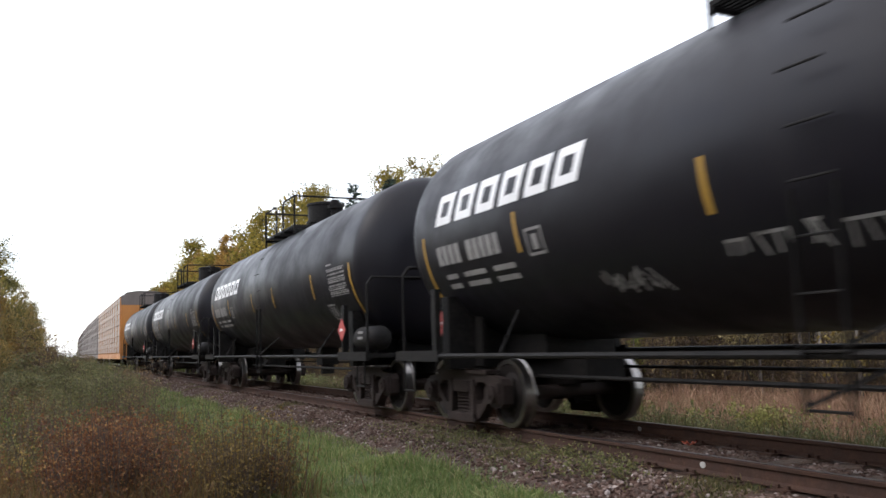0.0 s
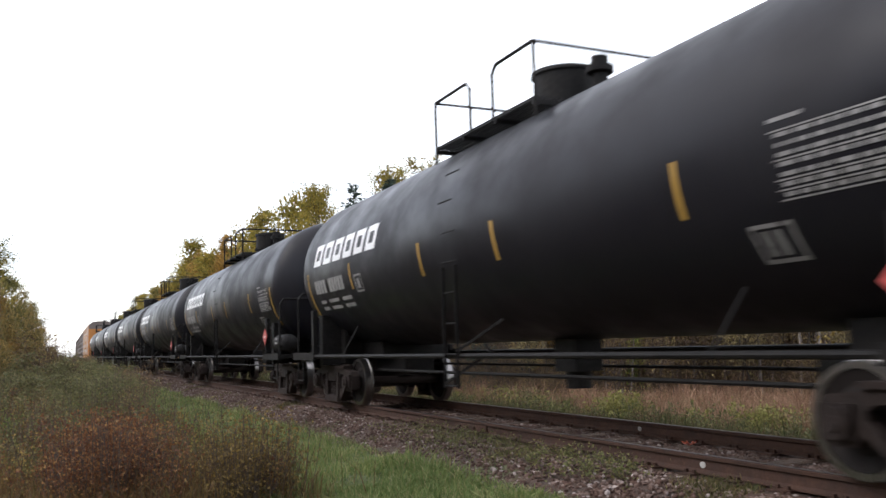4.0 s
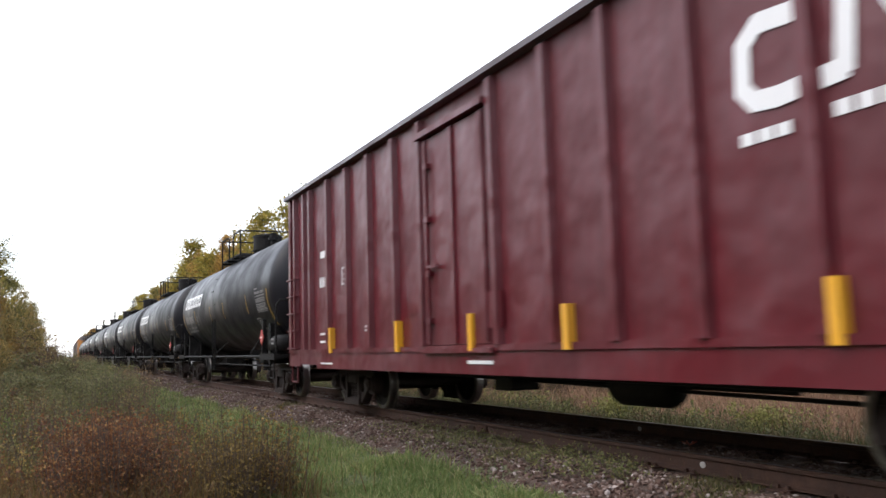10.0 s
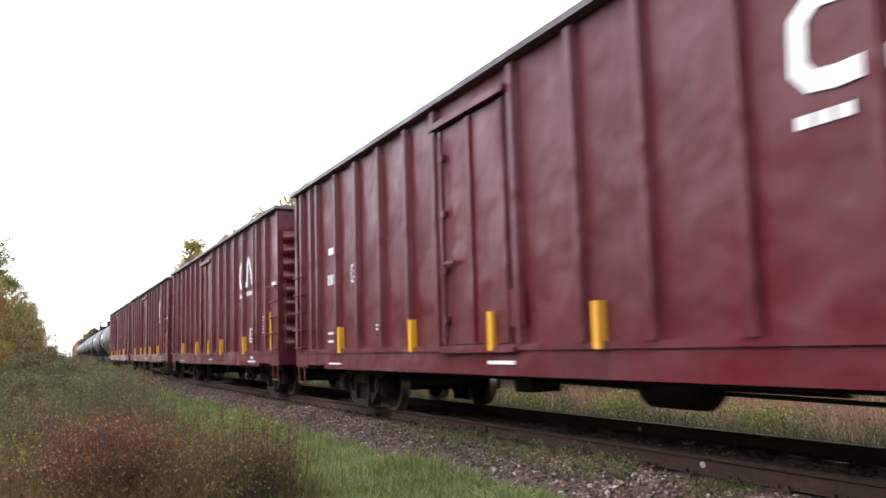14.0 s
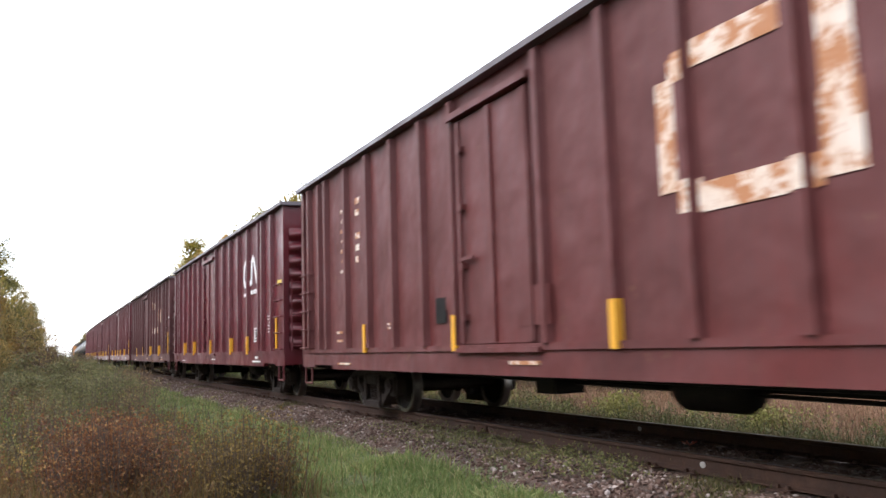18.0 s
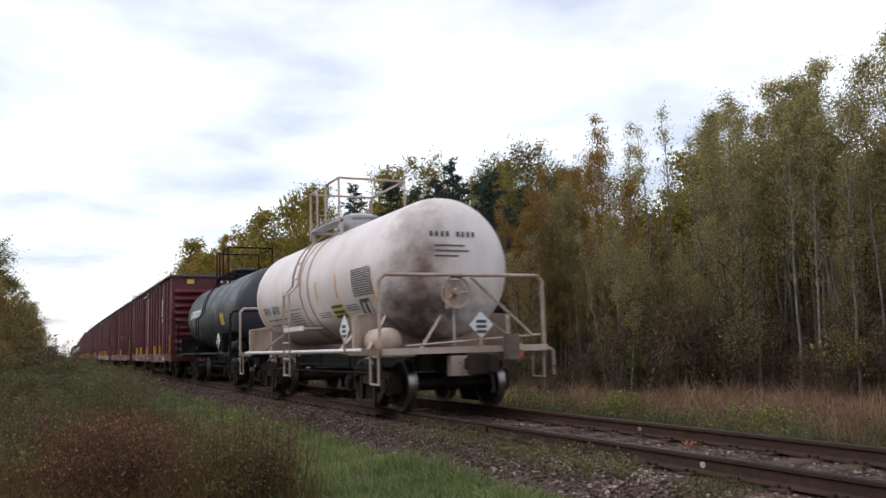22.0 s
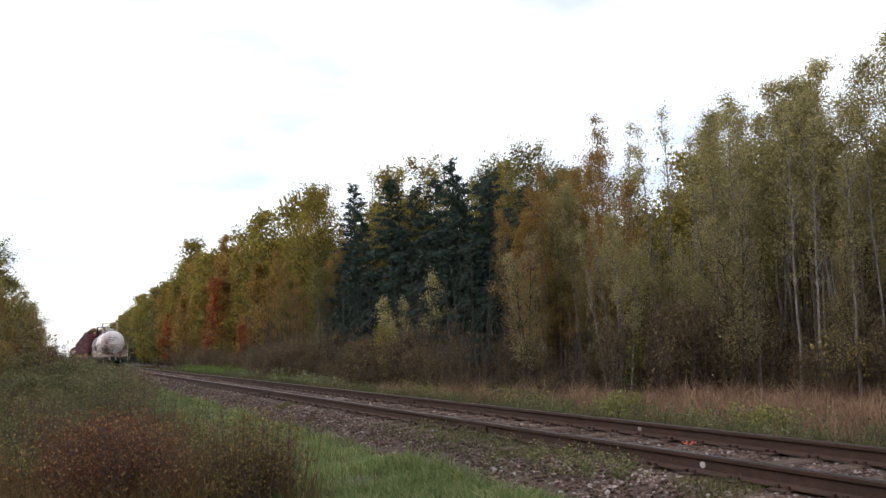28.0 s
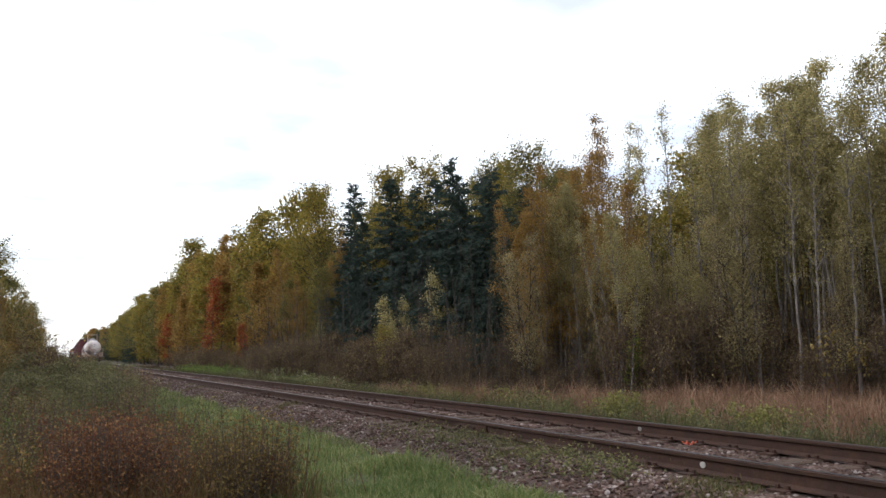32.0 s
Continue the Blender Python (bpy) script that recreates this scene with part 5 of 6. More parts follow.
for k in range(240):
    y = -6 + k * 0.52
    m = pose(bend(y) + rnd.uniform(-0.04, 0.04), y + rnd.uniform(-0.04, 0.04), -0.250 + rnd.uniform(-0.014, 0.012), 0, rnd.uniform(-0.5, 0.5), rnd.uniform(-1.5, 1.5))
    if tie is None:
        bm = bmesh.new()
        bx(bm, -1.28, 1.28, -0.115, 0.115, -0.09, 0.08)
        bmesh.ops.bevel(bm, geom=bm.edges[:], offset=0.015, segments=1, affect="EDGES")
        tie = part("tie", bm, M_TIE, track)
        tie.matrix_basis = m
    else:
        again(tie, m, track)
bm = bmesh.new()
for k in range(240):
    y = -6 + k * 0.52
    if y < 45:
        for x in (-0.753, 0.753):
            bx(bm, x - 0.17, x + 0.17, y - 0.09, y + 0.09, -0.172, -0.155)
            for dx_ in (-0.085, 0.085):
                for dy_ in (-0.05, 0.05):
                    bx(bm, x + dx_ - 0.014, x + dx_ + 0.014, y + dy_ - 0.014, y + dy_ + 0.014, -0.16, -0.125)
tagged(part("tie_plates_and_spikes", bm, M_RUSTRAIL, track), kind="stuff")


# ---- loose stone of the ballast ----
def scatter_stones(name, count, seed, area, size, mat, label):
    rng = np.random.default_rng(seed)
    base = bmesh.new()
    bmesh.ops.create_icosphere(base, subdivisions=1, radius=1)
    bv = np.array([v.co[:] for v in base.verts])
    bf = np.array([[v.index for v in f.verts] for f in base.faces])
    base.free()
    n = len(bv)
    V_, F_ = [], []
    for i in range(count):
        x, y = area(rng)
        r = size * rng.uniform(0.5, 1.3)
        p = bv * (rng.uniform(0.6, 1.25, 3) * r) * (1 + rng.uniform(-0.22, 0.22, (n, 1)))
        a = rng.uniform(0, 6.28)
        c, s = math.cos(a), math.sin(a)
        p = np.stack([p[:, 0] * c - p[:, 1] * s, p[:, 0] * s + p[:, 1] * c, p[:, 2] * 0.75], 1)
        V_.append(p + [x, y, ground_z(x, y) + r * 0.25])
        F_.append(bf + i * n)
    me = bpy.data.meshes.new(name)
    me.from_pydata(np.concatenate(V_).tolist(), [], np.concatenate(F_).tolist())
    me.materials.append(mat)
    return tagged(new(name, me), label, "gravel", kind="stuff")


M_STONE = islands("crushed_stone", [(0.0, (0.045, 0.026, 0.02)), (0.35, (0.088, 0.05, 0.037)), (0.7, (0.135, 0.088, 0.071)), (0.92, (0.24, 0.185, 0.165)), (1.0, (0.38, 0.33, 0.31))], 0.9, 0.0)


def near_area(rng):
    while True:
        y = 3.5 + rng.random() ** 1.6 * 36
        x = TX + rng.uniform(-2.05, 1.75)
        if abs(abs(x - TX) - 0.753) > 0.12:
            return x, y


scatter_stones("ballast_stones", 52000, 3, near_area, 0.023, M_STONE, "crushed grey-brown ballast stone")
scatter_stones("far_ballast_stones", 5000, 4, lambda rng: (TX + rng.uniform(-1.8, 1.6), 36 + rng.random() * 50), 0.07, M_STONE, "crushed grey-brown ballast stone")


# ---- grass and weeds ----
def edge(y):
    """Where the brush in front of the wood begins."""
    return 13.2 + 6.2 * (1 - smooth01(15, 29, y)) + 0.4 * math.sin(y * 0.21) + 0.02 * max(0.0, y - 60)


def wood(y):
    """Where the tall trees begin."""
    return edge(y) + 2.1 * smooth01(20, 31, y)


def blades(name, count, seed, area, height, width, lean, stops, label, category="grass", zoff=0.0, patchy=False):
    rng = np.random.default_rng(seed)
    xy = np.array([area(rng) for _ in range(count)])
    h = height * rng.uniform(0.45, 1.25, count)
    if patchy:
        h *= np.array([0.35 + 1.1 * (0.5 + 0.9 * noise.noise(Vector((x * 1.1, y * 1.1, seed)))) for x, y in xy]).clip(0.25, 1.7)
    w = width * rng.uniform(0.6, 1.3, count)
    a = rng.uniform(0, 6.283, count)
    tilt = lean * rng.uniform(0.2, 1.3, count)
    la = rng.uniform(0, 6.283, count)
    z0 = np.array([ground_z(x, y) for x, y in xy]) - 0.02 + zoff
    wx, wy = np.cos(a) * w / 2, np.sin(a) * w / 2
    V_ = np.zeros((count, 5, 3))
    lx, ly = np.cos(la) * tilt * h, np.sin(la) * tilt * h
    for k, (f, s) in enumerate(((0, 1), (0, -1), (0.55, -0.8), (0.55, 0.8), (1, 0))):
        V_[:, k, 0] = xy[:, 0] + s * wx + lx * f * f
        V_[:, k, 1] = xy[:, 1] + s * wy + ly * f * f
        V_[:, k, 2] = z0 + h * f * (1 - 0.35 * tilt * f)
    o = np.arange(count) * 5
    quads = np.stack([o, o + 1, o + 2, o + 3], 1).tolist()
    tris = np.stack([o + 3, o + 2, o + 4], 1).tolist()
    me = bpy.data.meshes.new(name)
    me.from_pydata(V_.reshape(-1, 3).tolist(), [], quads + tris)
    me.materials.append(islands(name + "_blades", stops, 0.75, 0.3))
    return tagged(new(name, me), label, category, kind="stuff")


def strip(x0, x1, y0, y1, power=1.5, clump=0.0, seed=0):
    def f(rng):
        for _ in range(40):
            y = y0 + (y1 - y0) * rng.random() ** power
            x = rng.uniform(x0, x1)
            if clump <= 0 or noise.noise(Vector((x * 0.9, y * 0.9, seed))) > rng.uniform(-0.5, 0.5) * (2 - clump) + (clump - 0.6) * 0.4:
                return x, y
        return x, y
    return f


GREEN = [(0.0, (0.095, 0.145, 0.045)), (0.4, (0.165, 0.22, 0.068)), (0.75, (0.25, 0.27, 0.10)), (1.0, (0.41, 0.35, 0.18))]
BROWN = [(0.0, (0.088, 0.044, 0.022)), (0.35, (0.150, 0.081, 0.035)), (0.65, (0.188, 0.125, 0.044)), (0.85, (0.106, 0.106, 0.037)), (1.0, (0.250, 0.163, 0.062))]
OLIVE = [(0.0, (0.062, 0.069, 0.027)), (0.4, (0.106, 0.106, 0.037)), (0.75, (0.150, 0.125, 0.056)), (1.0, (0.213, 0.163, 0.075))]
STRAW = [(0.0, (0.15, 0.08, 0.05)), (0.35, (0.32, 0.18, 0.115)), (0.75, (0.52, 0.33, 0.22)), (1.0, (0.12, 0.11, 0.045))]


def verge_area(rng):
    while True:
        y = 4 + 90 * rng.random() ** 1.35
        x = rng.uniform(7.9, edge(y) - 0.2)
        if x < 12.3 + 1.2 * noise.noise(Vector((x * 0.5, y * 0.4, 6))) or rng.random() < 0.3:
            return x, y


def straw_area(rng):
    while True:
        y = 6 + 34 * rng.random() ** 1.2 if rng.random() < 0.85 else rng.uniform(40, 130)
        x = rng.uniform(11.6, edge(y) + 0.9) if y < 70 else rng.uniform(8.5, 11.5)
        if noise.noise(Vector((x * 0.8, y * 0.7, 15))) + 0.12 * (x - 14.0) - 0.02 * max(0, y - 20) > rng.uniform(-0.25, 0.35):
            return x, y


blades("short_grass", 60000, 11, strip(2.0, 4.12, 6, 48, 1.8), 0.17, 0.012, 0.8, GREEN, "short green grass along the track", patchy=True)
blades("ballast_weeds", 6000, 12, strip(3.95, 5.22, 4, 40, 1.6, 1.6), 0.10, 0.011, 0.9, OLIVE, "low weeds growing in the ballast")
blades("right_verge_grass", 60000, 14, verge_area, 0.36, 0.014, 0.7, [(0.0, (0.045, 0.06, 0.02)), (0.45, (0.08, 0.085, 0.03)), (0.75, (0.12, 0.085, 0.042)), (1.0, (0.26, 0.17, 0.10))], "green and yellowing verge grass", patchy=True)
blades("dry_grass", 34000, 15, straw_area, 0.68, 0.014, 0.65, STRAW, "tall dry straw-coloured grass", "dry grass", patchy=True)


# ---- plants with stems and leaves ----
def bark(name, a, b, scale=4.0):
    return mottled(name, a, b, scale, 0.85, strength=0.5, fine=tuple(x * 0.5 for x in b))


M_BIRCH = bark("pale_birch_bark", (0.40, 0.36, 0.33), (0.15, 0.125, 0.11), 3.0)
M_BARK = bark("grey_brown_bark", (0.115, 0.095, 0.082), (0.06, 0.048, 0.04), 5.0)
M_TWIG = bark("dark_brown_twigs", (0.085, 0.062, 0.052), (0.13, 0.098, 0.08), 5.0)

LEAF = {
    "birch": islands("olive_gold_birch_leaves", [(0.0, (0.23, 0.21, 0.095)), (0.35, (0.38, 0.335, 0.135)), (0.7, (0.54, 0.44, 0.19)), (1.0, (0.68, 0.58, 0.3))], 0.6, 0.55),
    "dusk": islands("dull_olive_brown_leaves", [(0.0, (0.19, 0.16, 0.085)), (0.4, (0.32, 0.265, 0.125)), (0.75, (0.45, 0.35, 0.165)), (1.0, (0.6, 0.48, 0.24))], 0.6, 0.45),
    "gold": islands("golden_brown_leaves", [(0.0, (0.17, 0.108, 0.032)), (0.35, (0.28, 0.169, 0.045)), (0.7, (0.41, 0.235, 0.059)), (1.0, (0.54, 0.329, 0.092))], 0.6, 0.5),
    "aspen": islands("yellow_green_leaves", [(0.0, (0.14, 0.127, 0.027)), (0.35, (0.24, 0.197, 0.037)), (0.7, (0.36, 0.263, 0.045)), (1.0, (0.48, 0.338, 0.059))], 0.6, 0.4),
    "green": islands("dull_green_leaves", [(0.0, (0.10, 0.103, 0.035)), (0.4, (0.165, 0.155, 0.048)), (0.75, (0.26, 0.211, 0.065)), (1.0, (0.40, 0.301, 0.092))], 0.6, 0.5),
    "lime": islands("bright_green_leaves", [(0.0, (0.11, 0.160, 0.032)), (0.5, (0.18, 0.226, 0.049)), (1.0, (0.38, 0.329, 0.076))], 0.6, 0.4),
    "lemon": islands("pale_yellow_leaves", [(0.0, (0.16, 0.122, 0.032)), (0.5, (0.28, 0.197, 0.054)), (1.0, (0.42, 0.310, 0.108))], 0.6, 0.3),
    "red": islands("red_maple_leaves", [(0.0, (0.22, 0.042, 0.017)), (0.5, (0.36, 0.080, 0.027)), (1.0, (0.42, 0.160, 0.043))], 0.6, 0.4),
    "spruce": islands("dark_spruce_needles", [(0.0, (0.024, 0.041, 0.035)), (0.5, (0.042, 0.068, 0.052)), (1.0, (0.075, 0.099, 0.070))], 0.7, 0.1),
    "olive": islands("olive_yellow_bush_leaves", [(0.0, (0.13, 0.117, 0.049)), (0.4, (0.21, 0.179, 0.065)), (0.75, (0.32, 0.226, 0.081)), (1.0, (0.48, 0.301, 0.097))], 0.6, 0.4),
    "sage": islands("grey_green_willow_leaves", [(0.0, (0.085, 0.089, 0.041)), (0.4, (0.15, 0.150, 0.065)), (0.75, (0.21, 0.188, 0.086)), (1.0, (0.32, 0.254, 0.130))], 0.65, 0.35),
    "brown": islands("brown_shrub_leaves", [(0.0, (0.10, 0.064, 0.045)), (0.5, (0.17, 0.113, 0.065)), (0.85, (0.24, 0.188, 0.076)), (1.0, (0.42, 0.310, 0.119))], 0.75, 0.3),
}


def tubes(segs, n=5):
    """segs: arrays p, q (3) and radii; one joined set of tapered tubes."""
    P, Q, r0, r1 = segs
    P, Q = np.asarray(P, float), np.asarray(Q, float)
    d = Q - P
    d /= np.linalg.norm(d, axis=1, keepdims=True) + 1e-9
    ref = np.where(np.abs(d[:, 2:3]) > 0.9, [[1.0, 0, 0]], [[0, 0, 1.0]])
    u = np.cross(d, ref)
    u /= np.linalg.norm(u, axis=1, keepdims=True) + 1e-9
    w = np.cross(d, u)
    t = np.arange(n) * 2 * math.pi / n
    ring = u[:, None, :] * np.cos(t)[None, :, None] + w[:, None, :] * np.sin(t)[None, :, None]
    A = P[:, None, :] + ring * np.asarray(r0)[:, None, None]
    B = Q[:, None, :] + ring * np.asarray(r1)[:, None, None]
    k = len(P)
    verts_ = np.concatenate([A, B], 1).reshape(-1, 3)
    o = np.arange(k)[:, None] * 2 * n
    i = np.arange(n)[None, :]
    j = (i + 1) % n
    f = np.stack([o + i, o + j, o + n + j, o + n + i], 2).reshape(-1, 4)
    return verts_, f


def leaf_mesh(name, pts, size, rng, mat, droop=0.0):
    n = len(pts)
    a = rng.normal(size=(n, 3))
    a[:, 2] -= droop
    a /= np.linalg.norm(a, axis=1, keepdims=True)
    b = np.cross(a, rng.normal(size=(n, 3)))
    b /= np.linalg.norm(b, axis=1, keepdims=True) + 1e-9
    s = size * rng.uniform(0.6, 1.35, n)[:, None]
    V_ = np.stack([pts, pts + a * s * 0.9 + b * s * 0.4, pts + a * s * 0.75 - b * s * 0.4], 1).reshape(-1, 3)
    o = np.arange(n)[:, None] * 3 + np.arange(3)[None, :]
    me = bpy.data.meshes.new(name)
    me.from_pydata(V_.tolist(), [], o.tolist())
    me.materials.append(mat)
    return me


def tree_proto(name, seed, h, kind, trunk_mat, crown_lo, spread, limbs, leaves, leaf_size, trunk_r, up=0.7, stems=1, label=""):
    rng = np.random.default_rng(seed)
    P, Q, R0, R1 = [], [], [], []
    tips = []
    for st in range(stems):
        base = np.array([rng.normal(0, 0.25) * (stems > 1), rng.normal(0, 0.25) * (stems > 1), 0.0])
        lean = rng.normal(0, 0.05 + 0.03 * (stems > 1), 2)
        hh = h * (1 if st == 0 else rng.uniform(0.72, 0.95))
        k = 10
        pts = []
        wob = np.zeros(2)
        for i in range(k + 1):
            f = i / k
            wob = wob + rng.normal(0, 0.035, 2) * hh / 10
            pts.append(base + np.array([lean[0] * hh * f + wob[0], lean[1] * hh * f + wob[1], hh * f - 0.1]))
        for i in range(k):
            P.append(pts[i]), Q.append(pts[i + 1])
            R0.append(trunk_r * (1 - 0.93 * i / k)), R1.append(trunk_r * (1 - 0.93 * (i + 1) / k))
        for _ in range(limbs // stems):
            f = crown_lo + (0.98 - crown_lo) * rng.random() ** 0.85
            i = min(k - 1, int(f * k))
            root = pts[i] + (pts[i + 1] - pts[i]) * (f * k - i)
            g = (f - crown_lo) / (1 - crown_lo)
            prof = min(1.0, 0.4 + 1.5 * g) * ((1 - g) ** 0.5 * 1.15 if kind in ("aspen", "green", "olive") else (1 - g) ** 0.75 * 1.3)
            ln = spread * (0.13 + 0.87 * prof) * rng.uniform(0.6, 1.15)
            a = rng.uniform(0, 6.283)
            d = np.array([math.cos(a), math.sin(a), up + rng.normal(0, 0.2)])
            d /= np.linalg.norm(d)
            mid = root + d * ln * 0.5
            end = mid + (d + np.array([0, 0, rng.uniform(-0.35, 0.35)])) * ln * 0.5
            rr = trunk_r * (1 - 0.85 * f) * 0.42 + 0.006
            P += [root, mid]
            Q += [mid, end]
            R0 += [rr, rr * 0.6]
            R1 += [rr * 0.6, rr * 0.2]
            tips.append((root, mid, end, ln))
            for _ in range(3):
                q = rng.uniform(0.3, 0.9)
                s0 = root + (end - root) * q
                dd = d + rng.normal(0, 0.6, 3)
                dd /= np.linalg.norm(dd)
                e2 = s0 + dd * ln * rng.uniform(0.25, 0.5)
                P.append(s0), Q.append(e2), R0.append(rr * 0.4), R1.append(0.003)
                tips.append((s0, (s0 + e2) / 2, e2, ln * 0.5))
    tv, tf = tubes((P, Q, R0, R1), 6)
    tm = bpy.data.meshes.new(name + "_trunk")
    tm.from_pydata(tv.tolist(), [], tf.tolist())
    tm.materials.append(trunk_mat)
    idx = rng.integers(0, len(tips), leaves)
    A = np.array([t[0] for t in tips])[idx]
    B = np.array([t[2] for t in tips])[idx]
    ll = np.array([t[3] for t in tips])[idx]
    f = rng.uniform(0.25, 1.08, leaves)[:, None]
    pts = A + (B - A) * f + rng.normal(0, 1, (leaves, 3)) * (0.08 + 0.16 * ll[:, None])
    cm = leaf_mesh(name + "_crown", pts, leaf_size, rng, LEAF[kind], 0.5)
    return tm, cm


def spruce_proto(name, seed, h, leaves, trunk_r=0.13, spread=2.3):
    rng = np.random.default_rng(seed)
    P, Q, R0, R1 = [[0, 0, -0.1]], [[0, 0, h]], [trunk_r], [0.012]
    L0, L1, W = [], [], []
    for i in range(170):
        z = 0.7 + (h - 0.85) * rng.random() ** 1.05
        g = 1 - z / h
        a = rng.uniform(0, 6.283)
        ln = spread * (g ** 0.85) * rng.uniform(0.45, 1.2) + 0.1
        root = np.array([0, 0, z])
        end = root + np.array([math.cos(a) * ln, math.sin(a) * ln, (-0.22 + 0.5 * (1 - g) ** 3 + 0.12 * rng.normal()) * ln])
        P.append(root), Q.append(end), R0.append(0.018 * g + 0.005), R1.append(0.003)
        L0.append(root), L1.append(end), W.append(ln)
    tv, tf = tubes((P, Q, R0, R1), 6)
    tm = bpy.data.meshes.new(name + "_trunk")
    tm.from_pydata(tv.tolist(), [], tf.tolist())
    tm.materials.append(M_BARK)
    W = np.array(W)
    idx = rng.choice(len(W), leaves, p=W ** 1.3 / (W ** 1.3).sum())
    A, B, w = np.array(L0)[idx], np.array(L1)[idx], W[idx][:, None]
    f = rng.uniform(0.08, 1.05, leaves)[:, None]
    pts = A + (B - A) * f
    side = rng.normal(0, 1, (leaves, 3)) * (0.035 + 0.11 * w * (1 - 0.75 * f))
    side[:, 2] = side[:, 2] * 0.5 - 0.05
    pts = pts + side
    d = (B - A) / (np.linalg.norm(B - A, axis=1, keepdims=True) + 1e-9) + rng.normal(0, 0.55, (leaves, 3))
    d[:, 2] -= 0.25
    d /= np.linalg.norm(d, axis=1, keepdims=True)
    b = np.cross(d, rng.normal(size=(leaves, 3)))
    b /= np.linalg.norm(b, axis=1, keepdims=True) + 1e-9
    s = rng.uniform(0.14, 0.30, leaves)[:, None]
    V_ = np.stack([pts + b * s * 0.14, pts + d * s, pts - b * s * 0.14], 1).reshape(-1, 3)
    cm = bpy.data.meshes.new(name + "_crown")
    cm.from_pydata(V_.tolist(), [], (np.arange(leaves)[:, None] * 3 + np.arange(3)[None, :]).tolist())
    cm.materials.append(LEAF["spruce"])
    return tm, cm


def plant(name, meshes, x, y, scale, turn, label, category, group, sz=None):
    e = new(name)
    e.matrix_basis = Matrix.Translation((x, y, ground_z(x, y) - 0.05)) @ Matrix.Rotation(turn, 4, "Z") @ Matrix.Diagonal((scale, scale, sz or scale, 1))
    t = new("trunk", meshes[0])
    c = new("crown", meshes[1])
    t.parent = c.parent = e
    return tagged(e, label, category, group)


# prototypes, 10 m tall unless told otherwise; the "far" ones have fewer, larger leaves
PROTO = {}


def breed(key, count, *args):
    PROTO[key] = [tree_proto(key, 100 * len(PROTO) + s, *args) for s in range(count)]


breed("birch", 5, 10, "birch", M_BIRCH, 0.44, 1.5, 76, 12000, 0.066, 0.05, 1.5, 2)
breed("dusk", 3, 10, "dusk", M_BARK, 0.16, 1.7, 84, 11000, 0.066, 0.045, 1.1, 2)
breed("gold", 4, 10, "gold", M_BIRCH, 0.2, 1.55, 70, 11500, 0.068, 0.047, 1.3, 2)
breed("aspen", 4, 10, "aspen", M_BARK, 0.24, 2.5, 70, 10500, 0.10, 0.09, 0.9)
breed("green", 4, 10, "green", M_BARK, 0.18, 2.4, 70, 10500, 0.092, 0.085, 0.95)
breed("sparse", 2, 10, "birch", M_BIRCH, 0.35, 0.85, 44, 1600, 0.065, 0.055, 1.6)
breed("far_gold", 3, 10, "gold", M_BARK, 0.04, 2.0, 70, 5200, 0.16, 0.07, 0.85)
breed("far_aspen", 3, 10, "aspen", M_BARK, 0.08, 2.5, 70, 5200, 0.18, 0.09, 0.8)
breed("far_green", 3, 10, "green", M_BARK, 0.03, 2.3, 70, 5200, 0.18, 0.09, 0.8)
breed("sapling", 3, 4, "birch", M_TWIG, 0.12, 0.7, 30, 2600, 0.055, 0.02, 0.9)
breed("lime", 2, 3, "lime", M_TWIG, 0.2, 0.6, 24, 800, 0.085, 0.018, 0.9, 2)
breed("lemon", 2, 2, "lemon", M_TWIG, 0.45, 0.3, 12, 70, 0.085, 0.014, 1.2, 2)
breed("red", 2, 4, "red", M_TWIG, 0.15, 0.85, 30, 2600, 0.085, 0.025, 0.85)
breed("bush", 3, 4, "olive", M_TWIG, 0.02, 1.0, 70, 8000, 0.06, 0.02, 1.0, 5)
breed("willow", 3, 2, "sage", M_TWIG, 0.05, 0.5, 60, 4200, 0.055, 0.012, 1.5, 7)
breed("shrub", 5, 2.6, "brown", M_TWIG, 0.08, 0.7, 100, 2800, 0.055, 0.014, 1.3, 8)
PROTO["spruce"] = [spruce_proto("spruce", 880 + s, 10, 19000) for s in range(3)]
PROTO["far_spruce"] = [spruce_proto("far_spruce", 890, 10, 4500)]

LABELS = {"dusk": ("grey-barked birch with dull olive-brown leaves", "birch tree"), "birch": ("thin pale-trunked birch with olive-gold leaves", "birch tree"), "gold": ("slender birch with golden-brown autumn leaves", "birch tree"),
          "aspen": ("aspen with yellow-green autumn crown", "aspen tree"), "green": ("leafy poplar with dull green crown", "poplar tree"),
          "sparse": ("nearly bare birch with pale trunk", "birch tree"), "spruce": ("dark green spruce with drooping branches", "spruce tree"),
          "sapling": ("young birch with yellowing leaves", "sapling"), "lime": ("young tree with bright green leaves", "sapling"),
          "red": ("small maple with red autumn leaves", "maple tree"), "shrub": ("bare brown shrub with few leaves", "shrub"), "bush": ("dense tall bush with olive-yellow leaves", "bush"), "willow": ("dense grey-green willow bush", "bush"), "lemon": ("thin young shoot with pale yellow leaves", "sapling")}
PNAME = {"dusk": "birch_tree", "birch": "birch_tree", "gold": "birch_tree", "aspen": "aspen_tree", "green": "poplar_tree", "sparse": "birch_tree", "spruce": "spruce_tree", "sapling": "sapling", "lime": "sapling", "red": "maple_tree", "shrub": "shrub", "lemon": "sapling", "willow": "willow_bush", "bush": "tall_bush"}
HEIGHT = {"sapling": 4, "lime": 3, "lemon": 2, "red": 4, "shrub": 2.6, "willow": 2, "bush": 4}
prng = random.Random(77)


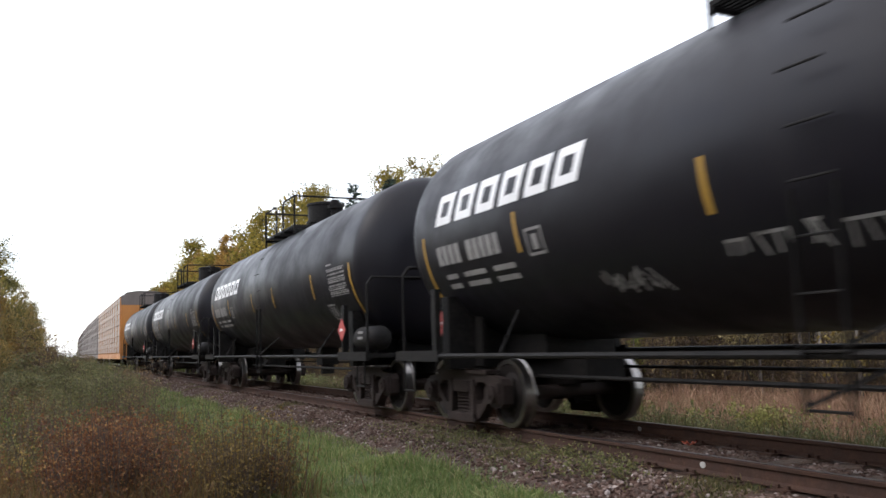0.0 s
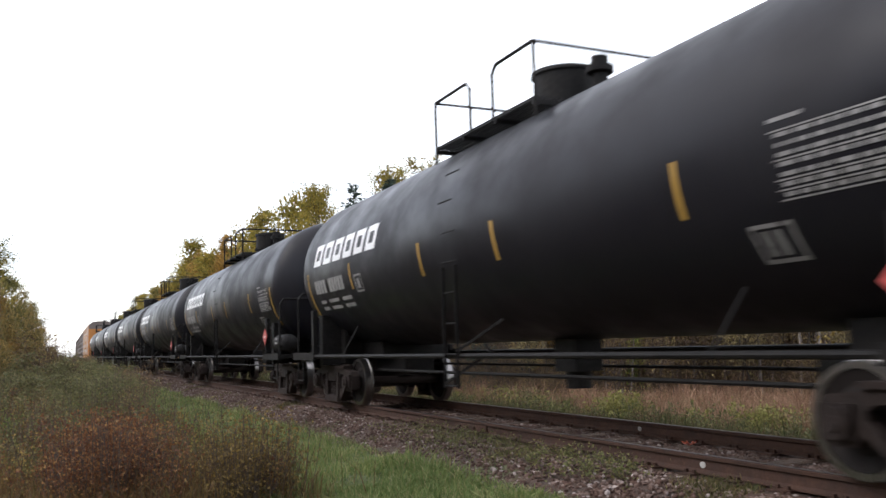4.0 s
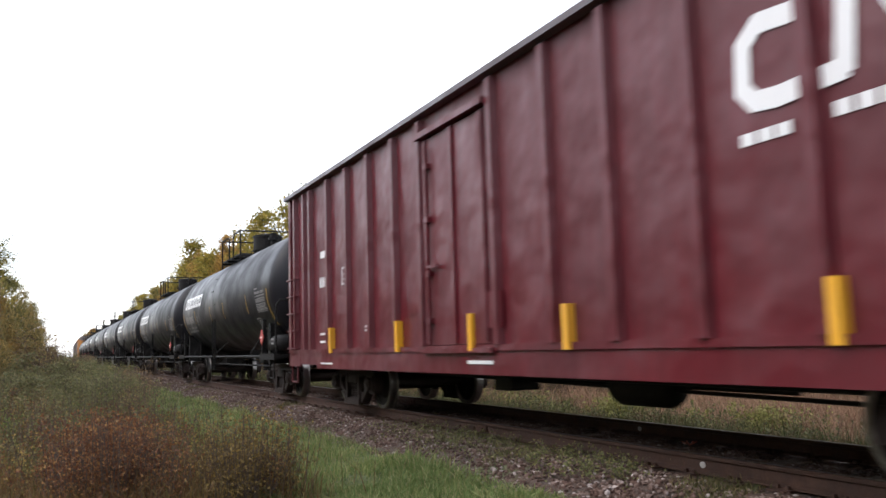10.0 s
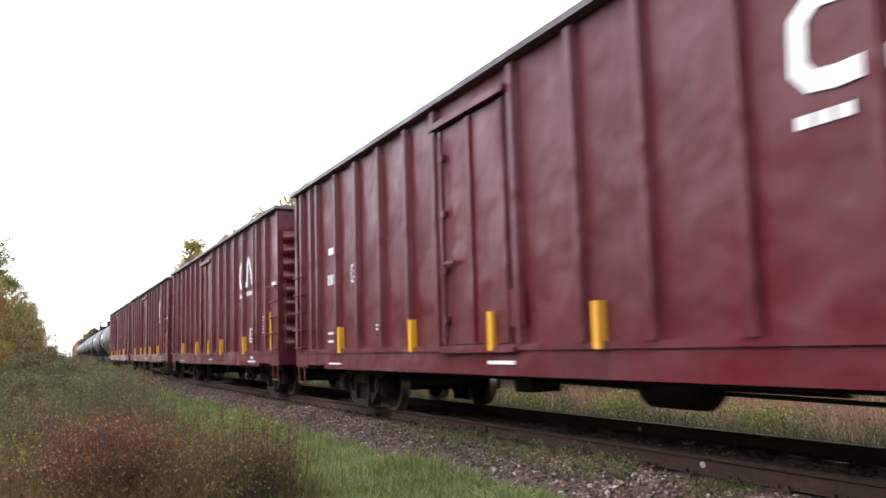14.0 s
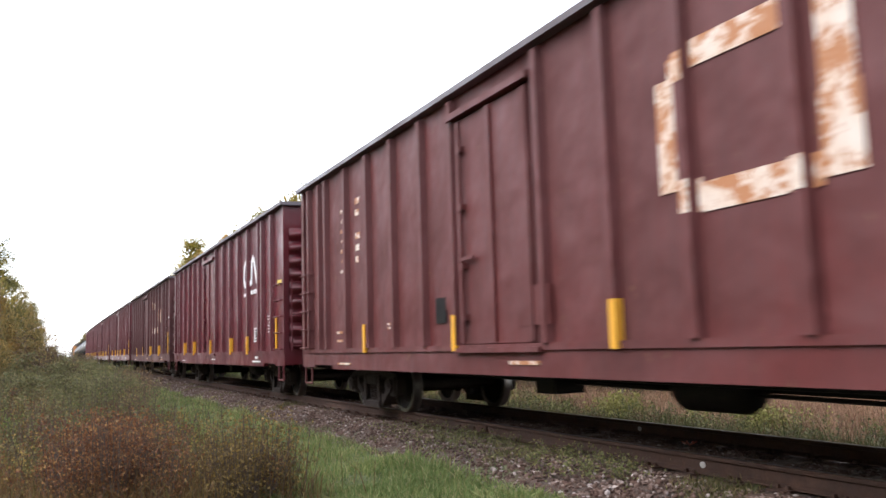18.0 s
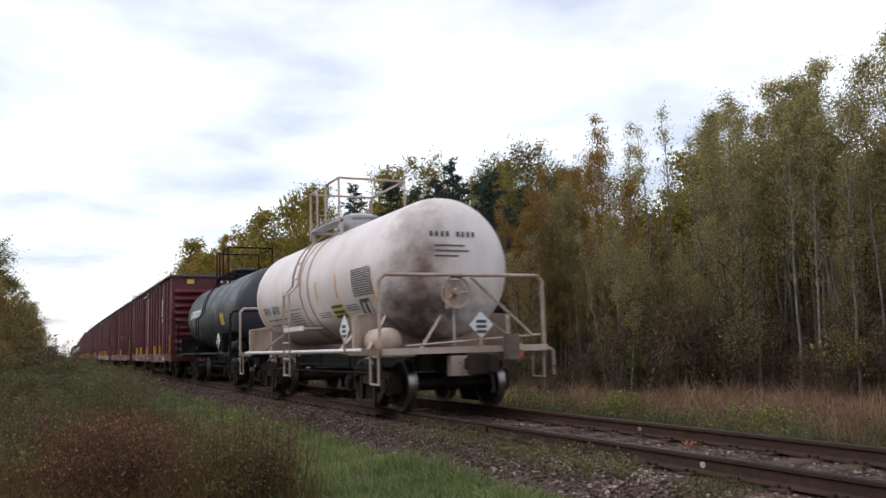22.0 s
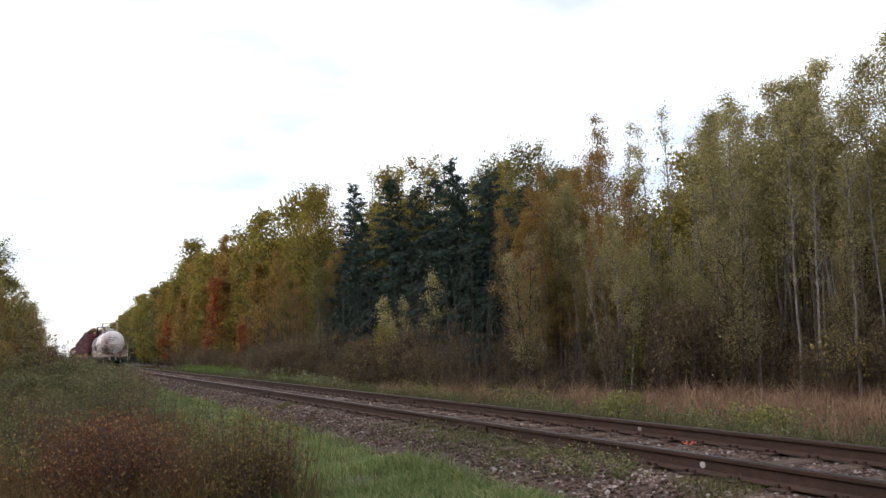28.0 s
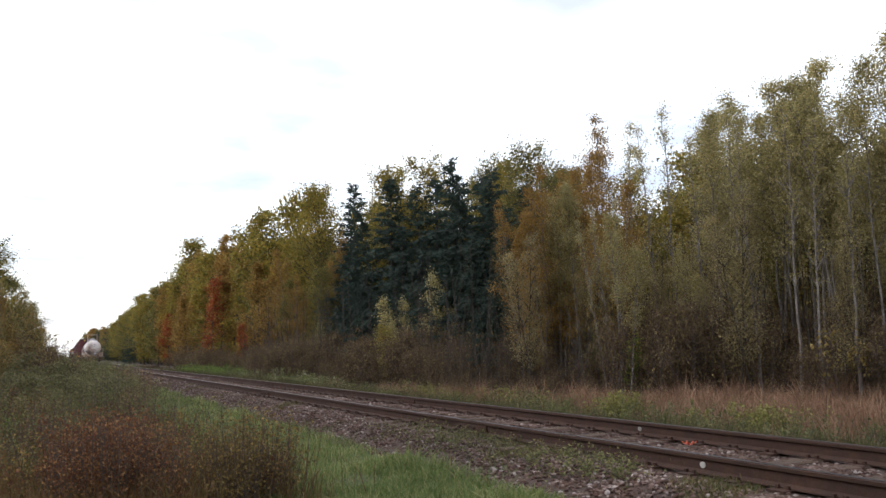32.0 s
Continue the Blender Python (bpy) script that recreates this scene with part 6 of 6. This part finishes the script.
def grow(kind, x, y, h, wide=1.0):
    k = h / HEIGHT.get(kind, 10)
    lab, cat = LABELS[kind]
    far = "far_" + kind
    return plant(PNAME[kind], prng.choice(PROTO[far] if (y > 62 or x > wood(y) + 10 or x < -10 or y < -10) and far in PROTO else PROTO[kind]), x, y, k * wide, prng.uniform(0, 6.28), lab, cat, "trees of the railside wood", k)


# trees that stand out along the skyline
for kind, x, y, h in (("aspen", 18, 121, 17.6), ("gold", 18, 111, 15.0), ("aspen", 18, 101, 14.0), ("gold", 18, 90, 14.6), ("aspen", 18, 80, 14.1), ("aspen", 18.4, 72, 13.9), ("aspen", 18, 66, 14.3), ("aspen", 18.4, 61, 13.4), ("aspen", 18, 57.6, 13.3),
                      ("spruce", 18, 51.4, 12.9), ("aspen", 19, 46.2, 12.3), ("aspen", 19.5, 42, 11.9), ("green", 20, 38.5, 11.6), ("spruce", 17.2, 35, 10.9), ("aspen", 20.5, 35.5, 10.9),
                      ("green", 20, 31.8, 10.5), ("gold", 20.5, 29.6, 10.4), ("gold", 19, 26.0, 10.6), ("sparse", 20, 25.4, 10.6), ("sparse", 20, 24.2, 10.0), ("sparse", 20, 23.2, 10.5),
                      ("birch", 20, 21.2, 9.8), ("birch", 20, 19.0, 10.2), ("birch", 20.5, 17.4, 10.5), ("birch", 21, 16.2, 10.1), ("birch", 21, 14.6, 8.6), ("birch", 19.8, 20.6, 9.2), ("birch", 20.2, 18.5, 9.6), ("birch", 20.4, 16.9, 9.7), ("birch", 20.8, 15.7, 9.4), ("birch", 20.6, 19.6, 9.6), ("birch", 20.4, 20.1, 9.2), ("birch", 20.8, 18.2, 9.4), ("birch", 21.3, 15.4, 8.6)):
    grow(kind, x, y, h)
for x, y, h in ((16.6, 46, 9.6), (17.0, 42.5, 11.4), (16.4, 39.5, 8.2), (17.5, 37.6, 10.4), (16.6, 33.2, 9.2), (17.2, 31.2, 9.6), (16.8, 29.4, 7.6), (16.0, 44, 6.4), (17.4, 49.5, 10.8), (16.6, 48.2, 8.4), (18.2, 44.6, 11.6), (17.8, 40.6, 10.8), (16.2, 36.6, 7.4), (18.0, 33.6, 9.8), (16.4, 31.6, 6.8), (17.6, 29.0, 8.6), (16.0, 41.2, 5.6)):
    grow("spruce", x, y, h)


# the wood behind the verge
y = 9.0
while y < 60:
    for row in range(4):
        x = wood(y) + (0.6, 2.6, 5.5, 9.0)[row] + prng.uniform(-0.8, 0.8)
        yy = y + prng.uniform(-1.0, 1.0)
        if yy < 27.4:
            kind = prng.choice(("birch", "birch", "dusk", "gold") if yy < 23 else ("gold", "dusk", "gold"))
            if row > 1 and kind == "birch":
                kind = "dusk"
            h = (6.4, 8.2, 8.9, 9.2)[row] * prng.uniform(0.85, 1.06) * (0.95 if yy < 17 else 1.0)
            if 24.0 < yy < 28 and row > 1:
                h *= 0.72
            if 21.8 < yy < 24.6 and row >= 1:
                h *= 0.6

        elif yy < 50:
            kind = prng.choice(("green", "green", "aspen")) if row > 1 else ("spruce" if prng.random() < 0.5 else "sapling")
            h = (4.0, 6.5, 10.5, 11.5)[row] * prng.uniform(0.85, 1.05)
            if kind == "sapling":
                h = prng.uniform(3, 5.0)
        else:
            kind = prng.choice(("gold", "aspen", "gold", "green"))
            h = (7.0, 9.5, 11.0, 11.5)[row] * prng.uniform(0.85, 1.08)
        if 0.765 < x / yy < 0.905:        # a gap of low growth in the wood
            h = min(h, 4.8 + 0.15 * (x - 18))
        grow(kind, x, yy, h)
    y += prng.uniform(1.9, 2.5)
while y < 330:
    far = y > 180
    for row in range(3):
        x = wood(y) + (0.8, 3.8, 8.0)[row] + prng.uniform(-1, 1)
        yy = y + prng.uniform(-1.5, 1.5)
        kind = prng.choice(("gold", "aspen", "gold", "green", "aspen")) if not far else prng.choice(("green", "aspen", "spruce", "green"))
        h = (8.5, 11.0, 12.2)[row] * prng.uniform(0.85, 1.12) * (1 + 0.3 * smooth01(75, 130, yy))
        if row == 0 and prng.random() < 0.12 and yy < 150:
            kind, h = "red", prng.uniform(4, 7)
        grow(kind, x, yy, h, 1.25)
    y += prng.uniform(2.8, 4.0) * (1.5 if far else 1)
while y < 950:
    for row in range(2):
        grow(prng.choice(("green", "spruce", "gold")), wood(y) + (0.0, 5.0)[row] + prng.uniform(-1, 1), y + prng.uniform(-4, 4), (12.5 + 5 * smooth01(330, 620, y)) * prng.uniform(0.8, 1.1), 1.4)
    y += prng.uniform(8, 12) * (1 + smooth01(400, 900, y))
grow("red", 14.4, 83, 9.6, 0.75)
grow("red", 14.4, 69, 4.4, 0.8)
grow("red", 13.7, 60, 1.9, 0.9)
grow("red", 15.3, 120, 7.5, 1.1)

# depth of the wood; then unseen trees, added left and behind to cut light
for k in range(190):
    yy = prng.uniform(4, 75)
    grow(prng.choice(("green", "gold", "aspen")), wood(yy) + 9 + 16 * prng.random(), yy, prng.uniform(8.0, 10.0), 1.2)
# out of view: trees that keep sky light off the train's near sides
for k in range(110):
    yy = prng.uniform(-60, 90)
    grow(prng.choice(("green", "gold", "aspen")), -13 - 12 * prng.random() - 0.03 * max(0, yy), yy, prng.uniform(8, 11), 1.3)
for k in range(50):
    grow(prng.choice(("gold", "aspen")), prng.uniform(-12, 30), -24 - 12 * prng.random(), prng.uniform(8, 11), 1.3)

# brush at the foot of the wood
y = 8.0
while y < 110:
    for k in range(3 if y < 60 else 2):
        h = (prng.uniform(1.7, 3.2) if y > 27 else prng.uniform(1.0, 2.2)) * (0.85 + 0.7 * noise.noise(Vector((0, y * 0.16, 5))))
        grow("shrub", edge(y) + 0.1 + k * 1.1 + prng.uniform(-0.5, 0.5), y + prng.uniform(-0.6, 0.6), h, 1.1)
    y += 0.8 if 27 < y < 45 else 1.3
# tall thicket under the first trees
y = 10.0
while y < 30:
    for k in range(3):
        grow("shrub", wood(y) + (2.4 if 22.3 < y < 27.6 else 0.3) + k * 1.3 + prng.uniform(-0.5, 0.5), y + prng.uniform(-0.5, 0.5), prng.uniform(2.0, 3.9), 0.8)
    y += 0.95
for kind, x, yy, h in (("lime", 16.5, 21.4, 2.3), ("lime", 17.0, 23.6, 2.4), ("aspen", 13.6, 34.5, 2.9), ("sapling", 14.4, 36.5, 3.4), ("sapling", 15.0, 38.0, 4.6), ("sapling", 15.4, 33.2, 5.2),
                       ("sapling", 15.2, 36.2, 4.2), ("sapling", 18.6, 19.0, 4.6), ("lime", 19.0, 14.0, 2.3), ("lemon", 17.2, 22.6, 3.3), ("lemon", 17.4, 22.0, 2.4),
                       ("lemon", 18.2, 19.6, 2.7), ("lemon", 18.4, 19.0, 2.4), ("lemon", 18.8, 15.6, 2.6), ("lemon", 19.2, 14.9, 2.3), ("gold", 16.9, 25.6, 8.2), ("birch", 16.8, 24.9, 7.6), ("birch", 16.7, 25.2, 7.2)):
    grow(kind, x, yy, h)

# a cluster of leaning pale birches at the wood's corner
for x, yy, h, a, b in ((16.2, 25.4, 8.4, -7, 5), (16.5, 25.9, 7.8, -10, 3), (16.8, 24.4, 8.6, 3, -3), (17.0, 24.0, 8.2, 5, 4), (17.4, 23.5, 7.6, 2, 6), (15.9, 26.6, 7.4, -5, -4)):
    leaning = grow("gold", x, yy, h, 0.8)
    leaning.matrix_basis = Matrix.Translation(leaning.matrix_basis.translation) @ Matrix.Rotation(radians(a), 4, "Y") @ Matrix.Rotation(radians(b), 4, "X") @ leaning.matrix_basis.to_3x3().to_4x4()

# bare pale stems leaning out of the brush at that corner
for x, yy, h, a, b in ((16.3, 22.4, 6.2, -5, -3), (16.5, 22.2, 6.6, -3, -2), (16.8, 22.2, 6.8, -1, 1)):
    leaning = grow("sparse", x, yy, h, 0.8)
    leaning.matrix_basis = Matrix.Translation(leaning.matrix_basis.translation) @ Matrix.Rotation(radians(b), 4, "Y") @ Matrix.Rotation(radians(a), 4, "X") @ leaning.matrix_basis.to_3x3().to_4x4()

# pale slender birches along the front of the wood
for x, yy, h in ((18.7, 20.3, 8.6), (18.9, 18.9, 9.0), (18.6, 18.2, 8.4), (19.1, 17.2, 8.8), (19.0, 16.4, 8.2), (19.4, 15.6, 8.6)):
    grow("sparse", x, yy, h, 1.1)

# thin bare stems and twigs inside the wood
rng = np.random.default_rng(9)
n = 1700
ys = 8 + 62 * rng.random(n) ** 1.1
xs = np.array([edge(q) for q in ys]) + rng.random(n) * 11 + 0.2
hs = rng.uniform(1.6, 6.0, n)
zs = np.array([ground_z(a, b) for a, b in zip(xs, ys)]) - 0.1
lean = rng.normal(0, 0.09, (n, 2))
P0 = np.stack([xs, ys, zs], 1)
P1 = np.stack([xs + lean[:, 0] * hs, ys + lean[:, 1] * hs, zs + hs], 1)
rad = rng.uniform(0.008, 0.03, n)
tv, tf = tubes((P0, P1, rad, rad * 0.4), 5)
sm = bpy.data.meshes.new("thin_stems")
sm.from_pydata(tv.tolist(), [], tf.tolist())
sm.materials.append(M_BARK)
tagged(new("thin_stems", sm), "thin bare stems crowding the wood", "undergrowth", kind="stuff")

# left of the grass: bushes
for x, yy, h in ((1.3, 33, 1.55), (0.7, 27, 1.5), (1.9, 37, 1.5), (0.2, 24, 1.45), (1.2, 25.5, 1.3), (0.4, 30, 1.7), (-0.5, 22, 1.5), (2.3, 41, 1.45), (1.6, 29, 1.2), (-0.2, 27, 1.8), (-1.2, 20, 1.5), (0.9, 36, 1.7), (1.9, 46, 1.7), (0.0, 20.5, 1.1), (-0.9, 25, 2.0), (0.95, 20.3, 1.25), (0.45, 18.8, 1.1), (1.35, 22.6, 1.4), (1.7, 26.2, 1.3), (0.7, 21.6, 1.4), (-0.6, 18.2, 1.2)):
    grow("willow", x, yy, h, 1.25)
grow("red", -1.3, 17, 1.1, 0.8)
for x, yy, h in ((-1.5, 30, 4.3), (-0.95, 30.5, 4.1), (-0.5, 31, 3.4), (-0.05, 31.5, 2.6), (-1.2, 25, 3.5), (-0.75, 24, 2.6), (-2.2, 28, 4.2), (-0.9, 36, 4.4), (-0.3, 37, 3.4), (0.3, 38, 2.6), (-1.9, 34, 4.8), (0.7, 44, 2.5)):
    grow("bush", x - 0.3, yy, h * 0.97, 0.9)
for kind, x, yy, h in (("green", -1.6, 33.5, 4.4), ("gold", -1.2, 30.0, 3.8), ("green", -2.6, 36, 5.2), ("aspen", -1.9, 42, 5.0), ("sparse", -1.75, 27.0, 5.0), ("green", -3.4, 40, 6.0),
                       ("gold", -0.3, 40, 3.0), ("shrub", 0.2, 34, 2.6), ("shrub", -0.6, 27, 2.4), ("shrub", 0.7, 30, 1.9), ("green", -0.7, 36, 3.6), ("gold", -0.5, 44, 3.9), ("green", -0.9, 50, 4.4), ("shrub", 0.9, 48, 2.2), ("shrub", 1.6, 55, 1.9), ("shrub", 2.4, 62, 1.7), ("shrub", 3.2, 70, 1.6), ("shrub", 2.7, 66, 1.8), ("shrub", 3.6, 78, 1.5), ("shrub", 1.9, 50, 1.5), ("shrub", 2.2, 58, 1.7), ("green", -3.2, 52, 8.0), ("green", -2.2, 60, 6.5), ("aspen", -4.5, 70, 9.0)):
    grow(kind, x, yy, h, 1.5 if kind != "shrub" else 1.2)
for x, yy, h in ((1.75, 18.2, 0.9), (1.6, 19.4, 1.0), (2.0, 21.0, 0.85), (1.3, 17.0, 0.8), (2.2, 30, 1.0), (2.5, 33, 1.1), (2.9, 38, 1.0), (2.3, 27, 0.8)):
    grow("shrub", x, yy, h, 1.3)
for k in range(40):
    yy = 13 + 34 * prng.random() ** 1.2
    grow("shrub", -2.1 + 3.3 * prng.random(), yy, prng.uniform(0.7, 1.25), 1.15)


def bank(y0, y1, power, clump, seed):
    """The weedy bank left of the grass strip."""
    inner = strip(0, 1, y0, y1, power, 0)

    def f(rng):
        for _ in range(40):
            u, y = inner(rng)
            top = 2.25 - 0.75 * smooth01(9, 17, y) + 0.35 * noise.noise(Vector((0, y * 0.6, 4)))
            x = top + 0.3 * rng.normal() - (top + 4.0) * u
            if noise.noise(Vector((x * 0.8, y * 0.8, seed))) > rng.uniform(-0.5, 0.5) * (2 - clump) + (clump - 0.6) * 0.3:
                return x, y
        return x, y
    return f


# leafy weeds in clumps
def leafy(name, clumps, per, seed, area, height, size, stops, label, category="weeds", rad=0.22, zmin=0.1):
    rng = np.random.default_rng(seed)
    V_ = []
    P_, Q_, R_ = [], [], []
    for _ in range(clumps):
        x, y = area(rng)
        z = ground_z(x, y)
        h = height * rng.uniform(0.5, 1.2) * (0.55 + 0.9 * min(1.0, max(0.0, 0.5 + 1.1 * noise.noise(Vector((x * 0.55, y * 0.4, seed))))))
        k = int(per * rng.uniform(0.5, 1.4))
        stems = rng.integers(4, 9)
        off = rng.normal(0, rad * 0.5, (stems, 2))
        tip = off * 1.8 + rng.normal(0, 0.06, (stems, 2))
        for o, t in zip(off, tip):
            P_.append((x + o[0], y + o[1], z - 0.02)), Q_.append((x + t[0], y + t[1], z + h)), R_.append(rng.uniform(0.002, 0.005))
        i = rng.integers(0, stems, k)
        f = rng.uniform(zmin, 1.05, k)[:, None]
        pts = np.concatenate([off[i] * (1 - f) + tip[i] * f, h * f], 1) + rng.normal(0, 0.03, (k, 3)) + [x, y, z]
        V_.append(pts)
    pts = np.concatenate(V_)
    me = leaf_mesh(name, pts, size, rng, islands(name + "_leaves", stops, 0.75, 0.3), 0.2)
    ob = tagged(new(name, me), label, category, kind="stuff")
    tv, tf = tubes((P_, Q_, R_, [r * 0.5 for r in R_]), 4)
    sm = bpy.data.meshes.new(name + "_stems")
    sm.from_pydata(tv.tolist(), [], tf.tolist())
    sm.materials.append(M_TWIG)
    st = new("stems", sm)
    st.parent = ob
    return ob


RUST = [(0.0, (0.112, 0.045, 0.025)), (0.45, (0.200, 0.088, 0.043)), (0.8, (0.275, 0.144, 0.056)), (1.0, (0.400, 0.225, 0.088))]
OCHRE = [(0.0, (0.106, 0.075, 0.033)), (0.4, (0.200, 0.140, 0.050)), (0.8, (0.288, 0.194, 0.062)), (1.0, (0.425, 0.288, 0.094))]
SAGE = [(0.0, (0.088, 0.094, 0.044)), (0.4, (0.138, 0.150, 0.056)), (0.75, (0.200, 0.188, 0.075)), (1.0, (0.275, 0.237, 0.100))]
FRESH = [(0.0, (0.090, 0.156, 0.036)), (0.5, (0.156, 0.228, 0.054)), (1.0, (0.288, 0.312, 0.084))]
GOLDEN = [(0.0, (0.16, 0.16, 0.045)), (0.5, (0.27, 0.26, 0.07)), (1.0, (0.42, 0.38, 0.15))]
leafy("rust_weeds", 700, 190, 21, bank(8.5, 30, 1.5, 1.7, 3), 0.62, 0.030, RUST, "rust-coloured leafy autumn weeds")
leafy("ochre_weeds", 1150, 170, 22, bank(8.5, 34, 1.5, 1.5, 7), 0.55, 0.031, OCHRE, "ochre leafy autumn weeds")
leafy("sage_weeds", 1000, 190, 23, bank(10, 50, 1.2, 1.0, 11), 0.78, 0.034, SAGE, "grey-green leafy weeds")
leafy("far_sage_weeds", 420, 120, 33, strip(0.4, 4.3, 44, 90, 1.0, 0.3, 31), 0.65, 0.07, SAGE, "grey-green leafy weeds beside the track")
leafy("fresh_weeds", 420, 90, 24, bank(10, 42, 1.3, 1.6, 13), 0.42, 0.05, FRESH, "bright green leafy weeds")
leafy("straw_weeds", 130, 120, 51, strip(1.7, 3.3, 26, 46, 1.0, 0.6, 53), 0.85, 0.045, [(0.0, (0.11, 0.07, 0.04)), (0.5, (0.22, 0.14, 0.075)), (1.0, (0.40, 0.28, 0.15))], "dry brown weeds beside the track")
leafy("ballast_plants", 60, 80, 52, strip(4.5, 5.15, 6.2, 12, 1.2, 2.0, 57), 0.12, 0.03, SAGE, "low green weeds in the ballast", rad=0.3)
leafy("goldenrod", 120, 80, 25, strip(11.8, 13.6, 11, 30, 1.1, 2.0, 17), 0.5, 0.06, GOLDEN, "yellow-green leafy verge plants", zmin=0.4)
leafy("pale_verge_plants", 90, 90, 29, strip(11.6, 13.2, 36, 62, 1.0, 0.4, 41), 0.55, 0.08, [(0.0, (0.16, 0.20, 0.05)), (0.45, (0.28, 0.30, 0.10)), (0.75, (0.48, 0.46, 0.30)), (1.0, (0.62, 0.60, 0.46))], "pale-topped green verge plants")
leafy("green_verge_plants", 130, 90, 30, strip(10.4, 13.4, 56, 78, 1.0, 0.0, 43), 0.6, 0.1, FRESH, "bright green verge plants")
leafy("verge_weeds", 420, 80, 26, strip(8.6, 14.5, 8, 60, 1.2, 0.8, 19), 0.42, 0.05, SAGE, "grey-green verge weeds")
leafy("brush_leaves", 2500, 90, 28, lambda rng: (lambda q: (edge(q) + rng.uniform(0.0, 5.0), q))(8 + 60 * rng.random() ** 1.15), 1.9, 0.055, [(0.0, (0.07, 0.047, 0.034)), (0.5, (0.12, 0.082, 0.048)), (0.85, (0.18, 0.14, 0.062)), (1.0, (0.36, 0.27, 0.09))], "brown leafy brush at the wood's edge", "undergrowth")
blades("tall_weeds", 44000, 16, bank(8, 44, 1.4, 0.8, 2), 0.55, 0.011, 0.55, BROWN, "tall brown and rust-coloured autumn weeds", "weeds")
blades("olive_weeds", 30000, 17, bank(10, 60, 1.4, 1.2, 5), 0.5, 0.012, 0.5, OLIVE, "tall olive-green weeds", "weeds")


# a heap of old ties lying beside the far rail
heap = tagged(new("old_tie_heap"), "heap of dark old ties beside the track", "timber")
heap.location = (9.3, 90, ground_z(9.3, 90))
for k, (x, y, z, a) in enumerate(((0, 0, 0.1, 8), (0.35, 0.1, 0.12, -6), (0.1, 0.05, 0.3, 20), (-0.5, 1.2, 0.1, 60))):
    bm = bmesh.new()
    bx(bm, -1.2, 1.2, -0.12, 0.12, -0.09, 0.09)
    t_ = part("old_tie", bm, M_TIE, heap)
    t_.matrix_basis = pose(x, y, z, 0, 0, a)


blades("low_weeds", 9000, 40, lambda rng: (rng.uniform(-6, 2.4), rng.uniform(-6, 5.8)), 0.16, 0.012, 0.7, BROWN, "low brown weeds round the standpoint", "weeds")
blades("low_grass", 7000, 41, lambda rng: (rng.uniform(2.2, 4.2), rng.uniform(-8, 6)), 0.14, 0.012, 0.8, GREEN, "short green grass along the track")


# ---- what moves ----
def motions():
    # wheels turn as they roll, 61 degrees a row; those of the cars that pass nearest in plain view
    times = [i / FPS for i in range(int(32 * FPS) + 1)]
    for car, c in TRAIN:
        walk(car, rows_for(c))
        if c < 80 or 180 < c < 260:
            for ax in car.children:
                if ax.name.startswith("axle"):
                    p = ax.matrix_basis.translation.copy()
                    walk(ax, [(t, Matrix.Translation(p) @ Matrix.Rotation(-t * V / WR, 4, "X")) for t in times])


motions()
